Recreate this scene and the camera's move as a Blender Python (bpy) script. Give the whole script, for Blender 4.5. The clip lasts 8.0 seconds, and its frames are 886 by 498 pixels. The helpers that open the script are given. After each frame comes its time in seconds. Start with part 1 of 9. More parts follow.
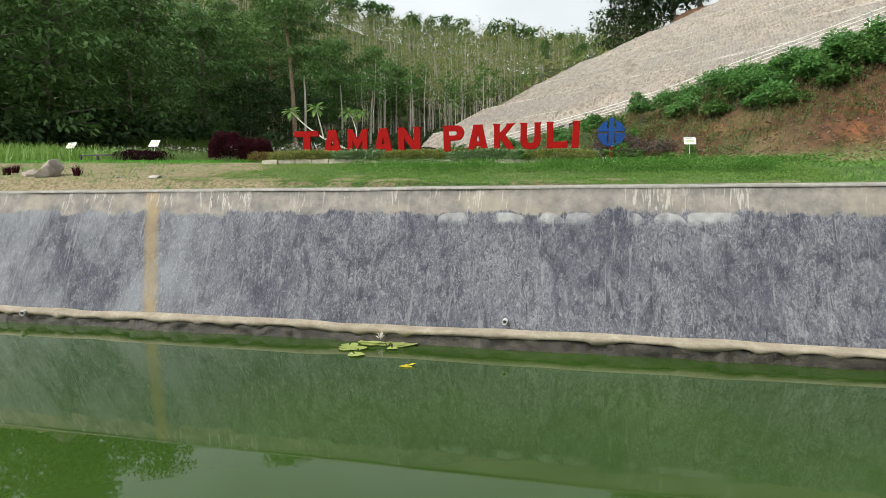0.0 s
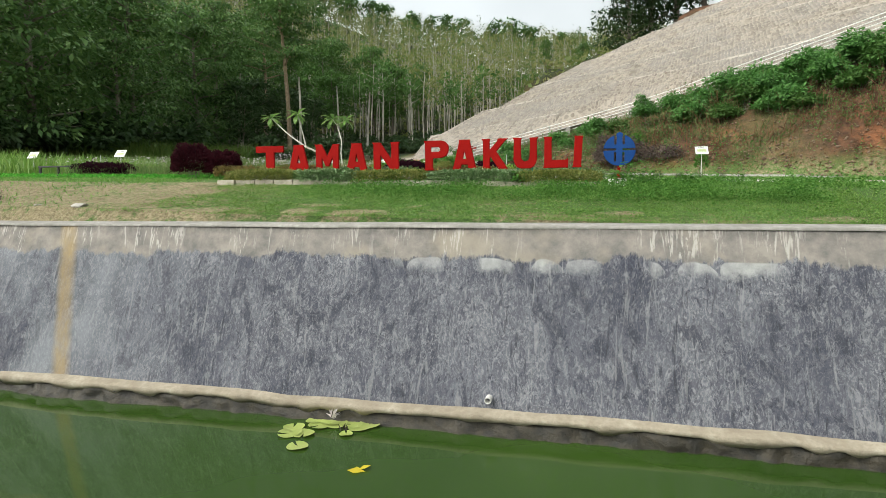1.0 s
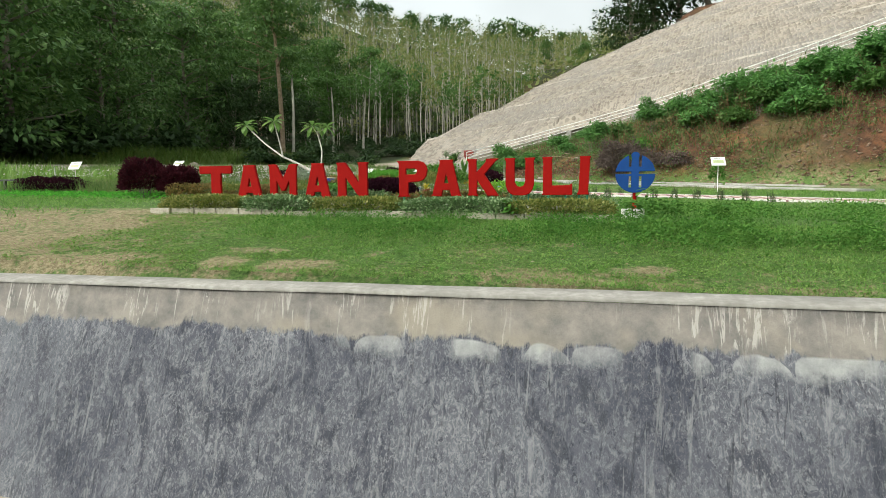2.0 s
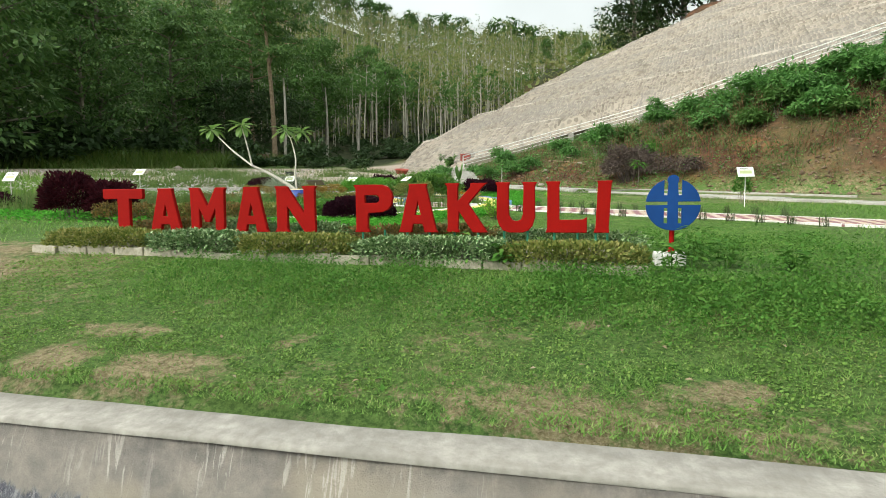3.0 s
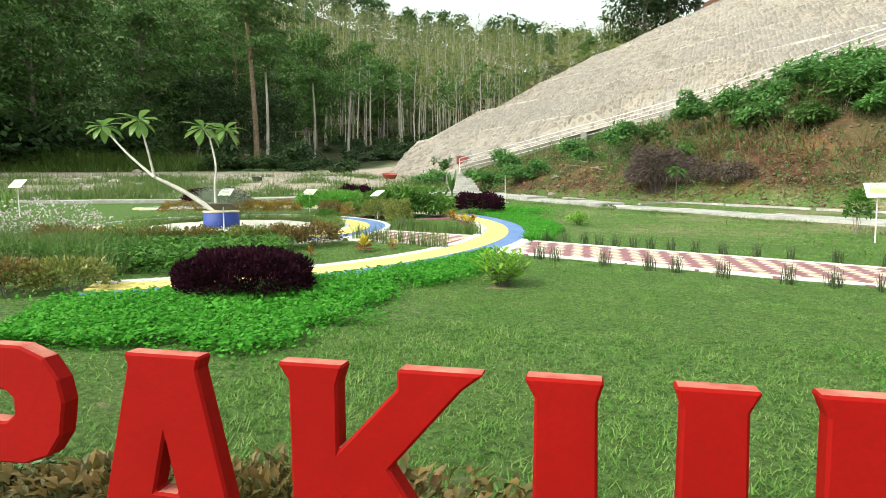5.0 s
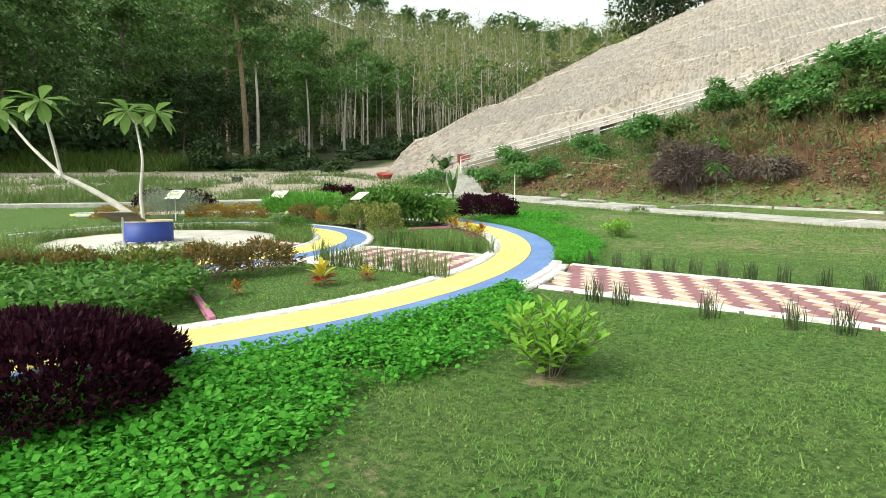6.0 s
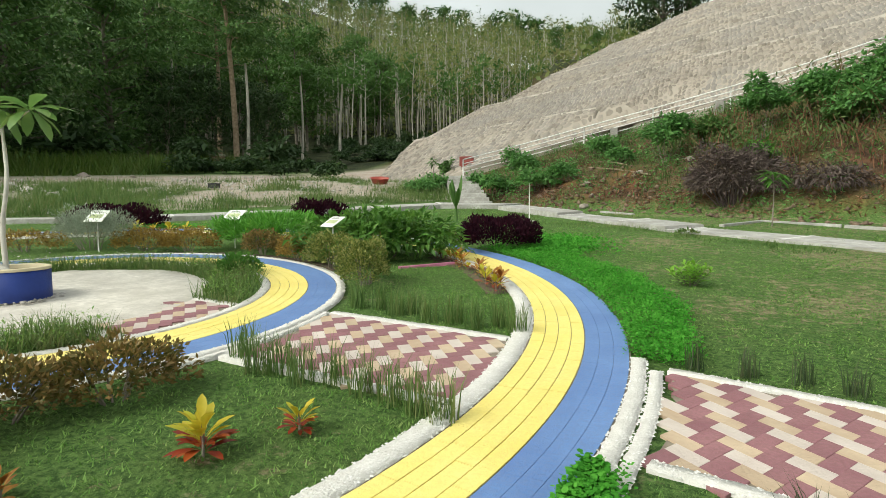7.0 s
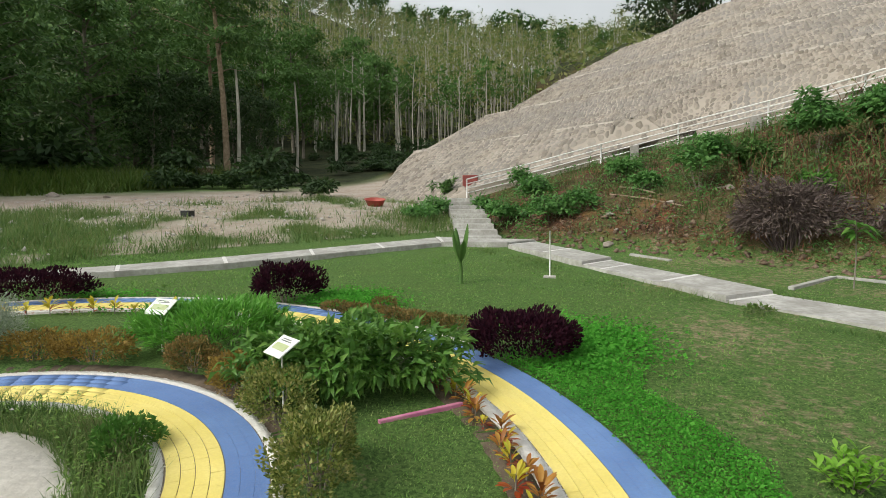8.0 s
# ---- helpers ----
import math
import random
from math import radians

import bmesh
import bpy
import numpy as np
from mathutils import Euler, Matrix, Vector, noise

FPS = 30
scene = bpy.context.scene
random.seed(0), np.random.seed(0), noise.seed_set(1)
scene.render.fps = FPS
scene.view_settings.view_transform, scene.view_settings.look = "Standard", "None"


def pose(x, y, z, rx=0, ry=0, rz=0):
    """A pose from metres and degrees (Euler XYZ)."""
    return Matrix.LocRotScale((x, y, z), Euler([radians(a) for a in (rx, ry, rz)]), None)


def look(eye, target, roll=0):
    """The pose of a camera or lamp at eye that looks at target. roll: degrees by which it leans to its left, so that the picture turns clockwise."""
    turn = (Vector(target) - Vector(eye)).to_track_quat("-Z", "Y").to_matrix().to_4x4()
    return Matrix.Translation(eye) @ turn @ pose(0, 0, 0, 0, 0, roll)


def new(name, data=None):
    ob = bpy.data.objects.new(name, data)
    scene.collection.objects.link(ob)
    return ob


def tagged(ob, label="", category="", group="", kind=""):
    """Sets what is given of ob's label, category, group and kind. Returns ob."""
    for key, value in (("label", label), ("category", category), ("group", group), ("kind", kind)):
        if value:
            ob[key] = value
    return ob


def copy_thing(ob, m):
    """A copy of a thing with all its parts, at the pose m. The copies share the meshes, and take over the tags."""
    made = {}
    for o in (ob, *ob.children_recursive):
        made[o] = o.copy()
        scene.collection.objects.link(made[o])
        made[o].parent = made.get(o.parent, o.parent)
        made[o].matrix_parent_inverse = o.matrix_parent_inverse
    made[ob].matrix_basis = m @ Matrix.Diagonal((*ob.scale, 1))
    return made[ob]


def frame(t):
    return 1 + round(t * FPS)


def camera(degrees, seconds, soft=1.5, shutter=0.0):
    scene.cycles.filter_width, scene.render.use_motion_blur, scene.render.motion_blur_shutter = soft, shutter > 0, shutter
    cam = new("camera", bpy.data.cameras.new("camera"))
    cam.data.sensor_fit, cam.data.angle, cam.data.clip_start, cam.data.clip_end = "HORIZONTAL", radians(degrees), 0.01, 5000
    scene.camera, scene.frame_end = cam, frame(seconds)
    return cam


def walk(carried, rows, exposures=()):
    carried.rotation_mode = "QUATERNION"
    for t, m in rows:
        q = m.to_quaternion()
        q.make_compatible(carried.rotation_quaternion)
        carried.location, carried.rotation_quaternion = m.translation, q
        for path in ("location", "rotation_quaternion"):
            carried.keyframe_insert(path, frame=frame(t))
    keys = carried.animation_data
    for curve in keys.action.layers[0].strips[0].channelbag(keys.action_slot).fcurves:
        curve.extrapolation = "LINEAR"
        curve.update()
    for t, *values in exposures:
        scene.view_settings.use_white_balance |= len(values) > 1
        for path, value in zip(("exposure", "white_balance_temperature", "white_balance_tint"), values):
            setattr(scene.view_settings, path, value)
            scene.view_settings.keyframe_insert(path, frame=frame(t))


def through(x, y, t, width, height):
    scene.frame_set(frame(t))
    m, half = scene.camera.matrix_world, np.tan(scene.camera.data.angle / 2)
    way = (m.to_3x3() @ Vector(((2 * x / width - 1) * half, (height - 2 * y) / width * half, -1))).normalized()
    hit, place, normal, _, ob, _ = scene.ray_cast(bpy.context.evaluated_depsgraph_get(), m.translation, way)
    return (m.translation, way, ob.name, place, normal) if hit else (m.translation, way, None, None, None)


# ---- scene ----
cam = camera(74.0, 8.0, soft=0.55)
# seconds, eye x y z above the pond, heading, pitch, roll
ROWS = [
    (0, 0.000, 0.000, 1.860, 13.62, -4.59, -0.20),
    (0.5, -0.021, 0.771, 2.053, 13.69, -4.63, -0.21),
    (1, -0.044, 1.714, 2.344, 13.76, -4.61, -0.24),
    (1.5, -0.091, 2.621, 2.597, 13.78, -4.60, -0.29),
    (3, -0.366, 5.839, 3.243, 13.81, -4.60, -0.34),
    (3.5, -0.511, 6.976, 3.430, 13.83, -4.61, -0.32),
    (4, -0.703, 8.299, 3.639, 13.82, -4.62, -0.27),
    (4.5, -0.915, 9.529, 3.742, 13.80, -4.64, -0.23),
    (6, -1.898, 13.778, 3.868, 13.81, -4.55, -0.41),
    (6.5, -2.241, 15.131, 3.959, 13.81, -4.60, -0.32),
    (7, -2.619, 16.639, 4.285, 13.83, -4.62, -0.33),
    (7.5, -2.958, 17.977, 4.721, 13.89, -4.66, -0.29),
    (8, -3.297, 19.407, 5.394, 13.98, -4.64, -0.45),
]
walk(cam, [(t, pose(x, y, z, 0, 0, yaw) @ pose(0, 0, 0, 90 + pitch) @ pose(0, 0, 0, 0, 0, roll)) for t, x, y, z, yaw, pitch, roll in ROWS],
     exposures=[(0, -1.0, 6580, 6), (1.5, -1.00, 6600, 3), (3, -0.92, 6750, 1), (3.6, -0.86, 6750, 0), (4.5, -0.60, 6750, -1), (6, -0.70, 6750, 1), (6.5, -0.89, 6750, 0), (7, -1.20, 6750, 0), (7.5, -1.33, 6680, 3), (8, -1.37, 6650, 6)])

# ---- world and light ----
world = bpy.data.worlds.new("world")
scene.world = world
world.use_nodes = True
wn, wl = world.node_tree.nodes, world.node_tree.links
SUN_DIR = Vector((-0.62, -0.56, 0.80)).normalized()
sky = wn.new("ShaderNodeTexSky")
sky.sky_type, sky.sun_disc = "NISHITA", False
sky.sun_elevation = math.asin(SUN_DIR.z)
sky.sun_rotation = math.atan2(SUN_DIR.x, SUN_DIR.y)
sky.air_density, sky.dust_density, sky.ozone_density = 1.2, 4.0, 1.0
soft = wn.new("ShaderNodeHueSaturation")
soft.inputs["Saturation"].default_value = 0.22
wl.new(sky.outputs[0], soft.inputs["Color"])
cloud = wn.new("ShaderNodeTexNoise")
cloud.inputs["Scale"].default_value, cloud.inputs["Detail"].default_value = 2.2, 5
cmap = wn.new("ShaderNodeMapRange")
cmap.inputs["From Min"].default_value, cmap.inputs["From Max"].default_value = 0.3, 0.7
cmap.inputs["To Min"].default_value, cmap.inputs["To Max"].default_value = 0.82, 1.18
wl.new(cloud.outputs["Fac"], cmap.inputs["Value"])
cmul = wn.new("ShaderNodeMix")
cmul.data_type, cmul.blend_type = "RGBA", "MULTIPLY"
cmul.inputs["Factor"].default_value = 1.0
wl.new(soft.outputs["Color"], cmul.inputs["A"])
wl.new(cmap.outputs["Result"], cmul.inputs["B"])
bg = wn["Background"]
bg.inputs["Strength"].default_value = 0.54
wl.new(cmul.outputs["Result"], bg.inputs["Color"])

sun = new("sun", bpy.data.lights.new("sun", "SUN"))
sun.data.energy, sun.data.angle, sun.data.color = 1.6, radians(10), (1.0, 0.96, 0.90)
sun.matrix_world = look(SUN_DIR * 50, (0, 0, 0))


# ---- small tools ----
def mesh_np(name, verts, faces, mats=(), smooth=False, midx=None):
    """A mesh from arrays: verts n x 3 and one or more face arrays of equal length rows."""
    if isinstance(faces, np.ndarray):
        faces = [faces]
    faces = [np.asarray(f, np.int32) for f in faces if len(f)]
    me = bpy.data.meshes.new(name)
    me.vertices.add(len(verts))
    me.vertices.foreach_set("co", np.asarray(verts, np.float32).ravel())
    total = np.concatenate([np.full(len(f), f.shape[1], np.int32) for f in faces])
    loops = np.concatenate([f.ravel() for f in faces])
    me.loops.add(len(loops))
    me.loops.foreach_set("vertex_index", loops)
    me.polygons.add(len(total))
    me.polygons.foreach_set("loop_start", np.concatenate([[0], np.cumsum(total)[:-1]]).astype(np.int32))
    if smooth:
        me.polygons.foreach_set("use_smooth", np.ones(len(total), bool))
    if midx is not None:
        me.polygons.foreach_set("material_index", np.asarray(midx, np.int32))
    for m in mats:
        me.materials.append(m)
    me.update(calc_edges=True)
    me.validate()
    return me


def to_mesh(name, bm, material, smooth=False):
    me = bpy.data.meshes.new(name)
    bmesh.ops.recalc_face_normals(bm, faces=bm.faces)
    bm.to_mesh(me)
    bm.free()
    for m in (material if isinstance(material, (list, tuple)) else [material]):
        me.materials.append(m)
    if smooth:
        me.polygons.foreach_set("use_smooth", np.ones(len(me.polygons), bool))
    return me


def thing(name, at, label, category, group="", kind="", rz=0.0):
    ob = new(name)
    ob.empty_display_size = 0.1
    ob.matrix_world = pose(*at, 0, 0, rz)
    return tagged(ob, label, category, group, kind)


def part(name, data, material, parent, label="", at=None):
    """One mesh object under a thing or a part; data is a bmesh or a mesh."""
    if isinstance(data, bmesh.types.BMesh):
        data = to_mesh(name, data, material)
    ob = new(name, data)
    ob.parent = parent
    if at is not None:
        ob.matrix_basis = at if isinstance(at, Matrix) else Matrix.Translation(at)
    return tagged(ob, label) if label else ob


def single(name, data, label, category, group="", kind="", at=(0, 0, 0)):
    ob = new(name, data)
    ob.location = at
    return tagged(ob, label, category, group, kind)


def box(bm, x0, x1, y0, y1, z0, z1, bevel=0.0):
    vs = bmesh.ops.create_cube(bm, size=1.0)["verts"]
    for v in vs:
        v.co = Vector((x0 + (v.co.x + 0.5) * (x1 - x0), y0 + (v.co.y + 0.5) * (y1 - y0), z0 + (v.co.z + 0.5) * (z1 - z0)))
    if bevel:
        edges = list({e for v in vs for e in v.link_edges})
        bmesh.ops.bevel(bm, geom=edges, offset=bevel, segments=2, affect="EDGES", profile=0.6)
    return bm


def tube_np(points, radii, sides=6, closed=True):
    """Vertices and faces of a tapered tube along points."""
    P = np.asarray(points, float)
    r = np.asarray(radii, float)
    d = np.gradient(P, axis=0)
    d /= np.linalg.norm(d, axis=1, keepdims=True) + 1e-9
    ref = np.where(np.abs(d[:, 2:3]) > 0.9, np.array([[1.0, 0, 0]]), np.array([[0, 0, 1.0]]))
    a = np.cross(d, ref)
    a /= np.linalg.norm(a, axis=1, keepdims=True) + 1e-9
    b = np.cross(d, a)
    ang = np.linspace(0, 2 * np.pi, sides, endpoint=False)
    V = (P[:, None] + r[:, None, None] * (np.cos(ang)[None, :, None] * a[:, None] + np.sin(ang)[None, :, None] * b[:, None])).reshape(-1, 3)
    n = len(P)
    i = np.arange(n - 1)[:, None] * sides
    j = np.arange(sides)[None]
    k = (j + 1) % sides
    F = np.stack([i + j, i + k, i + sides + k, i + sides + j], -1).reshape(-1, 4)
    if closed:
        V = np.vstack([V, P[:1], P[-1:]])
        cap0 = np.stack([np.full(sides, len(V) - 2), np.arange(sides), (np.arange(sides) + 1) % sides, (np.arange(sides) + 1) % sides], -1)
        base = (n - 1) * sides
        cap1 = np.stack([np.full(sides, len(V) - 1), base + (np.arange(sides) + 1) % sides, base + np.arange(sides)], -1)
        return V, [F, cap0[:, :3], cap1]
    return V, [F]


def join_np(pieces):
    """Joins (verts, face list) pieces; returns verts and face arrays sorted by their number of corners."""
    off, V, by = 0, [], {}
    for v, fs in pieces:
        V.append(v)
        for f in fs:
            if len(f):
                by.setdefault(f.shape[1], []).append(np.asarray(f) + off)
        off += len(v)
    return np.vstack(V), [np.vstack(f) for f in by.values()]


def unit(v):
    return v / (np.linalg.norm(v, axis=-1, keepdims=True) + 1e-9)


def leaves_np(pos, way, up, length, width, fold=0.25, droop=0.25):
    """Leaves with a midrib: each six vertices, four triangles' worth in two quads folded along the rib, bent at the tip."""
    n = len(pos)
    way, up = unit(way), np.asarray(up, float)
    side = unit(np.cross(way, up))
    up = unit(np.cross(side, way))
    L, W = np.broadcast_to(length, (n,))[:, None], np.broadcast_to(width, (n,))[:, None]
    base = pos
    mid = pos + way * L * 0.48
    tip = pos + way * L - up * L * droop
    l = mid - side * W * 0.5 + up * W * fold
    r = mid + side * W * 0.5 + up * W * fold
    V = np.stack([base, r, tip, l, mid], 1).reshape(-1, 3)
    o = (np.arange(n) * 5)[:, None]
    F = np.vstack([o + [0, 1, 4], o + [4, 1, 2], o + [0, 4, 3], o + [4, 2, 3]])
    return V, [F]


def broad_np(pos, way, up, length, width, fold=0.12, droop=0.3):
    """Broad leaves, widest past the middle, folded along the rib and curving over towards the tip."""
    n = len(pos)
    way, up = unit(way), np.asarray(up, float)
    side = unit(np.cross(way, up))
    up = unit(np.cross(side, way))
    L, W = np.broadcast_to(length, (n,))[:, None], np.broadcast_to(width, (n,))[:, None]
    rows = []
    for t, w in ((0.0, 0.07), (0.3, 0.55), (0.62, 1.0), (0.85, 0.72), (1.0, 0.06)):
        mid = pos + way * L * t - up * L * droop * t * t
        rows += [mid - side * W * w / 2 + up * W * w * fold, mid, mid + side * W * w / 2 + up * W * w * fold]
    V = np.stack(rows, 1).reshape(-1, 3)
    o = (np.arange(n) * 15)[:, None]
    return V, [np.vstack([o + [3 * i + j, 3 * i + j + 1, 3 * i + j + 4, 3 * i + j + 3] for i in range(4) for j in range(2)])]


def rounds_np(pos, way, up, length, width):
    """Small round leaves of six corners."""
    n = len(pos)
    way = unit(way)
    side = unit(np.cross(way, up))
    L, W = np.broadcast_to(length, (n,))[:, None], np.broadcast_to(width, (n,))[:, None]
    ring = [(0.0, 0.0), (0.25, 0.46), (0.72, 0.44), (1.0, 0.0), (0.72, -0.44), (0.25, -0.46)]
    V = np.stack([pos + way * L * a + side * W * b for a, b in ring], 1).reshape(-1, 3)
    return V, [(np.arange(n) * 6)[:, None] + np.array([[0, 1, 2, 3, 4, 5]])]


def cards_np(pos, way, up, length, width):
    """Plain small four-cornered leaves for foliage seen from afar."""
    n = len(pos)
    way = unit(way)
    side = unit(np.cross(way, up))
    L, W = np.broadcast_to(length, (n,))[:, None], np.broadcast_to(width, (n,))[:, None]
    V = np.stack([pos, pos + way * L * 0.45 + side * W * 0.5, pos + way * L, pos + way * L * 0.45 - side * W * 0.5], 1).reshape(-1, 3)
    return V, [(np.arange(n) * 4)[:, None] + np.array([[0, 1, 2, 3]])]


def blades_np(pos, height, width, lean, rng):
    """Grass blades: two triangles' height each, bent outwards."""
    n = len(pos)
    a = rng.uniform(0, 2 * np.pi, n)
    out = np.stack([np.cos(a), np.sin(a), 0 * a], -1)
    side = np.stack([-np.sin(a), np.cos(a), 0 * a], -1)
    H, W = np.broadcast_to(height, (n,))[:, None], np.broadcast_to(width, (n,))[:, None]
    ln = np.broadcast_to(lean, (n,))[:, None] * rng.uniform(0.2, 1.3, (n, 1))
    z = np.array([[0, 0, 1.0]])
    m = pos + z * H * 0.6 + out * H * ln * 0.35
    V = np.stack([pos - side * W / 2, pos + side * W / 2, m + side * W * 0.36, m - side * W * 0.36, pos + z * H * (1 - 0.25 * ln) + out * H * ln], 1).reshape(-1, 3)
    o = (np.arange(n) * 5)[:, None]
    return V, [o + np.array([[0, 1, 2, 3]]), o + np.array([[3, 2, 4]])]


def rand_dirs(rng, n, zmin=-1.0):
    z = rng.uniform(zmin, 1, n)
    a = rng.uniform(0, 2 * np.pi, n)
    s = np.sqrt(1 - z * z)
    return np.stack([s * np.cos(a), s * np.sin(a), z], -1)


def vnoise(x, y, scale, seed=0):
    """Smooth value noise on the plan, 0 to 1."""
    x, y = np.asarray(x, float) / scale, np.asarray(y, float) / scale
    xi, yi = np.floor(x), np.floor(y)
    fx, fy = x - xi, y - yi
    fx, fy = fx * fx * (3 - 2 * fx), fy * fy * (3 - 2 * fy)

    def hsh(i, j):
        v = np.sin(i * 127.1 + j * 311.7 + seed * 74.7) * 43758.5453
        return v - np.floor(v)
    return (hsh(xi, yi) * (1 - fx) + hsh(xi + 1, yi) * fx) * (1 - fy) + (hsh(xi, yi + 1) * (1 - fx) + hsh(xi + 1, yi + 1) * fx) * fy


# ---- materials ----
class Nodes:
    """A node material in the making."""

    def __init__(self, name, rough=0.8, metal=0.0, spec=0.5):
        self.m = bpy.data.materials.new(name)
        self.m.use_nodes = True
        self.t = self.m.node_tree
        self.b = self.t.nodes["Principled BSDF"]
        self.b.inputs["Roughness"].default_value = rough
        self.b.inputs["Metallic"].default_value = metal
        self.b.inputs["Specular IOR Level"].default_value = spec
        self.geo = self.t.nodes.new("ShaderNodeNewGeometry")

    def add(self, kind, **values):
        n = self.t.nodes.new(kind)
        for k, v in values.items():
            n.inputs[k.replace("_", " ")].default_value = v
        return n

    def link(self, a, b):
        self.t.links.new(a, b)

    def coords(self, sx=1.0, sy=1.0, sz=1.0, local=False):
        mp = self.add("ShaderNodeMapping")
        mp.inputs["Scale"].default_value = (sx, sy, sz)
        src = self.add("ShaderNodeTexCoord").outputs["Object"] if local else self.geo.outputs["Position"]
        self.link(src, mp.inputs["Vector"])
        return mp.outputs["Vector"]

    def noise(self, scale, detail=4, rough=0.6, vec=None, lo=0.35, hi=0.65, distort=0.0):
        n = self.add("ShaderNodeTexNoise", Scale=scale, Detail=detail, Roughness=rough, Distortion=distort)
        self.link(vec if vec is not None else self.geo.outputs["Position"], n.inputs["Vector"])
        return self.span(n.outputs["Fac"], lo, hi)

    def span(self, value, lo, hi, a=0.0, b=1.0):
        r = self.add("ShaderNodeMapRange", From_Min=lo, From_Max=hi, To_Min=a, To_Max=b)
        self.link(value, r.inputs["Value"])
        return r.outputs["Result"]

    def calc(self, op, a, b=None):
        n = self.t.nodes.new("ShaderNodeMath")
        n.operation = op
        for i, v in enumerate((a, b)):
            if v is None:
                continue
            if isinstance(v, (int, float)):
                n.inputs[i].default_value = v
            else:
                self.link(v, n.inputs[i])
        return n.outputs[0]

    def mix(self, fac, a, b, blend="MIX"):
        n = self.t.nodes.new("ShaderNodeMix")
        n.data_type, n.blend_type = "RGBA", blend
        for key, v in (("Factor", fac), ("A", a), ("B", b)):
            if isinstance(v, (int, float)):
                n.inputs[key].default_value = v
            elif isinstance(v, tuple):
                n.inputs[key].default_value = (*v, 1)
            else:
                self.link(v, n.inputs[key])
        return n.outputs["Result"]

    def bump(self, height, strength=0.3, distance=0.02):
        n = self.add("ShaderNodeBump", Strength=strength, Distance=distance)
        self.link(height, n.inputs["Height"])
        self.link(n.outputs["Normal"], self.b.inputs["Normal"])
        return self

    def color(self, c):
        if isinstance(c, tuple):
            self.b.inputs["Base Color"].default_value = (*c, 1)
        else:
            self.link(c, self.b.inputs["Base Color"])
        return self

    def attr(self, name):
        n = self.t.nodes.new("ShaderNodeAttribute")
        n.attribute_name = name
        return n.outputs["Fac"]

    def done(self):
        return self.m


def plain(name, a, b, scale=6.0, rough=0.8, bump=0.2, fine=40.0, metal=0.0, spec=0.5, c=None, random_piece=0.0):
    """Two or three tones at two scales with fine relief."""
    n = Nodes(name, rough, metal, spec)
    col = n.mix(n.noise(scale), a, b)
    fine_n = n.noise(fine, 5)
    if c:
        col = n.mix(n.calc("MULTIPLY", fine_n, 0.6), col, c)
    if random_piece:
        info = n.t.nodes.new("ShaderNodeObjectInfo")
        col = n.mix(1.0, col, n.mix(info.outputs["Random"], (1 - random_piece,) * 3, (1 + random_piece * 0.6,) * 3), "MULTIPLY")
    n.color(col)
    if bump:
        n.bump(fine_n, bump, 0.01)
    return n.done()


def leafy(name, tones, rough=0.5, through=0.35, big=1.2, spec=0.35, gain=1.7, clump=0.35):
    """Foliage: each leaf its own tone, clumps lighter and darker, some light through the blade."""
    tones = [tuple(min(0.8, c * gain) for c in t) for t in tones]
    n = Nodes(name, rough, 0, spec)
    ramp = n.t.nodes.new("ShaderNodeValToRGB")
    els = ramp.color_ramp.elements
    els[0].position, els[0].color = 0.0, (*tones[0], 1)
    els[1].position, els[1].color = 1.0, (*tones[-1], 1)
    for i, t in enumerate(tones[1:-1], 1):
        els.new(i / (len(tones) - 1)).color = (*t, 1)
    val = n.calc("ADD", n.calc("MULTIPLY", n.geo.outputs["Random Per Island"], 1 - clump), n.calc("MULTIPLY", n.noise(big, 3, lo=0.3, hi=0.7), clump))
    n.link(val, ramp.inputs["Fac"])
    n.color(ramp.outputs["Color"])
    tr = n.add("ShaderNodeBsdfTranslucent")
    n.link(ramp.outputs["Color"], tr.inputs["Color"])
    mx = n.add("ShaderNodeMixShader", Fac=through)
    n.link(n.b.outputs[0], mx.inputs[1])
    n.link(tr.outputs[0], mx.inputs[2])
    n.link(mx.outputs[0], n.t.nodes["Material Output"].inputs["Surface"])
    return n.done()


def two_tone_leaf(name, edge, heart, rough=0.45):
    """Variegated foliage: pale rims and green hearts, by island."""
    n = Nodes(name, rough, 0, 0.35)
    f = n.noise(55, 2, lo=0.42, hi=0.58)
    col = n.mix(f, edge, heart)
    col = n.mix(n.calc("MULTIPLY", n.geo.outputs["Random Per Island"], 0.5), col, heart)
    n.color(col)
    return n.done()


def water_mat():
    n = Nodes("pond_water", 0.02, 0, 0.5)
    n.b.inputs["IOR"].default_value = 1.34
    n.color(n.mix(n.noise(0.25, 3), (0.026, 0.056, 0.010), (0.038, 0.076, 0.013)))
    a = n.noise(1.3, 3, vec=n.coords(1, 2.2, 1), lo=0, hi=1)
    n.bump(a, 0.004, 0.02)
    return n.done()


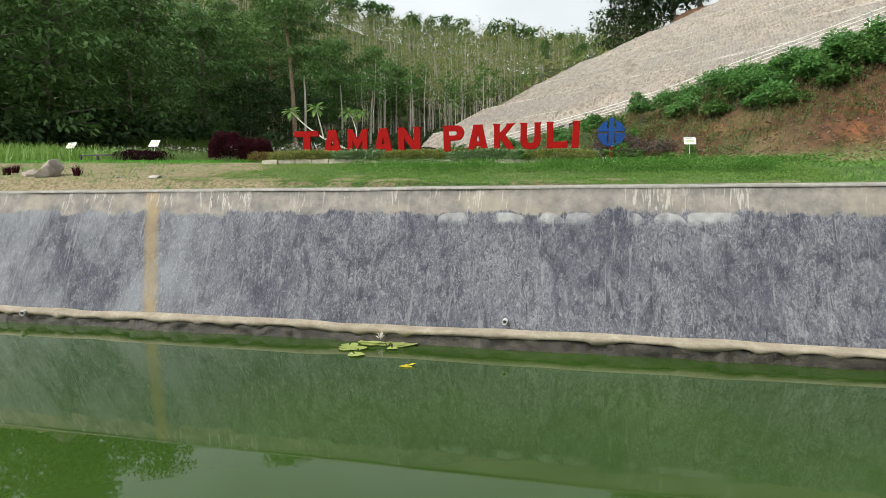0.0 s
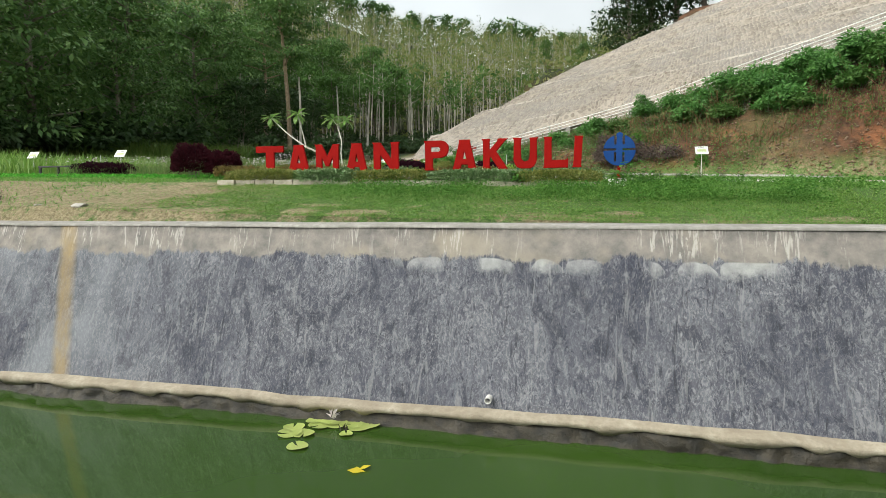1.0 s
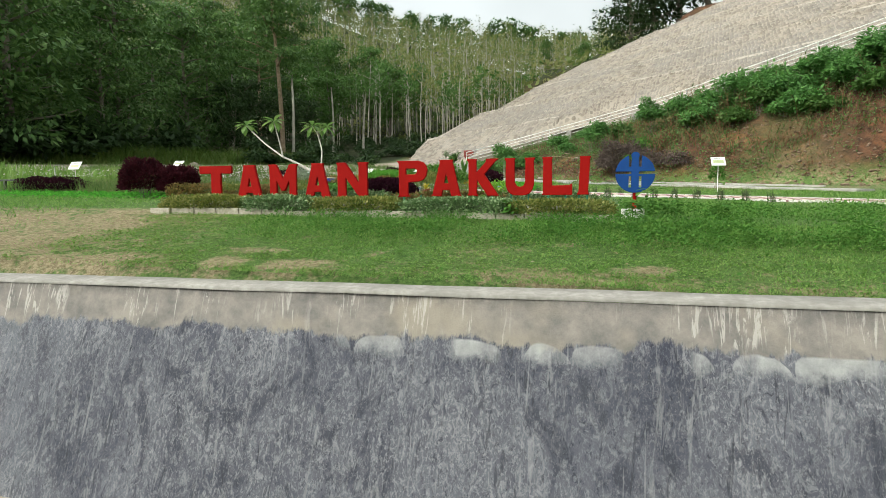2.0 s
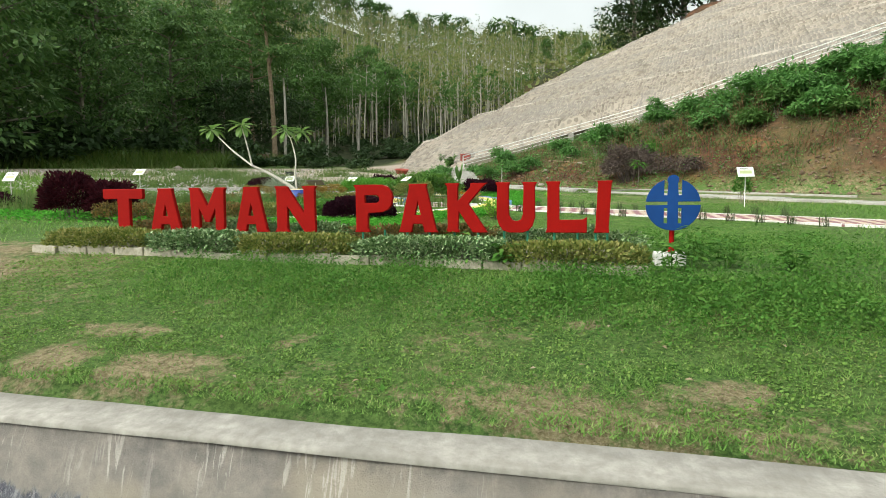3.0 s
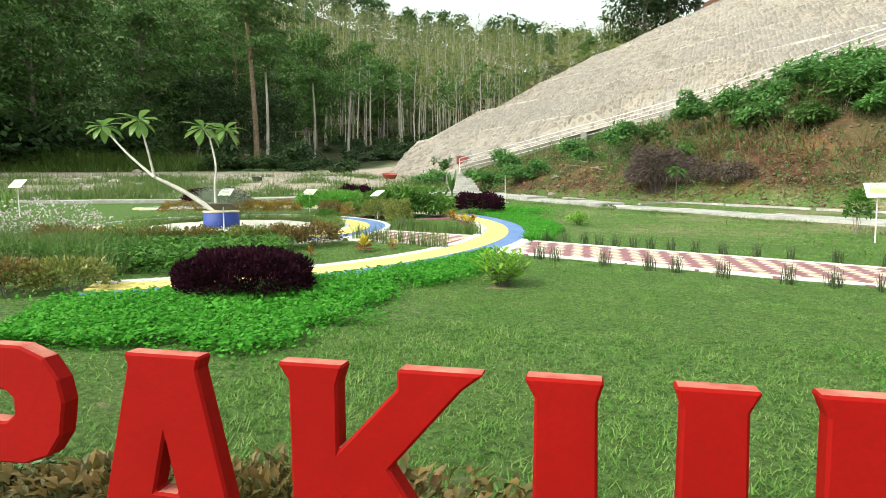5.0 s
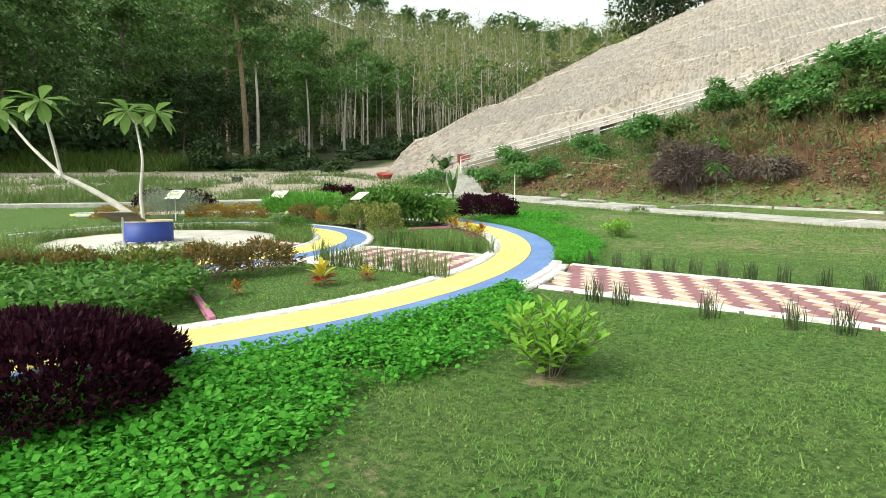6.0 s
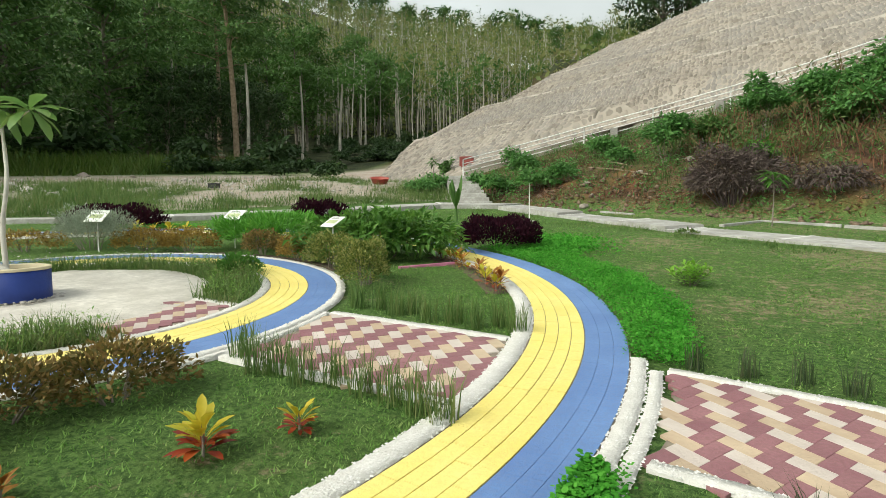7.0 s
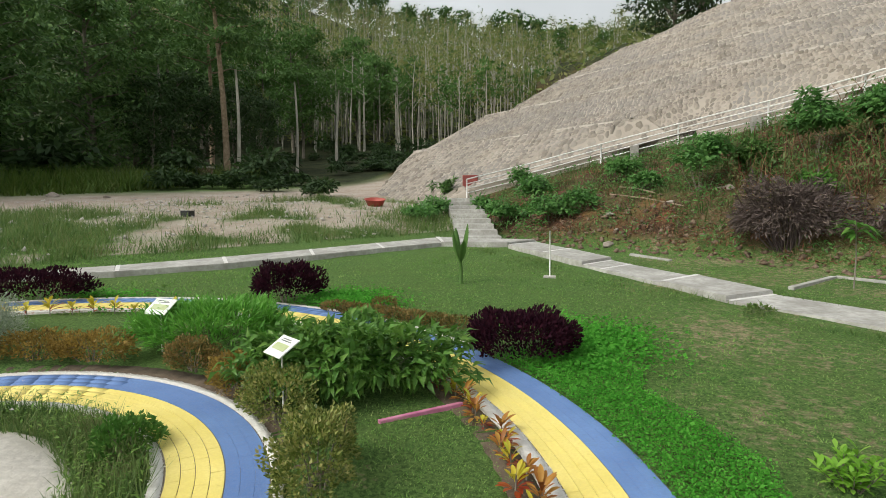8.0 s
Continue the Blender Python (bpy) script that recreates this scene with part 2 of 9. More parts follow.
def wall_mat():
    """Cement render: pale drip-streaked band at the top, blue-grey scrubbed face below, one ochre run."""
    n = Nodes("pond_wall_render", 0.88, 0, 0.25)
    sep = n.t.nodes.new("ShaderNodeSeparateXYZ")
    n.link(n.geo.outputs["Position"], sep.inputs[0])
    x, z = sep.outputs["X"], sep.outputs["Z"]
    # dark blue-grey coat with fine upright scrubbing, speckle and dark seams
    face = n.mix(n.noise(1.3, 6, 0.65, vec=n.coords(1.0, 1, 0.45), lo=0.36, hi=0.64), (0.046, 0.049, 0.070), (0.112, 0.116, 0.140))
    haze = n.noise(0.9, 5, 0.65, vec=n.coords(1.0, 1, 0.6), lo=0.38, hi=0.64, distort=0.5)
    face = n.mix(n.calc("MULTIPLY", haze, 0.40), face, (0.175, 0.178, 0.200))
    dark = n.noise(21, 7, 0.75, vec=n.coords(1.0, 1, 0.36), lo=0.54, hi=0.62, distort=1.3)
    face = n.mix(n.calc("MULTIPLY", dark, 0.75), face, (0.030, 0.032, 0.044))
    fibre = n.noise(12, 9, 0.78, vec=n.coords(1.0, 1, 0.40), lo=0.51, hi=0.58, distort=1.8)
    face = n.mix(n.calc("MULTIPLY", fibre, n.span(haze, 0, 1, 0.28, 0.62)), face, (0.29, 0.292, 0.305))
    speck = n.noise(44, 7, 0.8, vec=n.coords(1.0, 1, 0.5), lo=0.53, hi=0.58, distort=0.9)
    face = n.mix(n.calc("MULTIPLY", speck, n.span(haze, 0, 1, 0.15, 0.5)), face, (0.42, 0.42, 0.425))
    patch = n.noise(3.4, 6, 0.7, vec=n.coords(1.0, 1, 0.5), lo=0.50, hi=0.60, distort=2.0)
    face = n.mix(n.calc("MULTIPLY", patch, n.span(fibre, 0, 1, 0.15, 0.6)), face, (0.27, 0.272, 0.285))
    blot = n.noise(2.6, 6, 0.7, vec=n.coords(1.0, 1, 0.5), lo=0.53, hi=0.62, distort=1.2)
    face = n.mix(n.calc("MULTIPLY", blot, n.span(speck, 0, 1, 0.75, 0.35)), face, (0.044, 0.046, 0.062))
    scratch = n.noise(9, 5, 0.6, vec=n.coords(1.0, 0, 0.16), lo=0.60, hi=0.66, distort=2.4)
    face = n.mix(n.calc("MULTIPLY", scratch, 0.6), face, (0.035, 0.037, 0.047))
    wash = n.noise(13, 5, 0.6, vec=n.coords(1.0, 0, 0.10), lo=0.60, hi=0.66, distort=1.6)
    face = n.mix(n.calc("MULTIPLY", wash, 0.45), face, (0.30, 0.30, 0.305))
    # pale stretch beside the ochre run
    face = n.mix(n.calc("MULTIPLY", n.span(x, -4.6, -6.4), n.calc("MULTIPLY", haze, 0.6)), face, (0.26, 0.275, 0.295))
    # top band with pale runs of thin cement
    band = n.mix(n.noise(3.0, 7, 0.7, lo=0.36, hi=0.64), (0.150, 0.142, 0.135), (0.30, 0.272, 0.238))
    band = n.mix(n.calc("MULTIPLY", n.noise(1.4, 4, 0.5, lo=0.52, hi=0.66), 0.6), band, (0.34, 0.30, 0.235))
    run_len = n.calc("ADD", z, n.span(n.noise(9, 2, 0.5, vec=n.coords(1, 0, 0.0), lo=0, hi=1), 0.3, 0.7, -0.34, 0.30))
    drip = n.noise(19, 5, 0.66, vec=n.coords(1.0, 0, 0.13), lo=0.53, hi=0.575, distort=1.3)
    drip = n.calc("MULTIPLY", n.calc("MULTIPLY", drip, n.span(run_len, 1.72, 1.80)), n.noise(1.7, 4, 0.6, vec=n.coords(1, 0, 0.10), lo=0.49, hi=0.56))
    band = n.mix(n.calc("MULTIPLY", drip, 0.7), band, (0.50, 0.47, 0.425))
    grime = n.calc("MULTIPLY", n.span(z, 1.93, 2.03), n.noise(7, 5, 0.7, lo=0.42, hi=0.58))
    band = n.mix(n.calc("MULTIPLY", grime, 0.6), band, (0.10, 0.095, 0.09))
    edge = n.calc("ADD", z, n.span(n.noise(2.6, 6, 0.75, vec=n.coords(1, 1, 0.3), lo=0, hi=1), 0, 1, -0.24, 0.24))
    col = n.mix(n.span(edge, 1.685, 1.725), face, band)
    # rounded white swells where the two coats meet, along one stretch
    wav = n.calc("ADD", x, n.span(n.noise(1.0, 3, 0.6, vec=n.coords(1, 1, 0.4), lo=0, hi=1), 0, 1, -0.9, 0.9))
    hump = n.calc("DIVIDE", n.calc("SUBTRACT", n.calc("PINGPONG", wav, 0.28), 0.0), 0.26)
    arch = n.calc("SQRT", n.calc("MAXIMUM", n.calc("SUBTRACT", 1.0, n.calc("MULTIPLY", hump, hump)), 0.0))
    top = n.calc("ADD", n.calc("MULTIPLY", arch, 0.14), 1.575)
    over = n.calc("SUBTRACT", top, z)
    low = n.calc("ADD", z, n.span(n.noise(6, 6, 0.75, lo=0, hi=1), 0, 1, -0.14, 0.14))
    white = n.calc("MULTIPLY", n.span(over, 0.0, 0.015), n.span(low, 1.54, 1.63))
    white = n.calc("MULTIPLY", white, n.noise(1.1, 2, 0.5, vec=n.coords(1, 0, 0.0), lo=0.46, hi=0.52))
    white = n.calc("MULTIPLY", white, n.calc("MULTIPLY", n.span(x, -2.3, -1.9), n.span(x, 2.1, 1.7)))
    col = n.mix(n.calc("MULTIPLY", white, 0.85), col, n.mix(n.noise(9, 5, 0.7), (0.30, 0.305, 0.30), (0.44, 0.44, 0.43)))
    # ochre run
    lean = n.calc("ADD", x, n.calc("MULTIPLY", n.calc("SUBTRACT", z, 2.0), 0.226))
    wob = n.calc("ADD", lean, n.span(n.noise(1.1, 3, vec=n.coords(0.3, 1, 1.4), lo=0, hi=1), 0, 1, -0.05, 0.05))
    run = n.calc("MULTIPLY", n.span(wob, -7.13, -7.03), n.span(wob, -6.80, -6.91))
    run = n.calc("MULTIPLY", run, n.span(n.noise(5, 6, 0.7, vec=n.coords(1, 1, 0.35), lo=0.3, hi=0.7), 0, 1, 0.35, 1.0))
    col = n.mix(n.calc("MULTIPLY", run, 0.9), col, (0.34, 0.25, 0.12))
    n.color(col)
    n.bump(n.noise(38, 7, 0.8, lo=0, hi=1), 0.8, 0.02)
    return n.done()


def ground_mat():
    n = Nodes("ground_cover", 0.95, 0, 0.2)
    turf = n.mix(n.noise(24, 7, 0.8, lo=0.43, hi=0.58), (0.038, 0.090, 0.019), (0.142, 0.245, 0.064))
    turf = n.mix(n.calc("MULTIPLY", n.noise(0.9, 5, 0.7), 0.35), turf, (0.115, 0.160, 0.045))
    bare = n.mix(n.noise(16, 7, 0.8, lo=0.40, hi=0.60), (0.13, 0.108, 0.052), (0.36, 0.30, 0.18))
    bare = n.mix(n.calc("MULTIPLY", n.noise(60, 4, 0.7, lo=0.5, hi=0.62), 0.6), bare, (0.43, 0.36, 0.25))
    edge = n.calc("ADD", n.attr("worn"), n.span(n.noise(7, 7, 0.75, lo=0.3, hi=0.7), 0, 1, -0.45, 0.45))
    col = n.mix(n.span(edge, 0.30, 0.62), turf, bare)
    dirt = n.mix(n.noise(0.8, 6, 0.7), (0.34, 0.265, 0.215), (0.46, 0.40, 0.335))
    dirt = n.mix(n.calc("MULTIPLY", n.noise(7, 5, 0.7, lo=0.5, hi=0.7), 0.7), dirt, (0.55, 0.50, 0.44))
    col = n.mix(n.attr("dirt"), col, dirt)
    red = n.mix(n.noise(2.2, 7, 0.75, lo=0.38, hi=0.62), (0.036, 0.022, 0.014), (0.150, 0.075, 0.043))
    red = n.mix(n.calc("MULTIPLY", n.noise(6, 6, 0.75, lo=0.5, hi=0.66), 0.8), red, (0.115, 0.075, 0.045))
    red = n.mix(n.calc("MULTIPLY", n.noise(0.45, 6, 0.7, lo=0.54, hi=0.66), 0.7), red, (0.30, 0.125, 0.058))
    col = n.mix(n.attr("red"), col, red)
    # forest floor, its tones lowered to paint in the shade under the trees
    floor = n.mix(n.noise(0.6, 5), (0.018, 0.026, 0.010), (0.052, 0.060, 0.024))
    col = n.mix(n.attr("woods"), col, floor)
    n.color(col)
    n.bump(n.noise(24, 7, 0.8, lo=0, hi=1), 0.9, 0.04)
    return n.done()


def stone_mat():
    n = Nodes("pitched_stone", 0.9, 0, 0.25)
    base = n.mix(n.geo.outputs["Random Per Island"], (0.19, 0.162, 0.130), (0.40, 0.35, 0.288))
    base = n.mix(n.calc("MULTIPLY", n.noise(0.22, 6, 0.7, lo=0.42, hi=0.62), 0.7), base, (0.24, 0.228, 0.215))
    base = n.mix(n.calc("MULTIPLY", n.noise(0.6, 5, 0.7, vec=n.coords(1.0, 0.3, 0.3), lo=0.55, hi=0.68), 0.6), base, (0.13, 0.115, 0.095))
    base = n.mix(n.calc("MULTIPLY", n.noise(8, 5, 0.7), 0.35), base, (0.23, 0.21, 0.18))
    n.color(base)
    n.bump(n.noise(14, 5, 0.7, lo=0, hi=1), 0.5, 0.03)
    return n.done()


M = {}
M["water"], M["wall"], M["ground"], M["stone"] = water_mat(), wall_mat(), ground_mat(), stone_mat()
M["mortar"] = plain("pale_mortar", (0.29, 0.252, 0.208), (0.41, 0.365, 0.312), 0.35, 0.92, 0.6, 7.0, c=(0.33, 0.285, 0.23))
M["nosing"] = plain("pale_nosing", (0.33, 0.295, 0.25), (0.44, 0.40, 0.345), 1.5, 0.9, 0.4, 12)
M["plinth"] = plain("grey_plinth_render", (0.17, 0.155, 0.135), (0.27, 0.25, 0.225), 1.2, 0.9, 0.4, 12, c=(0.22, 0.17, 0.12))
M["pale_edge"] = plain("pale_salmon_edge", (0.38, 0.05, 0.035), (0.52, 0.20, 0.14), 12, 0.7, 0.2, 60)
M["cap"] = plain("trowelled_cement", (0.25, 0.238, 0.215), (0.40, 0.382, 0.35), 3.4, 0.85, 0.4, 14, c=(0.19, 0.178, 0.155))
M["lip"] = plain("wet_mortar_lip", (0.25, 0.212, 0.158), (0.40, 0.355, 0.275), 3.5, 0.85, 0.7, 18, c=(0.24, 0.20, 0.14))
M["stone_piece"] = plain("pitched_stone_piece", (0.21, 0.178, 0.143), (0.35, 0.305, 0.253), 6, 0.9, 0.5, 14, c=(0.23, 0.205, 0.175), random_piece=0.35)
# wet algae, taken near black to hold the shade of the undercut too
M["under"] = plain("algae_stone_gap_shade", (0.012, 0.011, 0.007), (0.042, 0.034, 0.021), 9, 0.6, 0.6, 26)
M["concrete"] = plain("walkway_concrete", (0.33, 0.32, 0.295), (0.54, 0.53, 0.50), 1.7, 0.9, 0.4, 9, c=(0.25, 0.24, 0.205))
M["strip"] = plain("pale_joint", (0.40, 0.385, 0.345), (0.52, 0.50, 0.455), 4, 0.85, 0.3, 30, c=(0.31, 0.30, 0.26))
M["joint_paint"] = plain("pale_walkway_joint", (0.58, 0.57, 0.54), (0.70, 0.69, 0.66), 4, 0.85, 0.2, 30)
M["red_paint"] = plain("red_letter_paint", (0.255, 0.0045, 0.0035), (0.31, 0.006, 0.0045), 3, 0.7, 0.12, 60, spec=0.08, c=(0.24, 0.006, 0.005))
M["blue_paint"] = plain("blue_sign_paint", (0.004, 0.042, 0.175), (0.006, 0.052, 0.215), 3, 0.55, 0.06, 60, spec=0.2)
M["green_paint"] = plain("green_post_paint", (0.02, 0.17, 0.10), (0.03, 0.22, 0.13), 8, 0.5, 0.08, 60)
M["white_paint"] = plain("white_paint", (0.72, 0.71, 0.68), (0.80, 0.79, 0.77), 3, 0.6, 0.1, 40)
M["yellow_brick"] = plain("yellow_painted_brick", (0.80, 0.66, 0.17), (0.86, 0.73, 0.24), 2.2, 0.75, 0.3, 45, c=(0.72, 0.58, 0.17), random_piece=0.03)
M["blue_brick"] = plain("blue_painted_brick", (0.095, 0.19, 0.43), (0.14, 0.26, 0.52), 1.6, 0.75, 0.3, 45, c=(0.14, 0.21, 0.40), random_piece=0.03)
M["red_brick"] = plain("maroon_paving_brick", (0.25, 0.105, 0.125), (0.33, 0.155, 0.17), 3, 0.85, 0.35, 50, c=(0.21, 0.105, 0.105), random_piece=0.10)
M["white_brick"] = plain("white_paving_brick", (0.52, 0.445, 0.395), (0.62, 0.545, 0.49), 3, 0.85, 0.35, 50, random_piece=0.06)
M["tan_brick"] = plain("tan_paving_brick", (0.44, 0.325, 0.22), (0.55, 0.43, 0.30), 3, 0.85, 0.35, 50, random_piece=0.08)
M["joint"] = plain("sandy_joint", (0.19, 0.16, 0.12), (0.29, 0.25, 0.19), 6, 0.95, 0.4, 40)
M["pebble_bed"] = plain("pebble_border_mortar", (0.64, 0.62, 0.575), (0.78, 0.76, 0.72), 9, 0.9, 0.6, 60, c=(0.54, 0.52, 0.47))


def pebble_mat():
    n = Nodes("white_pebbles", 0.7, 0, 0.3)
    n.color(n.mix(n.geo.outputs["Random Per Island"], (0.60, 0.58, 0.54), (0.80, 0.79, 0.76)))
    return n.done()


M["pebble"] = pebble_mat()
M["sand"] = plain("white_sand", (0.50, 0.465, 0.40), (0.70, 0.66, 0.59), 2.6, 0.95, 0.5, 14, c=(0.44, 0.41, 0.36))
M["pot_blue"] = plain("blue_pot_paint", (0.009, 0.032, 0.20), (0.014, 0.045, 0.26), 3, 0.55, 0.15, 35)
M["pot_rim"] = plain("yellow_pot_rim", (0.55, 0.47, 0.30), (0.64, 0.56, 0.38), 6, 0.7, 0.2, 40)
M["clod"] = plain("brown_clod", (0.10, 0.065, 0.042), (0.24, 0.17, 0.12), 3, 0.95, 0.5, 20)
M["pillar"] = plain("weathered_brick", (0.24, 0.13, 0.10), (0.36, 0.24, 0.20), 5, 0.9, 0.5, 18)
M["soil"] = plain("bed_soil", (0.075, 0.055, 0.035), (0.14, 0.105, 0.07), 5, 0.95, 0.7, 30)
M["pink"] = plain("pink_kerb_paint", (0.46, 0.13, 0.25), (0.60, 0.24, 0.36), 5, 0.75, 0.3, 30)
M["kerb"] = plain("weathered_block", (0.34, 0.31, 0.25), (0.48, 0.44, 0.365), 4, 0.9, 0.5, 28, c=(0.20, 0.19, 0.13), random_piece=0.15)
M["bark"] = plain("grey_bark", (0.13, 0.11, 0.085), (0.24, 0.215, 0.175), 3, 0.95, 0.6, 18)
M["pale_bark"] = plain("pale_rubber_bark", (0.35, 0.325, 0.275), (0.54, 0.51, 0.445), 1.5, 0.9, 0.4, 12, c=(0.26, 0.24, 0.2))
M["frangipani_bark"] = plain("frangipani_bark", (0.40, 0.38, 0.33), (0.56, 0.54, 0.48), 6, 0.8, 0.4, 40)
M["dry_wood"] = plain("dead_wood", (0.20, 0.145, 0.09), (0.34, 0.26, 0.18), 4, 0.95, 0.5, 25)
M["rock"] = plain("field_rock", (0.22, 0.19, 0.155), (0.38, 0.33, 0.28), 4, 0.95, 0.7, 16)
M["rubble"] = plain("pale_rubble", (0.38, 0.35, 0.31), (0.55, 0.52, 0.47), 3, 0.95, 0.6, 16)
M["black"] = plain("black_plastic", (0.012, 0.012, 0.013), (0.02, 0.02, 0.021), 3, 0.45, 0.05, 30)
M["red_barrel"] = plain("red_brown_box_paint", (0.16, 0.025, 0.02), (0.24, 0.045, 0.03), 4, 0.6, 0.2, 30)
M["red_plastic"] = plain("red_tub_plastic", (0.30, 0.045, 0.03), (0.38, 0.07, 0.05), 3, 0.5, 0.1, 30)
M["rail"] = plain("white_rail_paint", (0.66, 0.65, 0.63), (0.74, 0.73, 0.71), 5, 0.5, 0.1, 30)
M["plaque"] = plain("white_plaque", (0.74, 0.76, 0.70), (0.80, 0.82, 0.77), 8, 0.4, 0.03, 30)
M["ink"] = plain("plaque_green_print", (0.40, 0.46, 0.22), (0.48, 0.53, 0.30), 8, 0.5, 0.02, 30)
M["sign_back"] = plain("dark_sign_back", (0.09, 0.075, 0.065), (0.14, 0.12, 0.105), 8, 0.6, 0.1, 30)
M["dark_ink"] = plain("plaque_dark_print", (0.06, 0.07, 0.06), (0.09, 0.10, 0.09), 8, 0.5, 0.02, 30)
M["pvc"] = plain("white_pvc", (0.46, 0.45, 0.42), (0.58, 0.57, 0.54), 8, 0.45, 0.05, 30)
# near black, painted shade for the inside of the drain pipes
M["bore"] = plain("pipe_inside_shade", (0.015, 0.014, 0.012), (0.03, 0.028, 0.022), 8, 0.9, 0.1, 30)

L = {}
L["grass"] = leafy("lawn_grass", [(0.026, 0.066, 0.012), (0.055, 0.125, 0.020), (0.105, 0.185, 0.042), (0.185, 0.215, 0.08)], 0.6, 0.35, 3.6, gain=1.95, clump=0.48)
L["thatch"] = leafy("dry_thatch_blade", [(0.11, 0.115, 0.045), (0.19, 0.19, 0.08), (0.31, 0.29, 0.15)], 0.8, 0.15, 3, gain=1.1, spec=0.1)
L["tall"] = leafy("tall_grass_leaf", [(0.06, 0.12, 0.02), (0.10, 0.18, 0.035), (0.16, 0.22, 0.06)], 0.55, 0.35, 0.7)
L["clover"] = leafy("clover_leaf", [(0.022, 0.105, 0.012), (0.045, 0.17, 0.02), (0.085, 0.24, 0.038)], 0.7, 0.45, 2.5, gain=2.15, spec=0.06)
L["weed"] = leafy("broad_weed_leaf", [(0.026, 0.080, 0.012), (0.052, 0.130, 0.022), (0.105, 0.19, 0.040)], 0.65, 0.35, 3.5, gain=1.6, clump=0.5, spec=0.15)
L["lime"] = leafy("lime_shrub_leaf", [(0.12, 0.28, 0.025), (0.20, 0.40, 0.045), (0.29, 0.48, 0.08)], 0.42, 0.45, 4, gain=1.15)
L["maroon"] = leafy("maroon_leaf", [(0.014, 0.004, 0.009), (0.028, 0.007, 0.015), (0.055, 0.012, 0.022)], 0.75, 0.2, 3, gain=1.0, spec=0.08)
L["wine"] = leafy("wine_red_leaf", [(0.020, 0.004, 0.008), (0.045, 0.008, 0.014), (0.085, 0.016, 0.024)], 0.7, 0.2, 3, gain=1.0, spec=0.1)
L["bed"] = leafy("low_bed_leaf", [(0.020, 0.062, 0.010), (0.040, 0.105, 0.018), (0.080, 0.165, 0.03)], 0.55, 0.35, 3, gain=2.0, clump=0.5, spec=0.2)
L["gold"] = leafy("golden_hedge_leaf", [(0.030, 0.052, 0.010), (0.080, 0.110, 0.020), (0.16, 0.175, 0.045), (0.29, 0.25, 0.105)], 0.5, 0.3, 5, gain=1.55)
L["bronze"] = leafy("bronze_hedge_leaf", [(0.065, 0.050, 0.013), (0.16, 0.108, 0.024), (0.27, 0.18, 0.042), (0.36, 0.255, 0.065)], 0.5, 0.35, 4, gain=1.3, clump=0.45)
L["rust"] = leafy("rust_hedge_leaf", [(0.040, 0.046, 0.012), (0.090, 0.082, 0.022), (0.17, 0.115, 0.036), (0.25, 0.155, 0.06)], 0.5, 0.3, 5, gain=1.4)
L["white"] = two_tone_leaf("variegated_leaf", (0.42, 0.51, 0.28), (0.05, 0.15, 0.032))
L["dark"] = leafy("dark_canopy_leaf", [(0.022, 0.050, 0.014), (0.044, 0.088, 0.024), (0.090, 0.142, 0.045)], 0.48, 0.32, 0.35, gain=2.25, spec=0.3)
L["mid"] = leafy("canopy_leaf", [(0.032, 0.078, 0.016), (0.056, 0.120, 0.028), (0.095, 0.160, 0.046)], 0.55, 0.30, 0.3, gain=1.5, spec=0.2)
L["rubber"] = leafy("rubber_tree_leaf", [(0.055, 0.090, 0.022), (0.095, 0.130, 0.036), (0.155, 0.168, 0.060), (0.19, 0.172, 0.080)], 0.6, 0.45, 0.06, gain=1.65)
L["hill"] = leafy("hill_shrub_leaf", [(0.028, 0.075, 0.018), (0.05, 0.12, 0.03), (0.085, 0.17, 0.045)], 0.5, 0.40, 0.8, gain=2.1)
L["pepper"] = leafy("broad_bed_leaf", [(0.030, 0.080, 0.014), (0.055, 0.125, 0.022), (0.11, 0.19, 0.040)], 0.4, 0.38, 3, gain=2.0)
L["bank"] = leafy("bank_grass_blade", [(0.030, 0.060, 0.014), (0.055, 0.10, 0.024), (0.11, 0.13, 0.045), (0.17, 0.13, 0.07)], 0.6, 0.3, 1.5, gain=1.3, clump=0.5)
L["under"] = leafy("understorey_leaf", [(0.016, 0.036, 0.010), (0.030, 0.062, 0.018), (0.055, 0.095, 0.030)], 0.55, 0.3, 0.5, gain=1.3)
L["waste"] = leafy("waste_weed_blade", [(0.035, 0.075, 0.018), (0.065, 0.125, 0.028), (0.12, 0.165, 0.05), (0.17, 0.16, 0.08)], 0.6, 0.35, 1.2, gain=1.4, clump=0.5)
L["mound"] = leafy("mound_grass_blade", [(0.050, 0.115, 0.016), (0.10, 0.185, 0.026), (0.15, 0.215, 0.045), (0.18, 0.19, 0.06)], 0.6, 0.35, 0.5, gain=0.85, clump=0.5)
L["lily_grass"] = leafy("strap_leaf_green", [(0.045, 0.14, 0.018), (0.08, 0.22, 0.03), (0.13, 0.28, 0.05)], 0.45, 0.35, 3)
L["vetiver"] = leafy("vetiver_blade", [(0.030, 0.055, 0.020), (0.055, 0.085, 0.032), (0.10, 0.105, 0.055)], 0.55, 0.3, 3, gain=1.1)
L["croton_red"] = leafy("croton_red_leaf", [(0.16, 0.012, 0.012), (0.34, 0.05, 0.018), (0.50, 0.16, 0.03)], 0.4, 0.3, 8, gain=1.0)
L["croton_yellow"] = leafy("croton_yellow_leaf", [(0.42, 0.36, 0.03), (0.62, 0.50, 0.05), (0.50, 0.55, 0.06)], 0.4, 0.35, 8, gain=1.0)
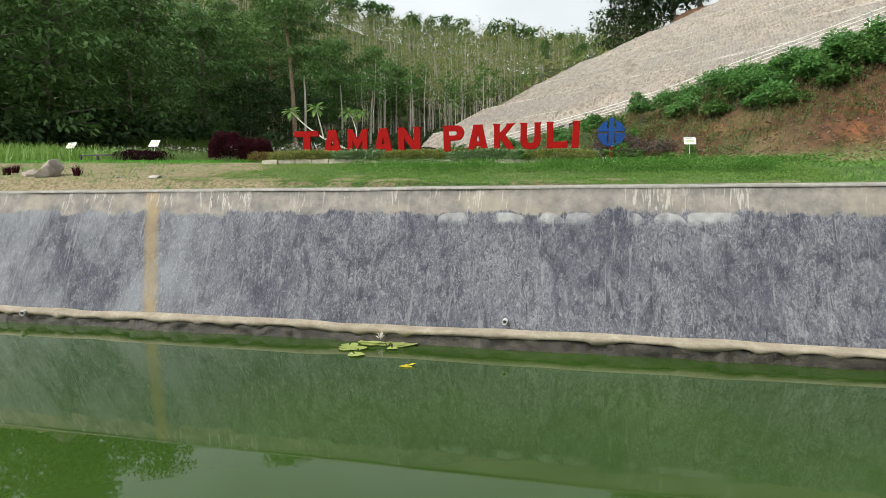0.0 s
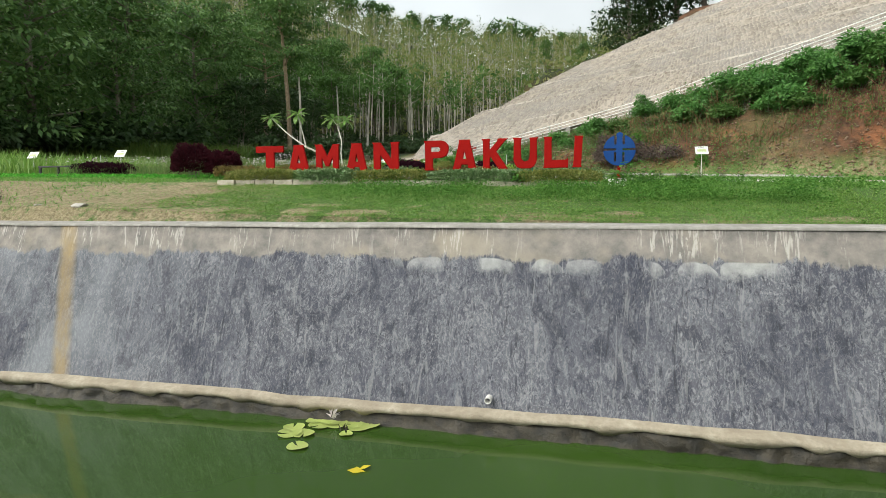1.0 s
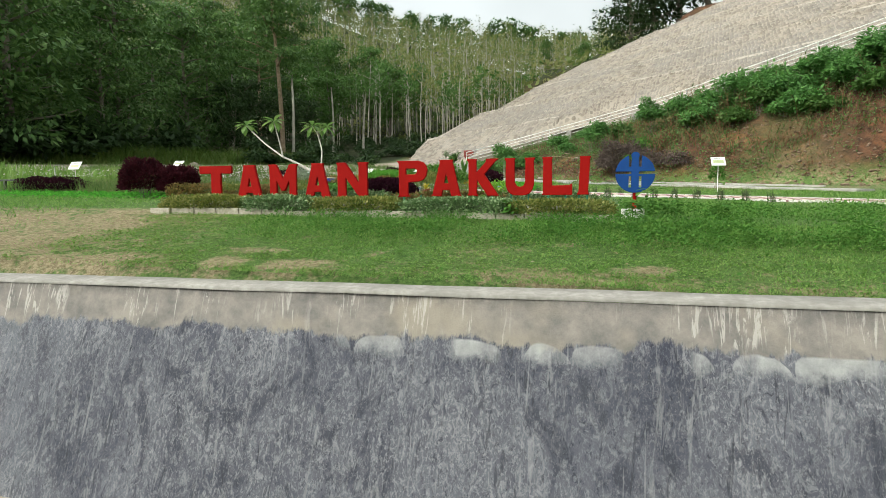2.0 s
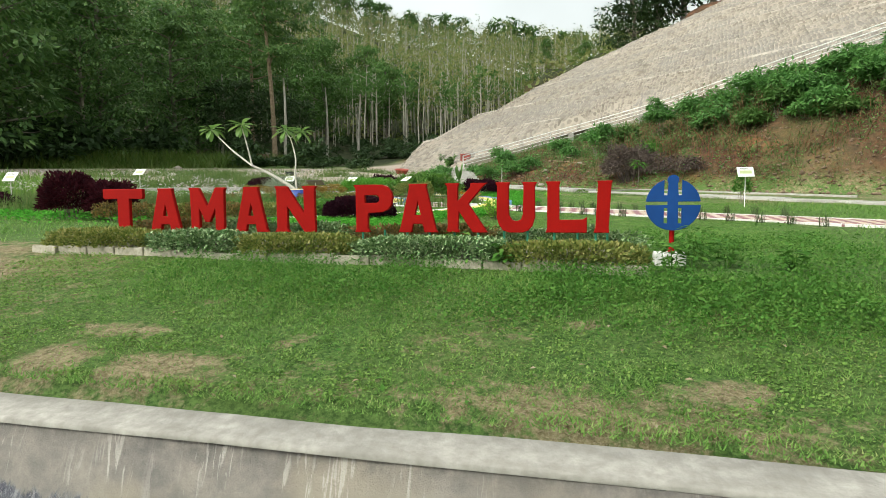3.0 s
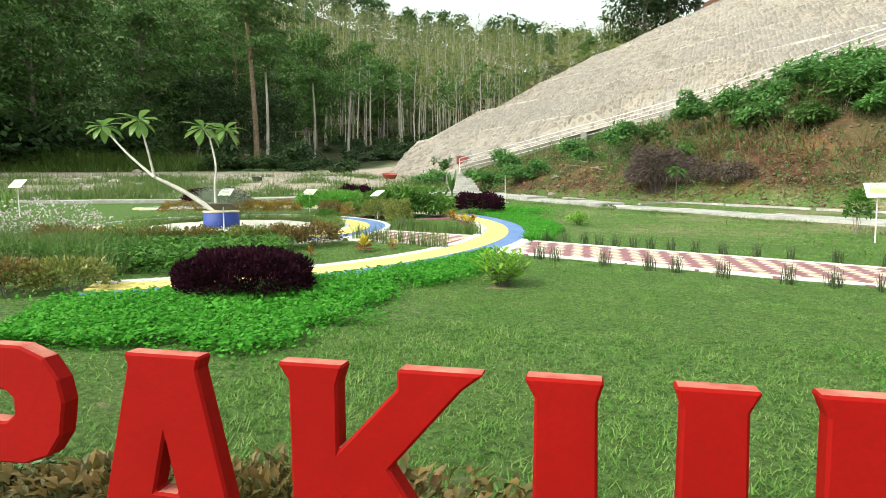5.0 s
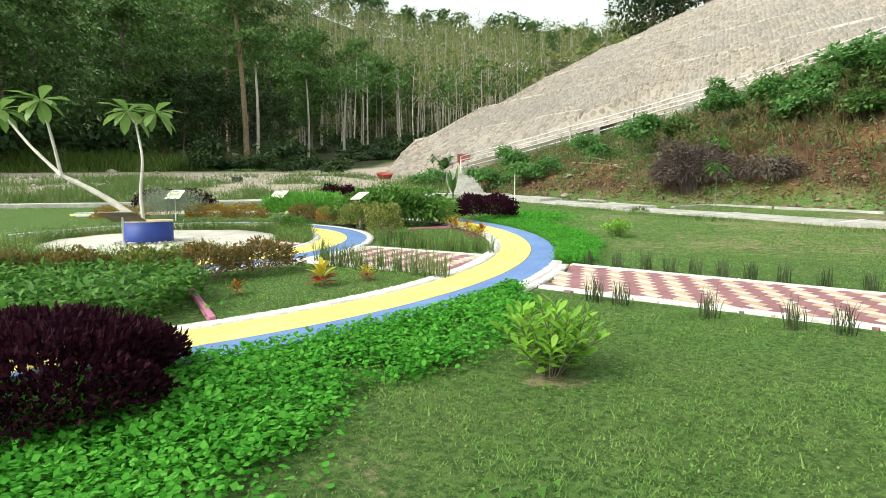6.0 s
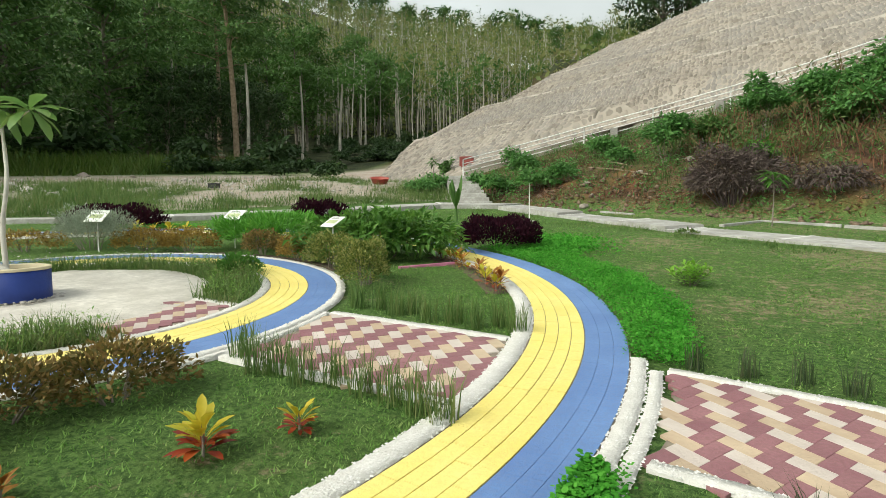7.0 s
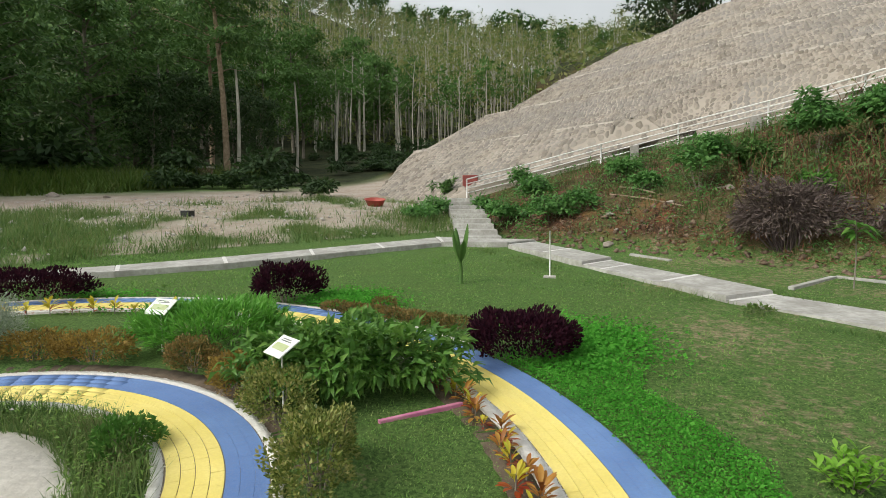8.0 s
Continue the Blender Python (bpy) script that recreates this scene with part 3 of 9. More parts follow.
L["silver"] = leafy("silver_herb_leaf", [(0.10, 0.13, 0.09), (0.18, 0.215, 0.155), (0.28, 0.31, 0.25)], 0.6, 0.3, 3, gain=1.55)
L["croton"] = leafy("croton_leaf", [(0.22, 0.015, 0.015), (0.40, 0.07, 0.02), (0.62, 0.45, 0.04), (0.50, 0.52, 0.05), (0.12, 0.22, 0.03)], 0.4, 0.3, 8, gain=1.0)
L["orange"] = leafy("orange_bedding_leaf", [(0.20, 0.06, 0.015), (0.38, 0.16, 0.03), (0.50, 0.32, 0.06)], 0.45, 0.3, 8, gain=1.0)
L["dry"] = leafy("dry_brush_leaf", [(0.050, 0.036, 0.036), (0.105, 0.078, 0.070), (0.20, 0.155, 0.125)], 0.8, 0.15, 3.0, gain=0.95)
L["straw"] = leafy("straw_litter", [(0.10, 0.040, 0.022), (0.18, 0.085, 0.045), (0.30, 0.18, 0.105)], 0.85, 0.1, 1.5, gain=1.1)
L["dead_leaf"] = leafy("dead_leaf", [(0.16, 0.12, 0.065), (0.27, 0.215, 0.13), (0.40, 0.35, 0.25)], 0.85, 0.1, 1.5, gain=1.0)
L["frangipani"] = leafy("frangipani_leaf", [(0.09, 0.19, 0.045), (0.15, 0.27, 0.07), (0.24, 0.33, 0.10)], 0.4, 0.4, 5, gain=1.1)
L["bloom"] = leafy("pale_flower", [(0.52, 0.40, 0.44), (0.62, 0.56, 0.56), (0.72, 0.70, 0.68)], 0.6, 0.35, 5, gain=1.0)
L["yellow_bloom"] = leafy("yellow_flower", [(0.65, 0.50, 0.03), (0.75, 0.66, 0.06)], 0.6, 0.35, 5, gain=1.0)
L["pad"] = leafy("lily_pad", [(0.22, 0.27, 0.06), (0.30, 0.36, 0.10), (0.36, 0.40, 0.15)], 0.35, 0.1, 5, gain=1.1)


# ---- the lie of the land ----
FOOT = [(-16, 90), (-21, 72), (-20, 62), (-16, 55), (-12, 49.5), (-9.6, 46), (-6.8, 40), (-3, 37.2), (0.3, 35.9), (3, 34.0), (9, 31.5), (22, 27), (80, 5)]
EDGE_V = [20, 28, 31, 33.8, 33.9, 39.4, 39.5, 45.0, 45.1, 51, 59, 75]
EDGE_U = [-46, -48, -51.0, -53.2, -53.0, -52.0, -50.2, -50.0, -51.0, -49.0, -44.6, -36]
EU, EV = (0.728, -0.685), (0.685, 0.728)


def foot_distance(x, y):
    """Signed distance to the foot of the right-hand bank, positive uphill."""
    best = np.full(np.shape(x), 1e9)
    sign = np.ones(np.shape(x))
    for (ax, ay), (bx, by) in zip(FOOT[:-1], FOOT[1:]):
        dx, dy = bx - ax, by - ay
        t = np.clip(((x - ax) * dx + (y - ay) * dy) / (dx * dx + dy * dy), 0, 1)
        px, py = x - ax - t * dx, y - ay - t * dy
        d = np.hypot(px, py)
        side = dx * py - dy * px
        sign = np.where(d < best - 1e-6, np.where(side > 0, 1, -1), sign)
        best = np.minimum(best, d)
    return best * sign


def garden(x, y):
    """The gently rising terrace of lawn and garden."""
    p = 1.967 - 0.019 * np.clip(x, -60, 40) + 0.0527 * y
    return p - 0.33 * np.clip((11.5 - y) / 2.95, 0, 1) ** 0.9


def slope_plane(x, y):
    return 0.3445 * x + 0.3661 * y - 8.02


RAIL_U = [-60, -40.5, -37.9, -33.6, -31.3, -27.8, -24.8, -16.6, 20]
RAIL_V = [20, 25.5, 27.5, 31.5, 33.7, 34.2, 34.4, 35.6, 40]
RAIL_Z = [3.0, 5.0, 5.5, 6.95, 7.70, 8.15, 8.62, 10.0, 16]


def land(x, y):
    """Height of the ground."""
    x, y = np.asarray(x, float), np.asarray(y, float)
    h = garden(x, np.minimum(y, 110))
    d1 = np.clip((x + 16.04) * -0.757 + (y - 29.66) * 0.654, 0, 200)
    h = h + np.where(x < -5, 0.55 * (1 - np.exp(-d1 / 6)) + 0.02 * np.minimum(d1, 60), 0) * np.clip((-5 - x) / 3, 0, 1)
    yy = y + 0.18 * x
    woods = 7.0 + 0.13 * np.clip(yy - 58, 0, 47) + 0.335 * np.clip(yy - 105, 0, 100) - 0.7 * np.clip(yy - 207, 0, 60) + 0.26 * np.clip(-x - 14, 0, 110) * np.clip((yy - 60) / 145, 0, 1) + 0.22 * np.clip(-x - 78, 0, 150) * np.clip((yy - 60) / 60, 0, 1)
    k = np.clip((yy - 50) / 14, 0, 1)
    h = np.where(yy > 50, np.maximum(h, h * (1 - k) + woods * k), h)
    h = h + 0.5 * np.clip((-x - 44) / 10, 0, 14) * (y > 5)
    d = foot_distance(x, y)
    u, v = EU[0] * x + EU[1] * y, EV[0] * x + EV[1] * y
    ue = np.interp(v, EDGE_V, EDGE_U)
    vr, zr = np.interp(u, RAIL_U, RAIL_V), np.interp(u, RAIL_U, RAIL_Z)
    part_way = np.clip(d, 0, 60) / (np.clip(d, 0, 60) + np.clip(vr - v, 0, 60) + 1e-6)
    bank = h + np.where(v < vr, np.maximum(zr - 0.05 - h, 0.3) * part_way, 0.52 * np.clip(d, 0, 60)) + 0.25 * np.clip(d, 0, 1.2) * (vnoise(x, y, 1.1, 3) - 0.4)
    st = slope_plane(x, y) - 0.45 - 0.8 * np.clip(ue - u, 0, 40)
    st = np.minimum(st, np.where(v < vr + 0.3, zr - 0.05 + 0.25 * (v - vr), zr + 0.1 + 1.0 * (v - vr - 0.3)))
    st = np.where(v > 62, np.minimum(st, slope_plane(62 * EV[0] + u * EU[0], 62 * EV[1] + u * EU[1]) - 0.45 + 0.12 * (v - 62)), st)
    st = np.where(v > 66.1, 0.5027 * 66 - 7.75 + 0.25 * (np.clip(v, 66, 74) - 66), st)
    return np.where(d > 0, np.maximum(np.minimum(bank, st), h), h)


def height(x, y):
    return float(land(np.array(x), np.array(y)))


def near_walk(x, y):
    return np.clip((-(x + 12.5) * -0.757 - (y - 31.0) * 0.654) * 2, 0, 1)


def axis(a, b, step, lo, hi, grow=1.22):
    mid = list(np.arange(a, b + 1e-6, step))
    s, out, p = step, [], a
    while p > lo:
        s *= grow
        p = max(lo, p - s)
        out.insert(0, p)
    s, tail, p = step, [], b
    while p < hi:
        s *= grow
        p = min(hi, p + s)
        tail.append(p)
    return np.array(out + mid + tail)


# bare places in the lawn: centre and half-widths
BARE = [(-3.7, 8.95, 0.9, 0.30), (-2.95, 9.0, 0.60, 0.22), (-3.5, 9.55, 0.5, 0.22), (-3.5, 10.15, 0.22, 0.14), (-2.3, 9.55, 0.22, 0.10), (0.40, 9.28, 0.45, 0.16), (0.67, 10.5, 0.16, 0.12), (2.6, 9.2, 0.9, 0.3), (-5.5, 8.9, 1.0, 0.3), (-6.4, 10.6, 0.7, 0.4), (-0.35, 10.2, 0.3, 0.1), (-2.1, 17.05, 0.30, 0.2)]


def build_ground():
    xs = axis(-16, 12, 0.22, -900, 900)
    ys = np.concatenate([axis(8.62, 46, 0.22, 8.62, 1500, 1.15)])
    ys = np.concatenate([[-900, -300, -120, -60, -40, -34, -30, -26, 0, 8.0, 8.46, 8.52], ys])
    X, Y = np.meshgrid(xs, ys)
    Z = land(X, Y)
    pond = (Y < 8.5) & (Y > -30) & (np.abs(X) < 60)
    Z = np.where(Y < 8.5, np.where(pond, -1.6, 2.2 + 0.02 * np.maximum(-30 - Y, 0)), Z)
    Z = np.where((Y >= 8.5) & (Y < 8.7), 2.02, Z)
    Z = Z + np.where((Y > 8.8) & (np.abs(X) < 40), 0.035 * (vnoise(X, Y, 0.9, 5) - 0.5), 0)
    far = np.hypot(X, Y) > 500
    Z = np.where(far, np.minimum(Z, 20), Z)
    n, m = Z.shape
    i, j = np.meshgrid(np.arange(n - 1), np.arange(m - 1), indexing="ij")
    a = (i * m + j).ravel()
    F = np.stack([a, a + 1, a + m + 1, a + m], -1)
    me = mesh_np("ground", np.stack([X.ravel(), Y.ravel(), Z.ravel()], -1), F, [M["ground"]], smooth=True)
    x, y = X.ravel(), Y.ravel()
    d = foot_distance(x, y)
    d1 = (x + 16.04) * -0.757 + (y - 29.66) * 0.654
    worn = 0.32 * np.clip((vnoise(x, y, 1.3, 1) * 0.5 + vnoise(x, y, 0.45, 2) * 0.5 - 0.70) * 6, 0, 1) * (y < 34)
    worn = np.maximum(worn, 0.45 * (0.3 + vnoise(x, y, 1.1, 20)) * np.clip((y - 20.5) / 3, 0, 1) * np.clip((x + 3.5) / 2, 0, 1) * (y < 40))
    for cx, cy, rx, ry in BARE:
        worn = np.maximum(worn, 0.8 * np.clip(1.7 - 1.8 * np.hypot((x - cx) / rx, (y - cy) / ry) + 2.4 * (vnoise(x, y, 0.35, 2) - 0.5), 0, 1))
    worn = np.maximum(worn, np.clip((-3.6 - x) / 3.0, 0, 1) * np.clip((12.6 - y) / 1.2, 0, 1) * (0.45 + 0.5 * vnoise(x, y, 0.6, 19)))
    worn = np.maximum(worn, np.clip(1.2 - np.abs(y - 8.9) / 0.35, 0, 1) * vnoise(x, y, 0.5, 8))
    nz = vnoise(x, y, 3.1, 4) * 0.6 + vnoise(x, y, 1.0, 6) * 0.4
    road = np.clip(1.5 - np.abs(d1 - 16 - 3 * (nz - 0.5)) / 4.5, 0, 1) * (d < 1.5) * (x > -70)
    gravel = np.clip((nz - 0.40) * 6, 0, 1) * (d1 > 1.0) * (d1 < 14) * 0.9 * (d < 1)
    dirt = np.maximum(road, gravel) * (y > 25)
    red = np.clip(d * 1.6 - 0.5, 0, 1) * (0.65 + 0.35 * np.clip((nz - 0.25) * 4, 0, 1))
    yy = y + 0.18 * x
    # where the floor tone with the painted tree shade applies
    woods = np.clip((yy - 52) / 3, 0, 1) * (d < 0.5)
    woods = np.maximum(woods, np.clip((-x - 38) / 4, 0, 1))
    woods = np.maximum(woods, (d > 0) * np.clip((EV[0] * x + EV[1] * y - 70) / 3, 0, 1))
    u, v = EU[0] * x + EU[1] * y, EV[0] * x + EV[1] * y
    ramp = np.clip(1.4 - np.abs(u - np.interp(v, EDGE_V, EDGE_U) + 2.6) / 3.2, 0, 1) * np.clip((v - 20) / 3, 0, 1) * np.clip((38 - v) / 3, 0, 1)
    dirt, red, woods = np.maximum(dirt, ramp), red * (1 - ramp), woods * (1 - ramp)
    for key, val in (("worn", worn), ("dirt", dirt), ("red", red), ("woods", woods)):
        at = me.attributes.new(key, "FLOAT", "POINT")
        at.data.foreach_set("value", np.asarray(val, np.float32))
    single("ground", me, "sloping ground of mown grass, bare earth and forest floor with tree shade in its colour", "ground", kind="structure")


def build_pond():
    me = mesh_np("water", np.array([[-60, -30, -0.08], [60, -30, -0.08], [60, 7.9, -0.08], [-60, 7.9, -0.08]], float), np.array([[0, 1, 2, 3]]), [M["water"]])
    single("water", me, "still murky green pond water mirroring wall and sky", "water", kind="structure")
    # battered wall with an uneven mortar lip at the waterline
    prof = [(8.70, 1.0), (8.50, 2.00), (8.36, 2.04), (8.20, 1.55), (7.98, 0.95), (7.70, 0.20), (7.66, 0.10), (8.2, -1.6)]
    xs = np.arange(-60, 60.01, 0.25)
    rng = np.random.default_rng(3)
    V, nn = [], len(prof)
    for x in xs:
        for k, (py, pz) in enumerate(prof):
            w = 0.03 * (vnoise(x, pz * 3, 0.9, 2) - 0.5) if 1 < k < 6 else 0
            V.append((x, py + w, pz + (0.02 * (vnoise(x, 1, 3, 5) - 0.5) if k == 2 else 0)))
    i, j = np.meshgrid(np.arange(len(xs) - 1), np.arange(nn - 1), indexing="ij")
    a = (i * nn + j).ravel()
    F = np.stack([a, a + nn, a + nn + 1, a + 1], -1)
    wall = single("wall_pond", mesh_np("wall_pond", np.array(V), F, [M["wall"]], smooth=False), "streaked grey cement retaining wall with pale drips and an ochre stain", "retaining wall", kind="structure")
    # coping
    V = []
    prof = [(8.345, 2.035), (8.345, 2.058), (8.356, 2.066), (8.60, 2.092), (8.63, 2.08), (8.63, 1.98)]
    nn = len(prof)
    for x in xs:
        for k, (py, pz) in enumerate(prof):
            V.append((x, py + 0.012 * (vnoise(x, k, 0.6, 4) - 0.5) + (0.05 * (vnoise(x, 0, 0.8, 9) - 0.5) if k > 2 else 0), pz + 0.012 * (vnoise(x, 0, 1.1, 7) - 0.5)))
    i, j = np.meshgrid(np.arange(len(xs) - 1), np.arange(nn - 1), indexing="ij")
    a = (i * nn + j).ravel()
    part("coping", mesh_np("coping", np.array(V), np.stack([a, a + nn, a + nn + 1, a + 1], -1), [M["cap"]]), None, wall, "pale trowelled cement coping")
    xs = np.arange(-20, 12.01, 0.05)
    n, lip, rock_face = len(xs), [], []
    sway = 0.07 * (vnoise(xs, 0 * xs, 0.9, 11) - 0.5) + 0.06 * (vnoise(xs, 0 * xs, 0.21, 12) - 0.5)
    rise = 0.035 * (vnoise(xs, 0 * xs, 0.55, 13) - 0.5)
    torn = 0.055 * np.clip(vnoise(xs, 0 * xs, 0.17, 14) * 1.7 - 0.5, 0, 1) + 0.03 * vnoise(xs, 0 * xs, 0.6, 16)
    for py, pz in ((7.735, 0.190 + 0.4 * rise), (7.70, 0.168 + 0.6 * rise), (7.59 + 0.6 * sway, 0.125 + rise), (7.575 + 0.6 * sway, 0.110 + rise), (7.585 + 0.6 * sway, 0.082 + rise - torn), (7.64, 0.07 + rise)):
        lip.append(np.stack([xs, py + 0 * xs, pz + 0 * xs], -1))
    # jagged footing below the lip; its colour carries algae and painted gap shade
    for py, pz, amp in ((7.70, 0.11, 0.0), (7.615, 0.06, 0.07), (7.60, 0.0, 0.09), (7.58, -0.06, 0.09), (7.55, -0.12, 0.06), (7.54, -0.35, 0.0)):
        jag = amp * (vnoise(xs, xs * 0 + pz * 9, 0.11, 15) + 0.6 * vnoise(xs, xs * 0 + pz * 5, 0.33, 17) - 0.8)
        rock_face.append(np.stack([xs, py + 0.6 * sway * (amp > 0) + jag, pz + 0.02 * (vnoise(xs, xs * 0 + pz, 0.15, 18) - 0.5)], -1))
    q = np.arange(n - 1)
    for nm, rows, mat, lab in (("toe", lip, "lip", "uneven tan mortar ledge along the waterline"), ("undercut", rock_face, "under", "algae-covered footing at the waterline, the gap's shade in its dark colour")):
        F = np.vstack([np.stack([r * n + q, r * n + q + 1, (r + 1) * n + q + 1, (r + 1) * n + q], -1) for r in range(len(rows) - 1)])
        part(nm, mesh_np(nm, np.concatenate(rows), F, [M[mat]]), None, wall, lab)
    return wall


build_ground()
build_pond()


# ---- pitched stone slope in terraces ----
def stone_slope():
    rng = np.random.default_rng(11)
    marks = [(26.8, 33.8, 0), (33.9, 39.4, 1), (39.5, 45.0, 2), (45.1, 51.2, 3), (51.3, 58.0, 4), (58.1, 66.0, 5)]
    top = thing("stone_slope", (0, 0, 0), "terraced hillside revetment of pale grey pitched stones in mortar", "stone slope")
    drop = 0.55

    def surf(u, v, v0, v1):
        """Each terrace is a little steeper than the whole, with a flat ledge at its top."""
        t = (v - v0) / (v1 - v0)
        z0, z1 = 0.5027 * v0 - 8.02, 0.5027 * v1 - 8.02
        z = z0 - 0.05 + (z1 - z0 + 0.05) * np.clip(t / 0.95, 0, 1)
        vr, zr = np.interp(u, RAIL_U, RAIL_V), np.interp(u, RAIL_U, RAIL_Z)
        return np.minimum(z, zr + 0.45 + 1.1 * np.maximum(v - vr - 0.5, 0))
    parts_near = []
    for v0, v1, k in marks:
        vs = np.linspace(v0, v1, 20)
        us = np.linspace(0, 1, 130)
        V = []
        for v in vs:
            ue = np.interp(v, EDGE_V, EDGE_U)
            for s in us:
                u = ue + s * (15 - ue)
                vq = max(v, min(v1, float(np.interp(u, RAIL_U, RAIL_V)) + 0.15))
                z = surf(u, vq, v0, v1) + 0.10 * (vnoise(u, v, 2.5, 21) - 0.5)
                px, py = u * EU[0] + vq * EV[0], u * EU[1] + vq * EV[1]
                if np.interp(u, RAIL_U, RAIL_V) > vq:
                    z = min(z, height(px, py) - 0.6)
                V.append((px, py, z))
        ns = len(us)
        # skirt that closes the terrace below and at its free end
        i, j = np.meshgrid(np.arange(len(vs) - 1), np.arange(ns - 1), indexing="ij")
        a = (i * ns + j).ravel()
        V = np.array(V)
        foot = V[:ns] - [0, 0, 0.8]
        end = V[::ns] - [0, 0, 0.7]
        n0 = len(V)
        V = np.vstack([V, foot, end])
        f2 = np.stack([n0 + np.arange(ns - 1), n0 + 1 + np.arange(ns - 1), np.arange(1, ns), np.arange(ns - 1)], -1)
        n1 = n0 + ns
        f3 = np.stack([np.arange(19) * ns, (np.arange(19) + 1) * ns, n1 + 1 + np.arange(19), n1 + np.arange(19)], -1)
        bed = part("mortar_bed", mesh_np("mortar_bed", V, np.vstack([np.stack([a, a + 1, a + ns + 1, a + ns], -1), f2, f3]), [M["mortar"]], smooth=False), None, top)
        # pale mortar nosing along the top of the terrace
        ue = float(np.interp(v1, EDGE_V, EDGE_U))
        uu = np.linspace(ue, 14, 70)
        uu = uu[0.5027 * v1 - 8.02 < np.interp(uu, RAIL_U, RAIL_Z) + 0.40 + 1.1 * (v1 - np.interp(uu, RAIL_U, RAIL_V) - 0.9)]
        if len(uu) > 3:
            rows = []
            for dv, dz in ((-0.36, -0.30), (-0.33, 0.05), (-0.06, 0.12), (0.10, 0.0)):
                vq = v1 + dv + 0.04 * (vnoise(uu, uu * 0, 1.1, 31) - 0.5)
                zq = 0.5027 * v1 - 8.02 + dz + 0.06 * (vnoise(uu, uu * 0, 1.7, 32) - 0.5)
                rows.append(np.stack([uu * EU[0] + vq * EV[0], uu * EU[1] + vq * EV[1], zq], -1))
            W = np.concatenate(rows)
            mm = len(uu)
            q = np.arange(mm - 1)
            part("nosing", mesh_np("nosing", W, np.vstack([np.stack([r * mm + q, r * mm + q + 1, (r + 1) * mm + q + 1, (r + 1) * mm + q], -1) for r in range(3)]), [M["nosing"]]), None, bed)
        # irregular stones on a jittered six-sided lattice
        size = (0.40, 0.25, 0.27, 0.32, 0.40, 0.42)[k]
        ue0 = EDGE_U[2] - 1
        cols = int((8 - ue0) / size)
        vv = np.arange(v0 - 0.35, v1 + 0.35, size * 0.80)
        pieces_v, pieces_f, off = [], [], 0
        gu, gi = np.meshgrid(np.arange(cols), np.arange(len(vv)))
        lu = ue0 + (gu + 0.5 * (gi % 2)) * size + rng.uniform(-0.5, 0.5, gu.shape) * size
        lv = vv[gi] + rng.uniform(-0.4, 0.4, gu.shape) * size

        def nb(di, dj):
            """The neighbour in a row above or below: dj 0 is to the right, -1 to the left."""
            r, c = gi + di, np.where(di == 0, gu + dj, gu + dj + (gi % 2))
            return np.clip(r, 0, len(vv) - 1), np.clip(c, 0, cols - 1)
        ring = [(0, 1), (1, 0), (1, -1), (0, -1), (-1, -1), (-1, 0)]
        nu, nv = [], []
        for di, dj in ring:
            r, c = nb(di, dj)
            nu.append(lu[r, c])
            nv.append(lv[r, c])
        inner = (gi > 0) & (gi < len(vv) - 1) & (gu > 0) & (gu < cols - 1)
        cell_u = np.stack([(lu + nu[q] + nu[(q + 1) % 6]) / 3 for q in range(6)], -1)
        cell_v = np.stack([(lv + nv[q] + nv[(q + 1) % 6]) / 3 for q in range(6)], -1)
        cu, cv = cell_u.mean(-1), cell_v.mean(-1)
        keep = inner & (cv > v0 - 0.06) & (cv < v1 - 0.03) & (cu > np.interp(cv, EDGE_V, EDGE_U) + 0.08)
        wx, wy = cu * EU[0] + cv * EV[0], cu * EU[1] + cv * EV[1]
        keep &= surf(cu, cv, v0, v1) > land(wx, wy) - 0.6
        keep &= (wx < 26) & (cv > np.interp(cu, RAIL_U, RAIL_V) + 0.3)
        cu, cv, cell_u, cell_v = cu[keep], cv[keep], cell_u[keep], cell_v[keep]
        n = len(cu)
        if n == 0:
            continue
        hgt = 0.02 + 0.11 * rng.random(n) ** 2
        fill = rng.uniform(0.70, 1.0, (n, 1)) * rng.uniform(0.82, 1.05, (n, 6))

        def place(uu, vq, lift):
            z = surf(uu, vq, v0, v1) + 0.10 * (vnoise(uu, vq, 2.5, 21) - 0.5) + lift
            return np.stack([uu * EU[0] + vq * EV[0], uu * EU[1] + vq * EV[1], z], -1)
        du, dv = (cell_u - cu[:, None]) * fill, (cell_v - cv[:, None]) * fill
        ring0 = place(cu[:, None] + du, cv[:, None] + dv, np.full((n, 6), -0.02))
        ring1 = place(cu[:, None] + 0.66 * du, cv[:, None] + 0.66 * dv, np.broadcast_to(hgt[:, None], (n, 6)))
        V = np.concatenate([ring0, ring1], 1)
        q = np.arange(6)
        near = (cu > -33.0) & (cu < -29.9) & (cv < 39.0) & (k == 1)
        parts_near.append((k, V[near], bed))
        far = ~near
        Vf = V[far].reshape(-1, 3)
        nf = int(far.sum())
        o = (np.arange(nf) * 12)[:, None]
        quads = (o[:, :, None] + np.stack([q, (q + 1) % 6, 6 + (q + 1) % 6, 6 + q], -1)[None]).reshape(-1, 4)
        caps = o + np.arange(6, 12)[None]
        st = part("stonework", mesh_np("stonework", Vf, [quads, caps], [M["stone"]]), None, bed)
        tagged(st, kind="stuff")
    return parts_near


NEAR_STONES = stone_slope()


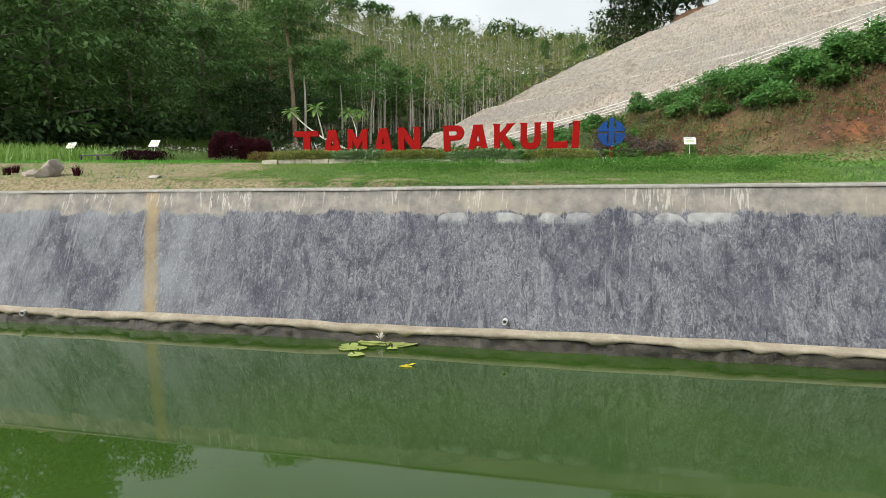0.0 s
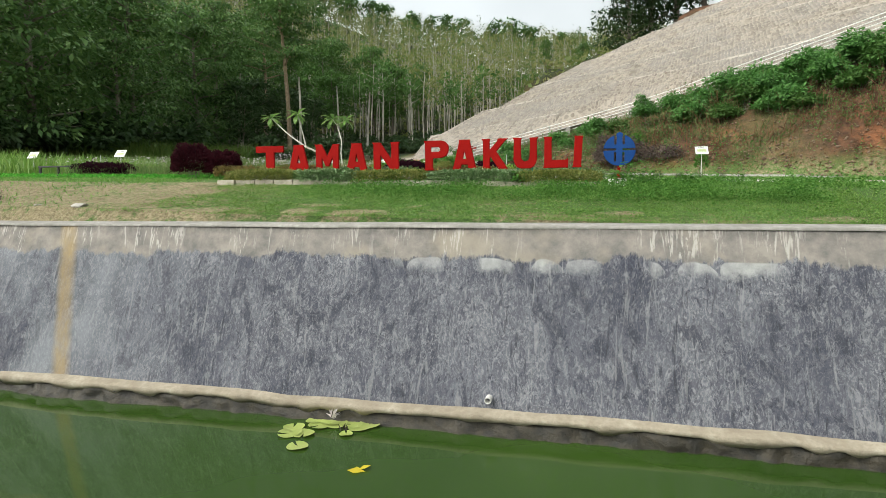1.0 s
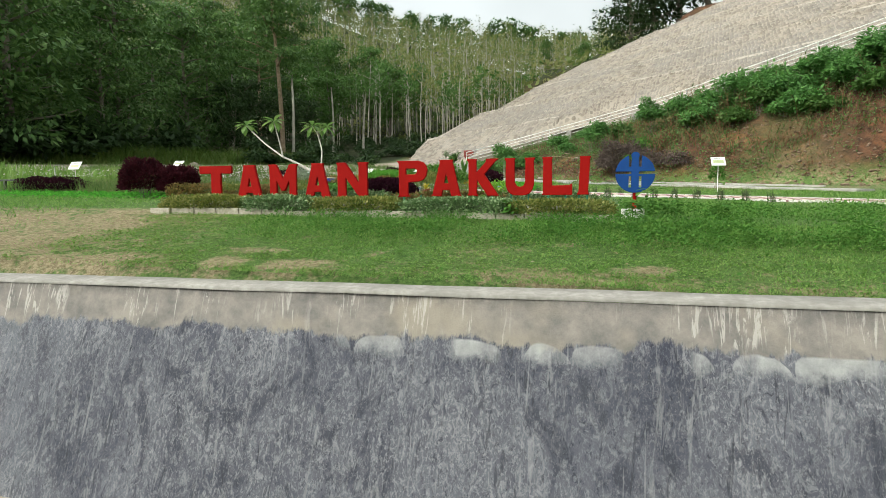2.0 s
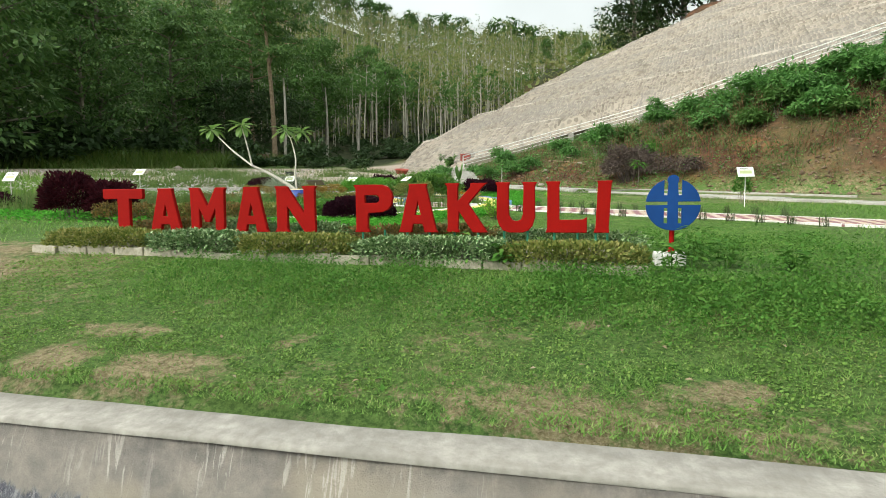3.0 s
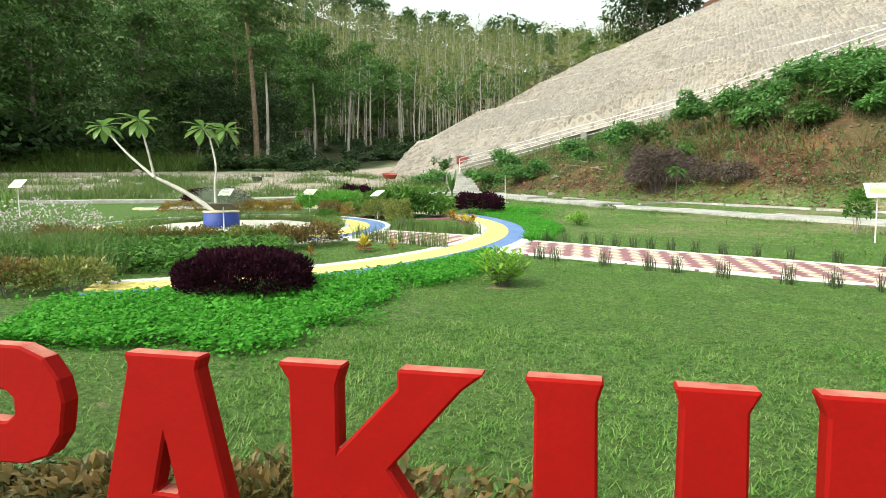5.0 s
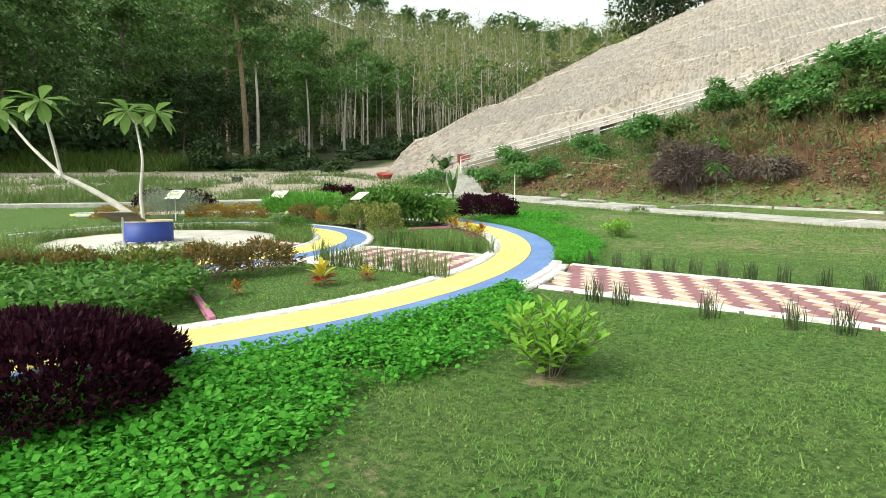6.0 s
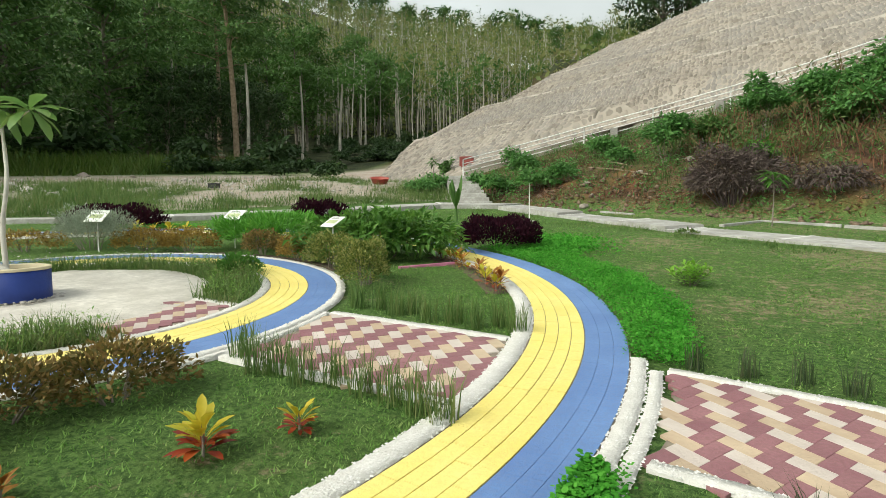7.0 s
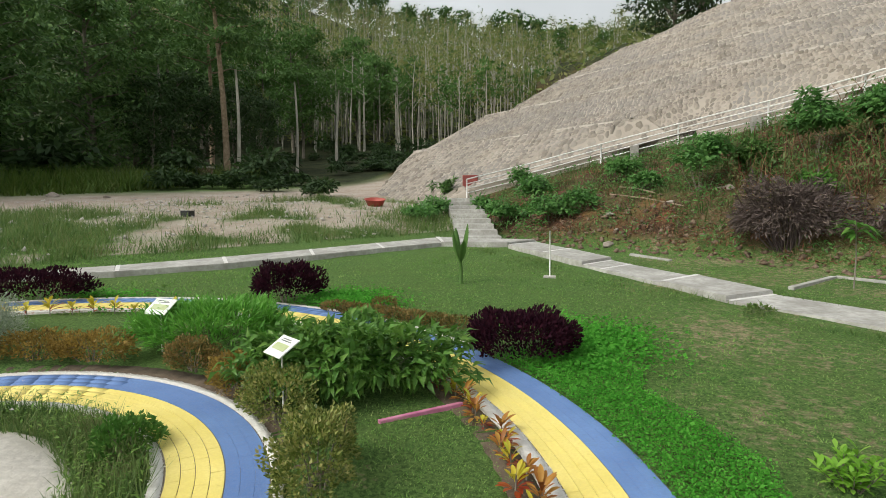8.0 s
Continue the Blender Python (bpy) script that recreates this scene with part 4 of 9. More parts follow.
# ---- forest ----
def tree_template(seed, height_m, crown_r, trunk_r, leaves, leaf_len, bare=0.45, limbs=9, spread=0.8, card=True, wid=0.55, droop=0.3, lite=False):
    """Vertices of a trunk with limbs, and of the crown's leaves set in clumps round the limbs' ends."""
    rng = np.random.default_rng(seed)
    lean = rng.uniform(-0.04, 0.04, 2) * height_m
    zs = np.linspace(0, 1, 4 if lite else 7)
    trunk = np.stack([lean[0] * zs ** 2 + 0.12 * np.sin(zs * 5 + seed), lean[1] * zs ** 2 + 0.12 * np.cos(zs * 4 + seed), zs * height_m * 0.93], -1)
    pieces = [tube_np(trunk, trunk_r * (1.15 - 0.80 * zs), 4 if lite else 7, not lite)]
    clumps = []
    for i in range(limbs):
        t = bare + (0.97 - bare) * (i + rng.uniform(0, 0.8)) / limbs
        base = np.array([np.interp(t, zs, trunk[:, k]) for k in range(3)])
        a = rng.uniform(0, 6.28)
        reach = crown_r * rng.uniform(0.55, 1.0) * (1.15 - 0.55 * max(0, (t - 0.6) / 0.4))
        rise = reach * rng.uniform(0.25, 0.9) * spread
        s = np.linspace(0, 1, 3 if lite else 5)[:, None]
        out = np.array([[np.cos(a), np.sin(a), 0]])
        limb = base + out * reach * s + np.array([[0, 0, rise]]) * s ** 1.4 + rng.normal(0, 0.05 * reach, (len(s), 3)) * s
        pieces.append(tube_np(limb, trunk_r * 0.42 * (1.1 - 0.95 * s[:, 0]), 3 if lite else 4, False))
        for q in (0.45, 0.7, 0.9, 1.0):
            clumps.append((limb[0] + (limb[-1] - limb[0]) * q + rng.normal(0, 0.10 * crown_r, 3), crown_r * rng.uniform(0.20, 0.34)))
        for _ in range(2):
            p = limb[rng.integers(1 if lite else 2, len(s))]
            e = p + rng.normal(0, 0.22 * crown_r, 3) + [0, 0, 0.2 * crown_r]
            if not lite:
                pieces.append(tube_np(np.stack([p, (p + e) / 2 + rng.normal(0, 0.04, 3), e]), [trunk_r * 0.16, trunk_r * 0.1, trunk_r * 0.04], 4))
            clumps.append((e, crown_r * rng.uniform(0.16, 0.28)))
    c = np.array([k[0] for k in clumps])
    rr = np.array([k[1] for k in clumps])
    pick = rng.integers(0, len(c), leaves)
    dirs = rand_dirs(rng, leaves)
    pos = c[pick] + dirs * (rr[pick] * rng.uniform(0.25, 1.0, leaves) ** 0.6)[:, None] * np.array([[1.15, 1.15, 0.7]])
    way = dirs + rng.normal(0, 0.6, (leaves, 3)) - [0, 0, droop]
    ln = leaf_len * rng.uniform(0.6, 1.3, leaves)
    make = cards_np if card else leaves_np
    crown = make(pos, way, rand_dirs(rng, leaves), ln, ln * wid)
    return join_np(pieces), crown


def tree(name, at, tpl, bark, leaf, label, group="", scale=1.0, rz=0.0):
    (tv, tf), (cv, cf) = tpl
    ob = thing(name, at, label, "tree", group)
    ob.matrix_world = pose(*at, 0, 0, rz) @ Matrix.Scale(scale, 4)
    part("trunk", mesh_np("trunk", tv, tf, [bark], smooth=True), None, ob)
    part("crown", mesh_np("crown", cv, cf, [leaf]), None, ob)
    return ob


def pad_crown(seed, height_m, crown_r, trunk_r, leaves, leaf_len, bare=0.25, limbs=14, pads=3, flat=0.5, rise=0.35, wid=0.45):
    """A broadleaved tree: trunk, spreading limbs, and leaves on the upper side of flattened, drooping pads with gaps between them."""
    rng = np.random.default_rng(seed)
    zs = np.linspace(0, 1, 7)
    lean = rng.uniform(-0.05, 0.05, 2) * height_m
    trunk = np.stack([lean[0] * zs ** 2 + 0.15 * np.sin(zs * 5 + seed), lean[1] * zs ** 2 + 0.15 * np.cos(zs * 4 + seed), zs * height_m * 0.9], -1)
    pieces = [tube_np(trunk, trunk_r * (1.15 - 0.85 * zs), 7)]
    cen, rad = [], []
    for i in range(limbs):
        t = bare + (0.98 - bare) * (i + rng.uniform(0, 0.9)) / limbs
        root = np.array([np.interp(t, zs, trunk[:, k]) for k in range(3)])
        a = i * 2.4 + rng.normal(0, 0.4)
        top = (t - bare) / (1 - bare)
        reach = crown_r * rng.uniform(0.6, 1.0) * (0.75 + 0.5 * top - 0.85 * top ** 2.5)
        q = np.linspace(0, 1, 5)[:, None]
        limb = root + np.array([[np.cos(a), np.sin(a), 0]]) * reach * q + np.array([[0, 0, reach * rise * rng.uniform(0.4, 1.6)]]) * q ** 0.8 + rng.normal(0, 0.04 * reach, (5, 3)) * q
        pieces.append(tube_np(limb, trunk_r * 0.38 * (1.1 - 0.95 * q[:, 0]), 4, False))
        for j in range(pads):
            f = (j + 1) / pads
            cen.append(root + (limb[-1] - root) * f + rng.normal(0, 0.10 * crown_r, 3) * [1, 1, 0.7])
            rad.append(crown_r * rng.uniform(0.17, 0.34))
    cen.append(trunk[-1])
    rad.append(crown_r * 0.3)
    cen, rad = np.array(cen), np.array(rad)
    pick = rng.choice(len(cen), leaves, p=rad ** 2 / (rad ** 2).sum())
    d = rand_dirs(rng, leaves, -0.45)
    lump = 0.72 + 0.28 * rng.random(leaves) + 0.25 * (vnoise(d[:, 0] * 2 + pick, d[:, 1] * 2, 0.5, seed) - 0.5)
    pos = cen[pick] + d * (rad[pick] * lump)[:, None] * np.array([[1.2, 1.2, flat]])
    way = d * [0.9, 0.9, 0.2] + rng.normal(0, 0.5, (leaves, 3)) - [0, 0, 0.45]
    ln = leaf_len * rng.uniform(0.6, 1.35, leaves)
    return join_np(pieces), cards_np(pos, way, d * 0.5 + [0, 0, 0.9] + rng.normal(0, 0.3, (leaves, 3)), ln, ln * wid)


def forest():
    rng = np.random.default_rng(21)
    # plantation of slim pale rubber trees covering the hillside: uncountable, one object for stems and one for each tone of leaves
    thin = [tree_template(40 + i, 12.5 + i * 0.7, 2.0, 0.095, 120, 0.56, bare=0.42, limbs=6, spread=1.9, wid=0.45, lite=True) for i in range(6)]
    full = [tree_template(50 + i, 11.5 + i * 0.7, 1.9, 0.11, 165, 0.58, bare=0.55, limbs=6, spread=1.4, wid=0.45, lite=True) for i in range(4)]
    spots, base, row = [], 90.0, 0
    while base < 202:
        gap = 2.0 + 0.022 * (base - 90)
        for col in range(int(260 / gap)):
            x = -190 + col * gap + rng.normal(0, 0.7)
            y = base + rng.normal(0, 1.2) - 0.18 * x
            ang = (x + 2) / (y + 1)
            if ang > 0.22 or ang < -0.86 or rng.random() < 0.10:
                continue
            if foot_distance(np.array(x), np.array(y)) > -1.5 and y < 135:
                continue
            spots.append((x, y, row))
        base += 4.3
        row += 1
    P = np.array(spots)
    Z = land(P[:, 0], P[:, 1])
    stems, pale, green = [], [], []
    for (x, y, row), z in zip(P, Z):
        low = rng.random() < (0.85 if row < 4 else 0.5 if row < 7 else 0.10) * (1.0 if x < -26 else 0.35)
        (tv, tf), (cv, cf) = full[rng.integers(0, 4)] if low else thin[rng.integers(0, 6)]
        s, a = rng.uniform(0.78, 1.12) * (0.8 if row > 22 else 1.0), rng.uniform(0, 6.28)
        R = np.array([[np.cos(a), -np.sin(a), 0], [np.sin(a), np.cos(a), 0], [rng.normal(0, 0.02), rng.normal(0, 0.02), 1]]) * s
        o = np.array([x, y, z - 0.2])
        stems.append((tv @ R.T + o, tf))
        (green if low else pale).append((cv @ R.T + o, cf))
    woods = thing("rubber_plantation", (0, 0, 0), "hillside plantation of slim pale-trunked rubber trees, thinly leaved", "woods", kind="stuff")
    for nm, pcs, mat, smooth in (("stemwood", stems, M["pale_bark"], True), ("canopy", pale, L["rubber"], False), ("green_canopy", green, L["mid"], False)):
        v, f = join_np(pcs)
        tagged(part(nm, mesh_np(nm, v, f, [mat], smooth=smooth), None, woods), kind="stuff")

    n = 15000
    y = rng.uniform(98, 208, n)
    x = -0.18 * y + rng.uniform(-0.80, 0.24, n) * y
    y = y - 0.18 * x
    keep = (foot_distance(x, y) < -1.5) | (y > 98)
    x, y = x[keep], y[keep]
    ln = rng.uniform(0.5, 1.5, len(x))
    v, f = cards_np(np.stack([x, y, land(x, y) + rng.uniform(0, 0.9, len(x))], -1), rand_dirs(rng, len(x), -0.2), rand_dirs(rng, len(x), 0.2), ln, ln * 0.5)
    tagged(part("hillside_brush", mesh_np("hillside_brush", v, f, [L["rubber"]]), None, woods, "low brush on the plantation floor"), kind="stuff")
    made = {}

    def grow(key, name, x, y, s, rz, tpl, leaf, label, group, sink=0.2, z=None, bark="bark"):
        """The first of a kind is built, the rest are copies of it."""
        at = (x, y, (height(x, y) if z is None else z) - sink)
        if key not in made:
            made[key] = tree(name, at, tpl, M[bark], leaf, label, group, s, rz)
        else:
            copy_thing(made[key], pose(*at, 0, 0, rz) @ Matrix.Scale(s / made[key].scale[0], 4))

    # dark broadleaved trees close behind the garden
    big = [pad_crown(60 + i, 19 + 3 * i, 5.6, 0.33, 7600, 0.56, bare=0.04, limbs=30, pads=3, flat=0.55) for i in range(3)]
    for x, y, k, s in [(-41, 38, 0, 1.0), (-47, 45, 1, 1.0), (-42, 50, 2, 0.85), (-49, 56, 0, 1.1), (-41, 58, 1, 0.78), (-41.5, 32.5, 2, 1.1), (-52, 31, 1, 1.1), (-45, 67, 2, 0.85), (-39.5, 45, 0, 0.62), (-40, 25, 0, 0.75)]:
        grow(("big", k), "forest_tree", x, y, s, x * 31, big[k], L["dark"], "tall dark broadleaved tree at the forest edge", "dark forest trees")
    fill = pad_crown(66, 20, 5.8, 0.3, 2600, 0.80, bare=0.04, limbs=24, pads=3, flat=0.6)
    for i, (x, y, s) in enumerate([(-60, 50, 1.0), (-66, 62, 1.2), (-58, 74, 1.0), (-72, 76, 1.3), (-56, 86, 0.95), (-70, 92, 1.25), (-82, 88, 1.3), (-66, 106, 1.1), (-62, 36, 1.0), (-70, 50, 1.3), (-86, 70, 1.4), (-78, 104, 1.2)]):
        grow("fill", "forest_tree", x, y, s, i * 61, fill, L["dark"], "dark tree deep in the forest", "deep forest trees")
    # a tall tree with a brown trunk and a layered crown, and green trees before the plantation
    layered = pad_crown(75, 25, 6.8, 0.27, 9500, 0.44, bare=0.46, limbs=15, pads=3, flat=0.34, rise=0.2)
    for x, y, s in [(-33.84, 64.55, 1.0), (-44.5, 78, 1.0)]:
        grow("layered", "forest_tree", x, y, s, x * 23, layered, L["dark"], "tall tree with a brown trunk and a layered crown", "layered forest trees", bark="dry_wood")
    mid = [pad_crown(70 + i, 14 + 2 * i, 4.4, 0.20, 4500, 0.49, bare=0.22, limbs=17, pads=3, flat=0.6) for i in range(3)]
    for x, y, k, s in [(-41, 112, 1, 1.15), (-47, 108, 2, 1.1), (-35, 106, 0, 1.05), (-52, 101, 1, 1.2), (-44, 96, 2, 1.0), (-59, 96, 0, 1.3), (-30.5, 112, 2, 0.8),
                       (-38.5, 88, 0, 0.9), (-15, 132, 0, 0.62), (-24.6, 124.5, 1, 0.5), (-1.5, 135, 2, 0.55), (-12, 118, 0, 0.42), (-8, 117, 1, 0.36)]:
        grow(("mid", k), "forest_tree", x, y, s, x * 17, mid[k], L["mid"], "green broadleaved tree in front of the plantation", "green forest trees")
    # thicket of small trees with crooked stems under the tall ones
    small = pad_crown(80, 8.5, 2.9, 0.10, 2600, 0.34, bare=0.25, limbs=11, pads=3, flat=0.6, rise=0.7)
    for i, (x, y, s) in enumerate([(-37.5, 60, 1.0), (-35.5, 57.8, 0.75), (-38.6, 64, 1.15), (-33.0, 69, 0.9), (-36.5, 70, 1.1), (-41, 72, 1.2), (-39, 79, 1.0)]):
        grow("small", "thicket_tree", x, y, s, i * 47, small, L["under"], "small crooked tree in the forest thicket", "thicket trees")
    # crowns along the skyline
    rid = pad_crown(90, 13, 4.2, 0.25, 800, 1.0, bare=0.08, limbs=12, pads=2, flat=0.8)
    for i in range(52):
        x = -140 + i * 2.9 + rng.normal(0, 0.9)
        y = 207 - 0.18 * x + rng.normal(0, 3)
        grow("ridge", "ridge_tree", x, y, rng.uniform(0.85, 1.18), i * 40, rid, L["mid"], "green tree on the ridge line", "ridge trees", 0.5)
    for x, s in [(-31.5, 1.2), (-26.5, 1.28), (-22.0, 1.18), (-19.0, 1.12), (-14.5, 0.95), (-9, 1.0), (-6, 0.85)]:
        grow("ridge", "ridge_tree", x, 206 - 0.18 * x, s, x * 67, rid, L["mid"], "", "", 0.5)
    # big trees at the head of the stone slope
    head = pad_crown(95, 21, 5.6, 0.33, 6500, 0.60, bare=0.08, limbs=26, pads=3, flat=0.6)
    for i, (x, y, s) in enumerate([(5.0, 86, 0.80), (8.0, 88, 1.0), (11.5, 89, 1.1), (15, 90, 1.0), (20, 92, 1.1)]):
        grow("head", "slope_tree", x, y, s, i * 70, head, L["under"], "dense dark tree above the stone slope", "trees above the slope", 0.4, max(height(x, y), 19))


forest()


# ---- plants: builders ----
def shrub_leaves(rng, n, rx, ry, h, leaf, wid=0.5, z0=0.0, shell=0.55, square=2.0, lumps=0.22, up=0.35, card=False, droop=0.25):
    """Leaves over a rounded, lumpy body of half-widths rx, ry and height h."""
    d = rand_dirs(rng, n, -0.25)
    k = (np.abs(d[:, 0]) ** square + np.abs(d[:, 1]) ** square + np.abs(d[:, 2]) ** square) ** (-1 / square)
    d = d * k[:, None]
    lump = 1 + lumps * (vnoise(d[:, 0] * 3 + 7, d[:, 1] * 3 + d[:, 2] * 2, 0.9, int(n) % 17) - 0.5) * 2
    r = (shell + (1 - shell) * rng.random(n) ** 0.5) * lump
    pos = d * r[:, None] * np.array([[rx, ry, h * 0.62]]) + [0, 0, h * 0.40 + z0]
    pos[:, 2] = np.maximum(pos[:, 2], 0.01 + 0.04 * rng.random(n) * h)
    way = unit(d) + rng.normal(0, 0.55, (n, 3)) + [0, 0, up]
    ln = leaf * rng.uniform(0.6, 1.25, n)
    make = cards_np if card else leaves_np
    if card:
        return make(pos, way, rand_dirs(rng, n), ln, ln * wid)
    return make(pos, way, np.array([0, 0, 1.0]) + rng.normal(0, 0.4, (n, 3)), ln, ln * wid, 0.25, droop)


def pad_leaves(rng, n, rx, ry, h, leaf, wid=0.42, m=16, size=0.40):
    """Leaves on the upper side of drooping pads that make up a wild shrub."""
    d = rand_dirs(rng, m, -0.1)
    cen = d * [rx * 0.75, ry * 0.75, h * 0.48] * rng.uniform(0.45, 1.0, (m, 1)) + [0, 0, h * 0.46]
    rad = size * min(max(rx, ry), h) * rng.uniform(0.55, 1.15, m)
    pick = rng.choice(m, n, p=rad ** 2 / (rad ** 2).sum())
    q = rand_dirs(rng, n, -0.5)
    pos = cen[pick] + q * (rad[pick] * rng.uniform(0.65, 1.08, n))[:, None] * [1.1, 1.1, 0.75]
    pos[:, 2] = np.maximum(pos[:, 2], 0.02)
    ln = leaf * rng.uniform(0.6, 1.35, n)
    return cards_np(pos, q * [1, 1, 0.2] + rng.normal(0, 0.5, (n, 3)) - [0, 0, 0.35], q * 0.5 + [0, 0, 0.8] + rng.normal(0, 0.35, (n, 3)), ln, ln * wid)


def twigs_np(rng, n, rx, ry, h, r=0.006):
    out = []
    for _ in range(n):
        a, q = rng.uniform(0, 6.28), rng.uniform(0.2, 0.85)
        b = np.array([np.cos(a) * rx * 0.3 * q, np.sin(a) * ry * 0.3 * q, -0.03])
        e = np.array([np.cos(a) * rx * q, np.sin(a) * ry * q, h * rng.uniform(0.55, 0.9)])
        out.append(tube_np(np.stack([b, (b + e) / 2 + rng.normal(0, 0.04 * h, 3), e]), [r * 1.4, r, r * 0.5], 5))
    return join_np(out)


def shrub(name, x, y, rx, ry, h, n, leaf, mat, label, group="", rz=0.0, twigs=10, category="shrub", **kw):
    """A shrub: a foliage mesh and its stems."""
    rng = np.random.default_rng(int(abs(x * 131 + y * 17)) + n)
    ob = thing(name, (x, y, height(x, y)), label, category, group, rz=rz)
    v, f = pad_leaves(rng, n, rx, ry, h, leaf) if kw.get("pads") else shrub_leaves(rng, n, rx, ry, h, leaf, **kw)
    part("foliage", mesh_np("foliage", v, f, [mat]), None, ob)
    if twigs:
        v, f = twigs_np(rng, twigs, rx, ry, h)
        part("stem_frame", mesh_np("stem_frame", v, f, [M["bark"]], smooth=True), None, ob)
    return ob


def tuft(name, x, y, n, h, spread, mat, label, group="", width=0.012, lean=0.5, category="grass clump"):
    """A clump of strap leaves or grass from one root."""
    rng = np.random.default_rng(int(abs(x * 77 + y * 53) * 10) + n)
    a, r = rng.uniform(0, 6.28, n), spread * np.sqrt(rng.random(n))
    pos = np.stack([r * np.cos(a), r * np.sin(a), 0 * a - 0.01], -1)
    v, f = blades_np(pos, h * rng.uniform(0.55, 1.1, n), width, lean, rng)
    ob = new(name, mesh_np(name, v, f, [mat]))
    ob.location = (x, y, height(x, y))
    return tagged(ob, label, category, group)


# ---- the name board: letters, hedge bed, round emblem ----
GLYPHS = {}
GLYPHS["T"] = ([(0, 1), (1, 1), (1.0, 0.80), (0.97, 0.76), (0.66, 0.77), (0.66, 0.1), (0.71, 0), (0.31, 0), (0.36, 0.1), (0.36, 0.77), (0.03, 0.76), (0, 0.80)], [])
GLYPHS["A"] = ([(0, 0), (0.05, 0.06), (0.29, 0.94), (0.27, 1), (0.73, 1), (0.71, 0.94), (0.95, 0.06), (1, 0), (0.66, 0), (0.62, 0.17), (0.38, 0.17), (0.34, 0)], [[(0.43, 0.36), (0.57, 0.36), (0.50, 0.62)]])
GLYPHS["M"] = ([(0, 0), (0.06, 0.08), (0.05, 0.92), (0, 1), (0.28, 1), (0.50, 0.58), (0.72, 1), (1, 1), (0.95, 0.92), (0.94, 0.08), (1, 0), (0.67, 0), (0.71, 0.08), (0.71, 0.52), (0.56, 0.22), (0.44, 0.22), (0.29, 0.52), (0.29, 0.08), (0.33, 0)], [])
GLYPHS["N"] = ([(0, 0), (0.05, 0.08), (0.05, 0.92), (0, 1), (0.30, 1), (0.70, 0.42), (0.70, 0.92), (0.66, 1), (1, 1), (0.96, 0.92), (0.97, 0), (0.71, 0), (0.31, 0.56), (0.31, 0.08), (0.36, 0)], [])
GLYPHS["P"] = ([(0.03, 0), (0.07, 0.08), (0.06, 0.92), (0, 1), (0.72, 1), (0.88, 0.95), (0.97, 0.85), (1, 0.74), (0.97, 0.58), (0.88, 0.47), (0.72, 0.42), (0.38, 0.40), (0.37, 0.08), (0.43, 0)], [[(0.30, 0.62), (0.30, 0.78), (0.60, 0.78), (0.66, 0.74), (0.66, 0.66), (0.60, 0.62)]])
GLYPHS["K"] = ([(0.02, 0), (0.07, 0.08), (0.06, 0.92), (0, 1), (0.34, 1), (0.31, 0.92), (0.31, 0.64), (0.60, 0.92), (0.60, 1), (1, 1), (0.90, 0.93), (0.56, 0.58), (0.93, 0.10), (1, 0), (0.66, 0), (0.34, 0.42), (0.32, 0.08), (0.36, 0)], [])
GLYPHS["U"] = ([(0, 1), (0.05, 0.92), (0.04, 0.30), (0.10, 0.14), (0.20, 0.04), (0.34, 0), (0.66, 0), (0.80, 0.04), (0.90, 0.14), (0.96, 0.30), (0.95, 0.92), (1, 1), (0.65, 1), (0.68, 0.92), (0.67, 0.36), (0.62, 0.26), (0.52, 0.23), (0.42, 0.25), (0.34, 0.34), (0.33, 0.92), (0.36, 1)], [])
GLYPHS["L"] = ([(0, 0), (0.04, 0.08), (0.04, 0.92), (0, 1), (0.36, 1), (0.33, 0.92), (0.34, 0.25), (0.90, 0.26), (1, 0.31), (1, 0)], [])
GLYPHS["I"] = ([(0, 0), (0.12, 0.09), (0.22, 0.93), (0.18, 1), (1, 1), (0.93, 0.93), (0.82, 0.09), (0.86, 0)], [])


def slab_shape(outer, holes, sx, sz, depth, bevel=0.006):
    """An upright slab cut to an outline, its face towards -y."""
    bm = bmesh.new()
    edges = []
    for loop in [outer] + holes:
        vs = [bm.verts.new((x * sx, 0, z * sz)) for x, z in loop]
        edges += [bm.edges.new((a, b)) for a, b in zip(vs, vs[1:] + vs[:1])]
    bmesh.ops.triangle_fill(bm, edges=edges, use_beauty=True, use_dissolve=False)
    faces = list(bm.faces)
    ext = bmesh.ops.extrude_face_region(bm, geom=faces)
    bmesh.ops.translate(bm, verts=[g for g in ext["geom"] if isinstance(g, bmesh.types.BMVert)], vec=(0, depth, 0))
    bmesh.ops.recalc_face_normals(bm, faces=bm.faces)
    if bevel:
        sharp = [e for e in bm.edges if len(e.link_faces) == 2 and e.calc_face_angle(0) > 0.6]
        bmesh.ops.bevel(bm, geom=sharp, offset=bevel, segments=1, affect="EDGES")
    return bm


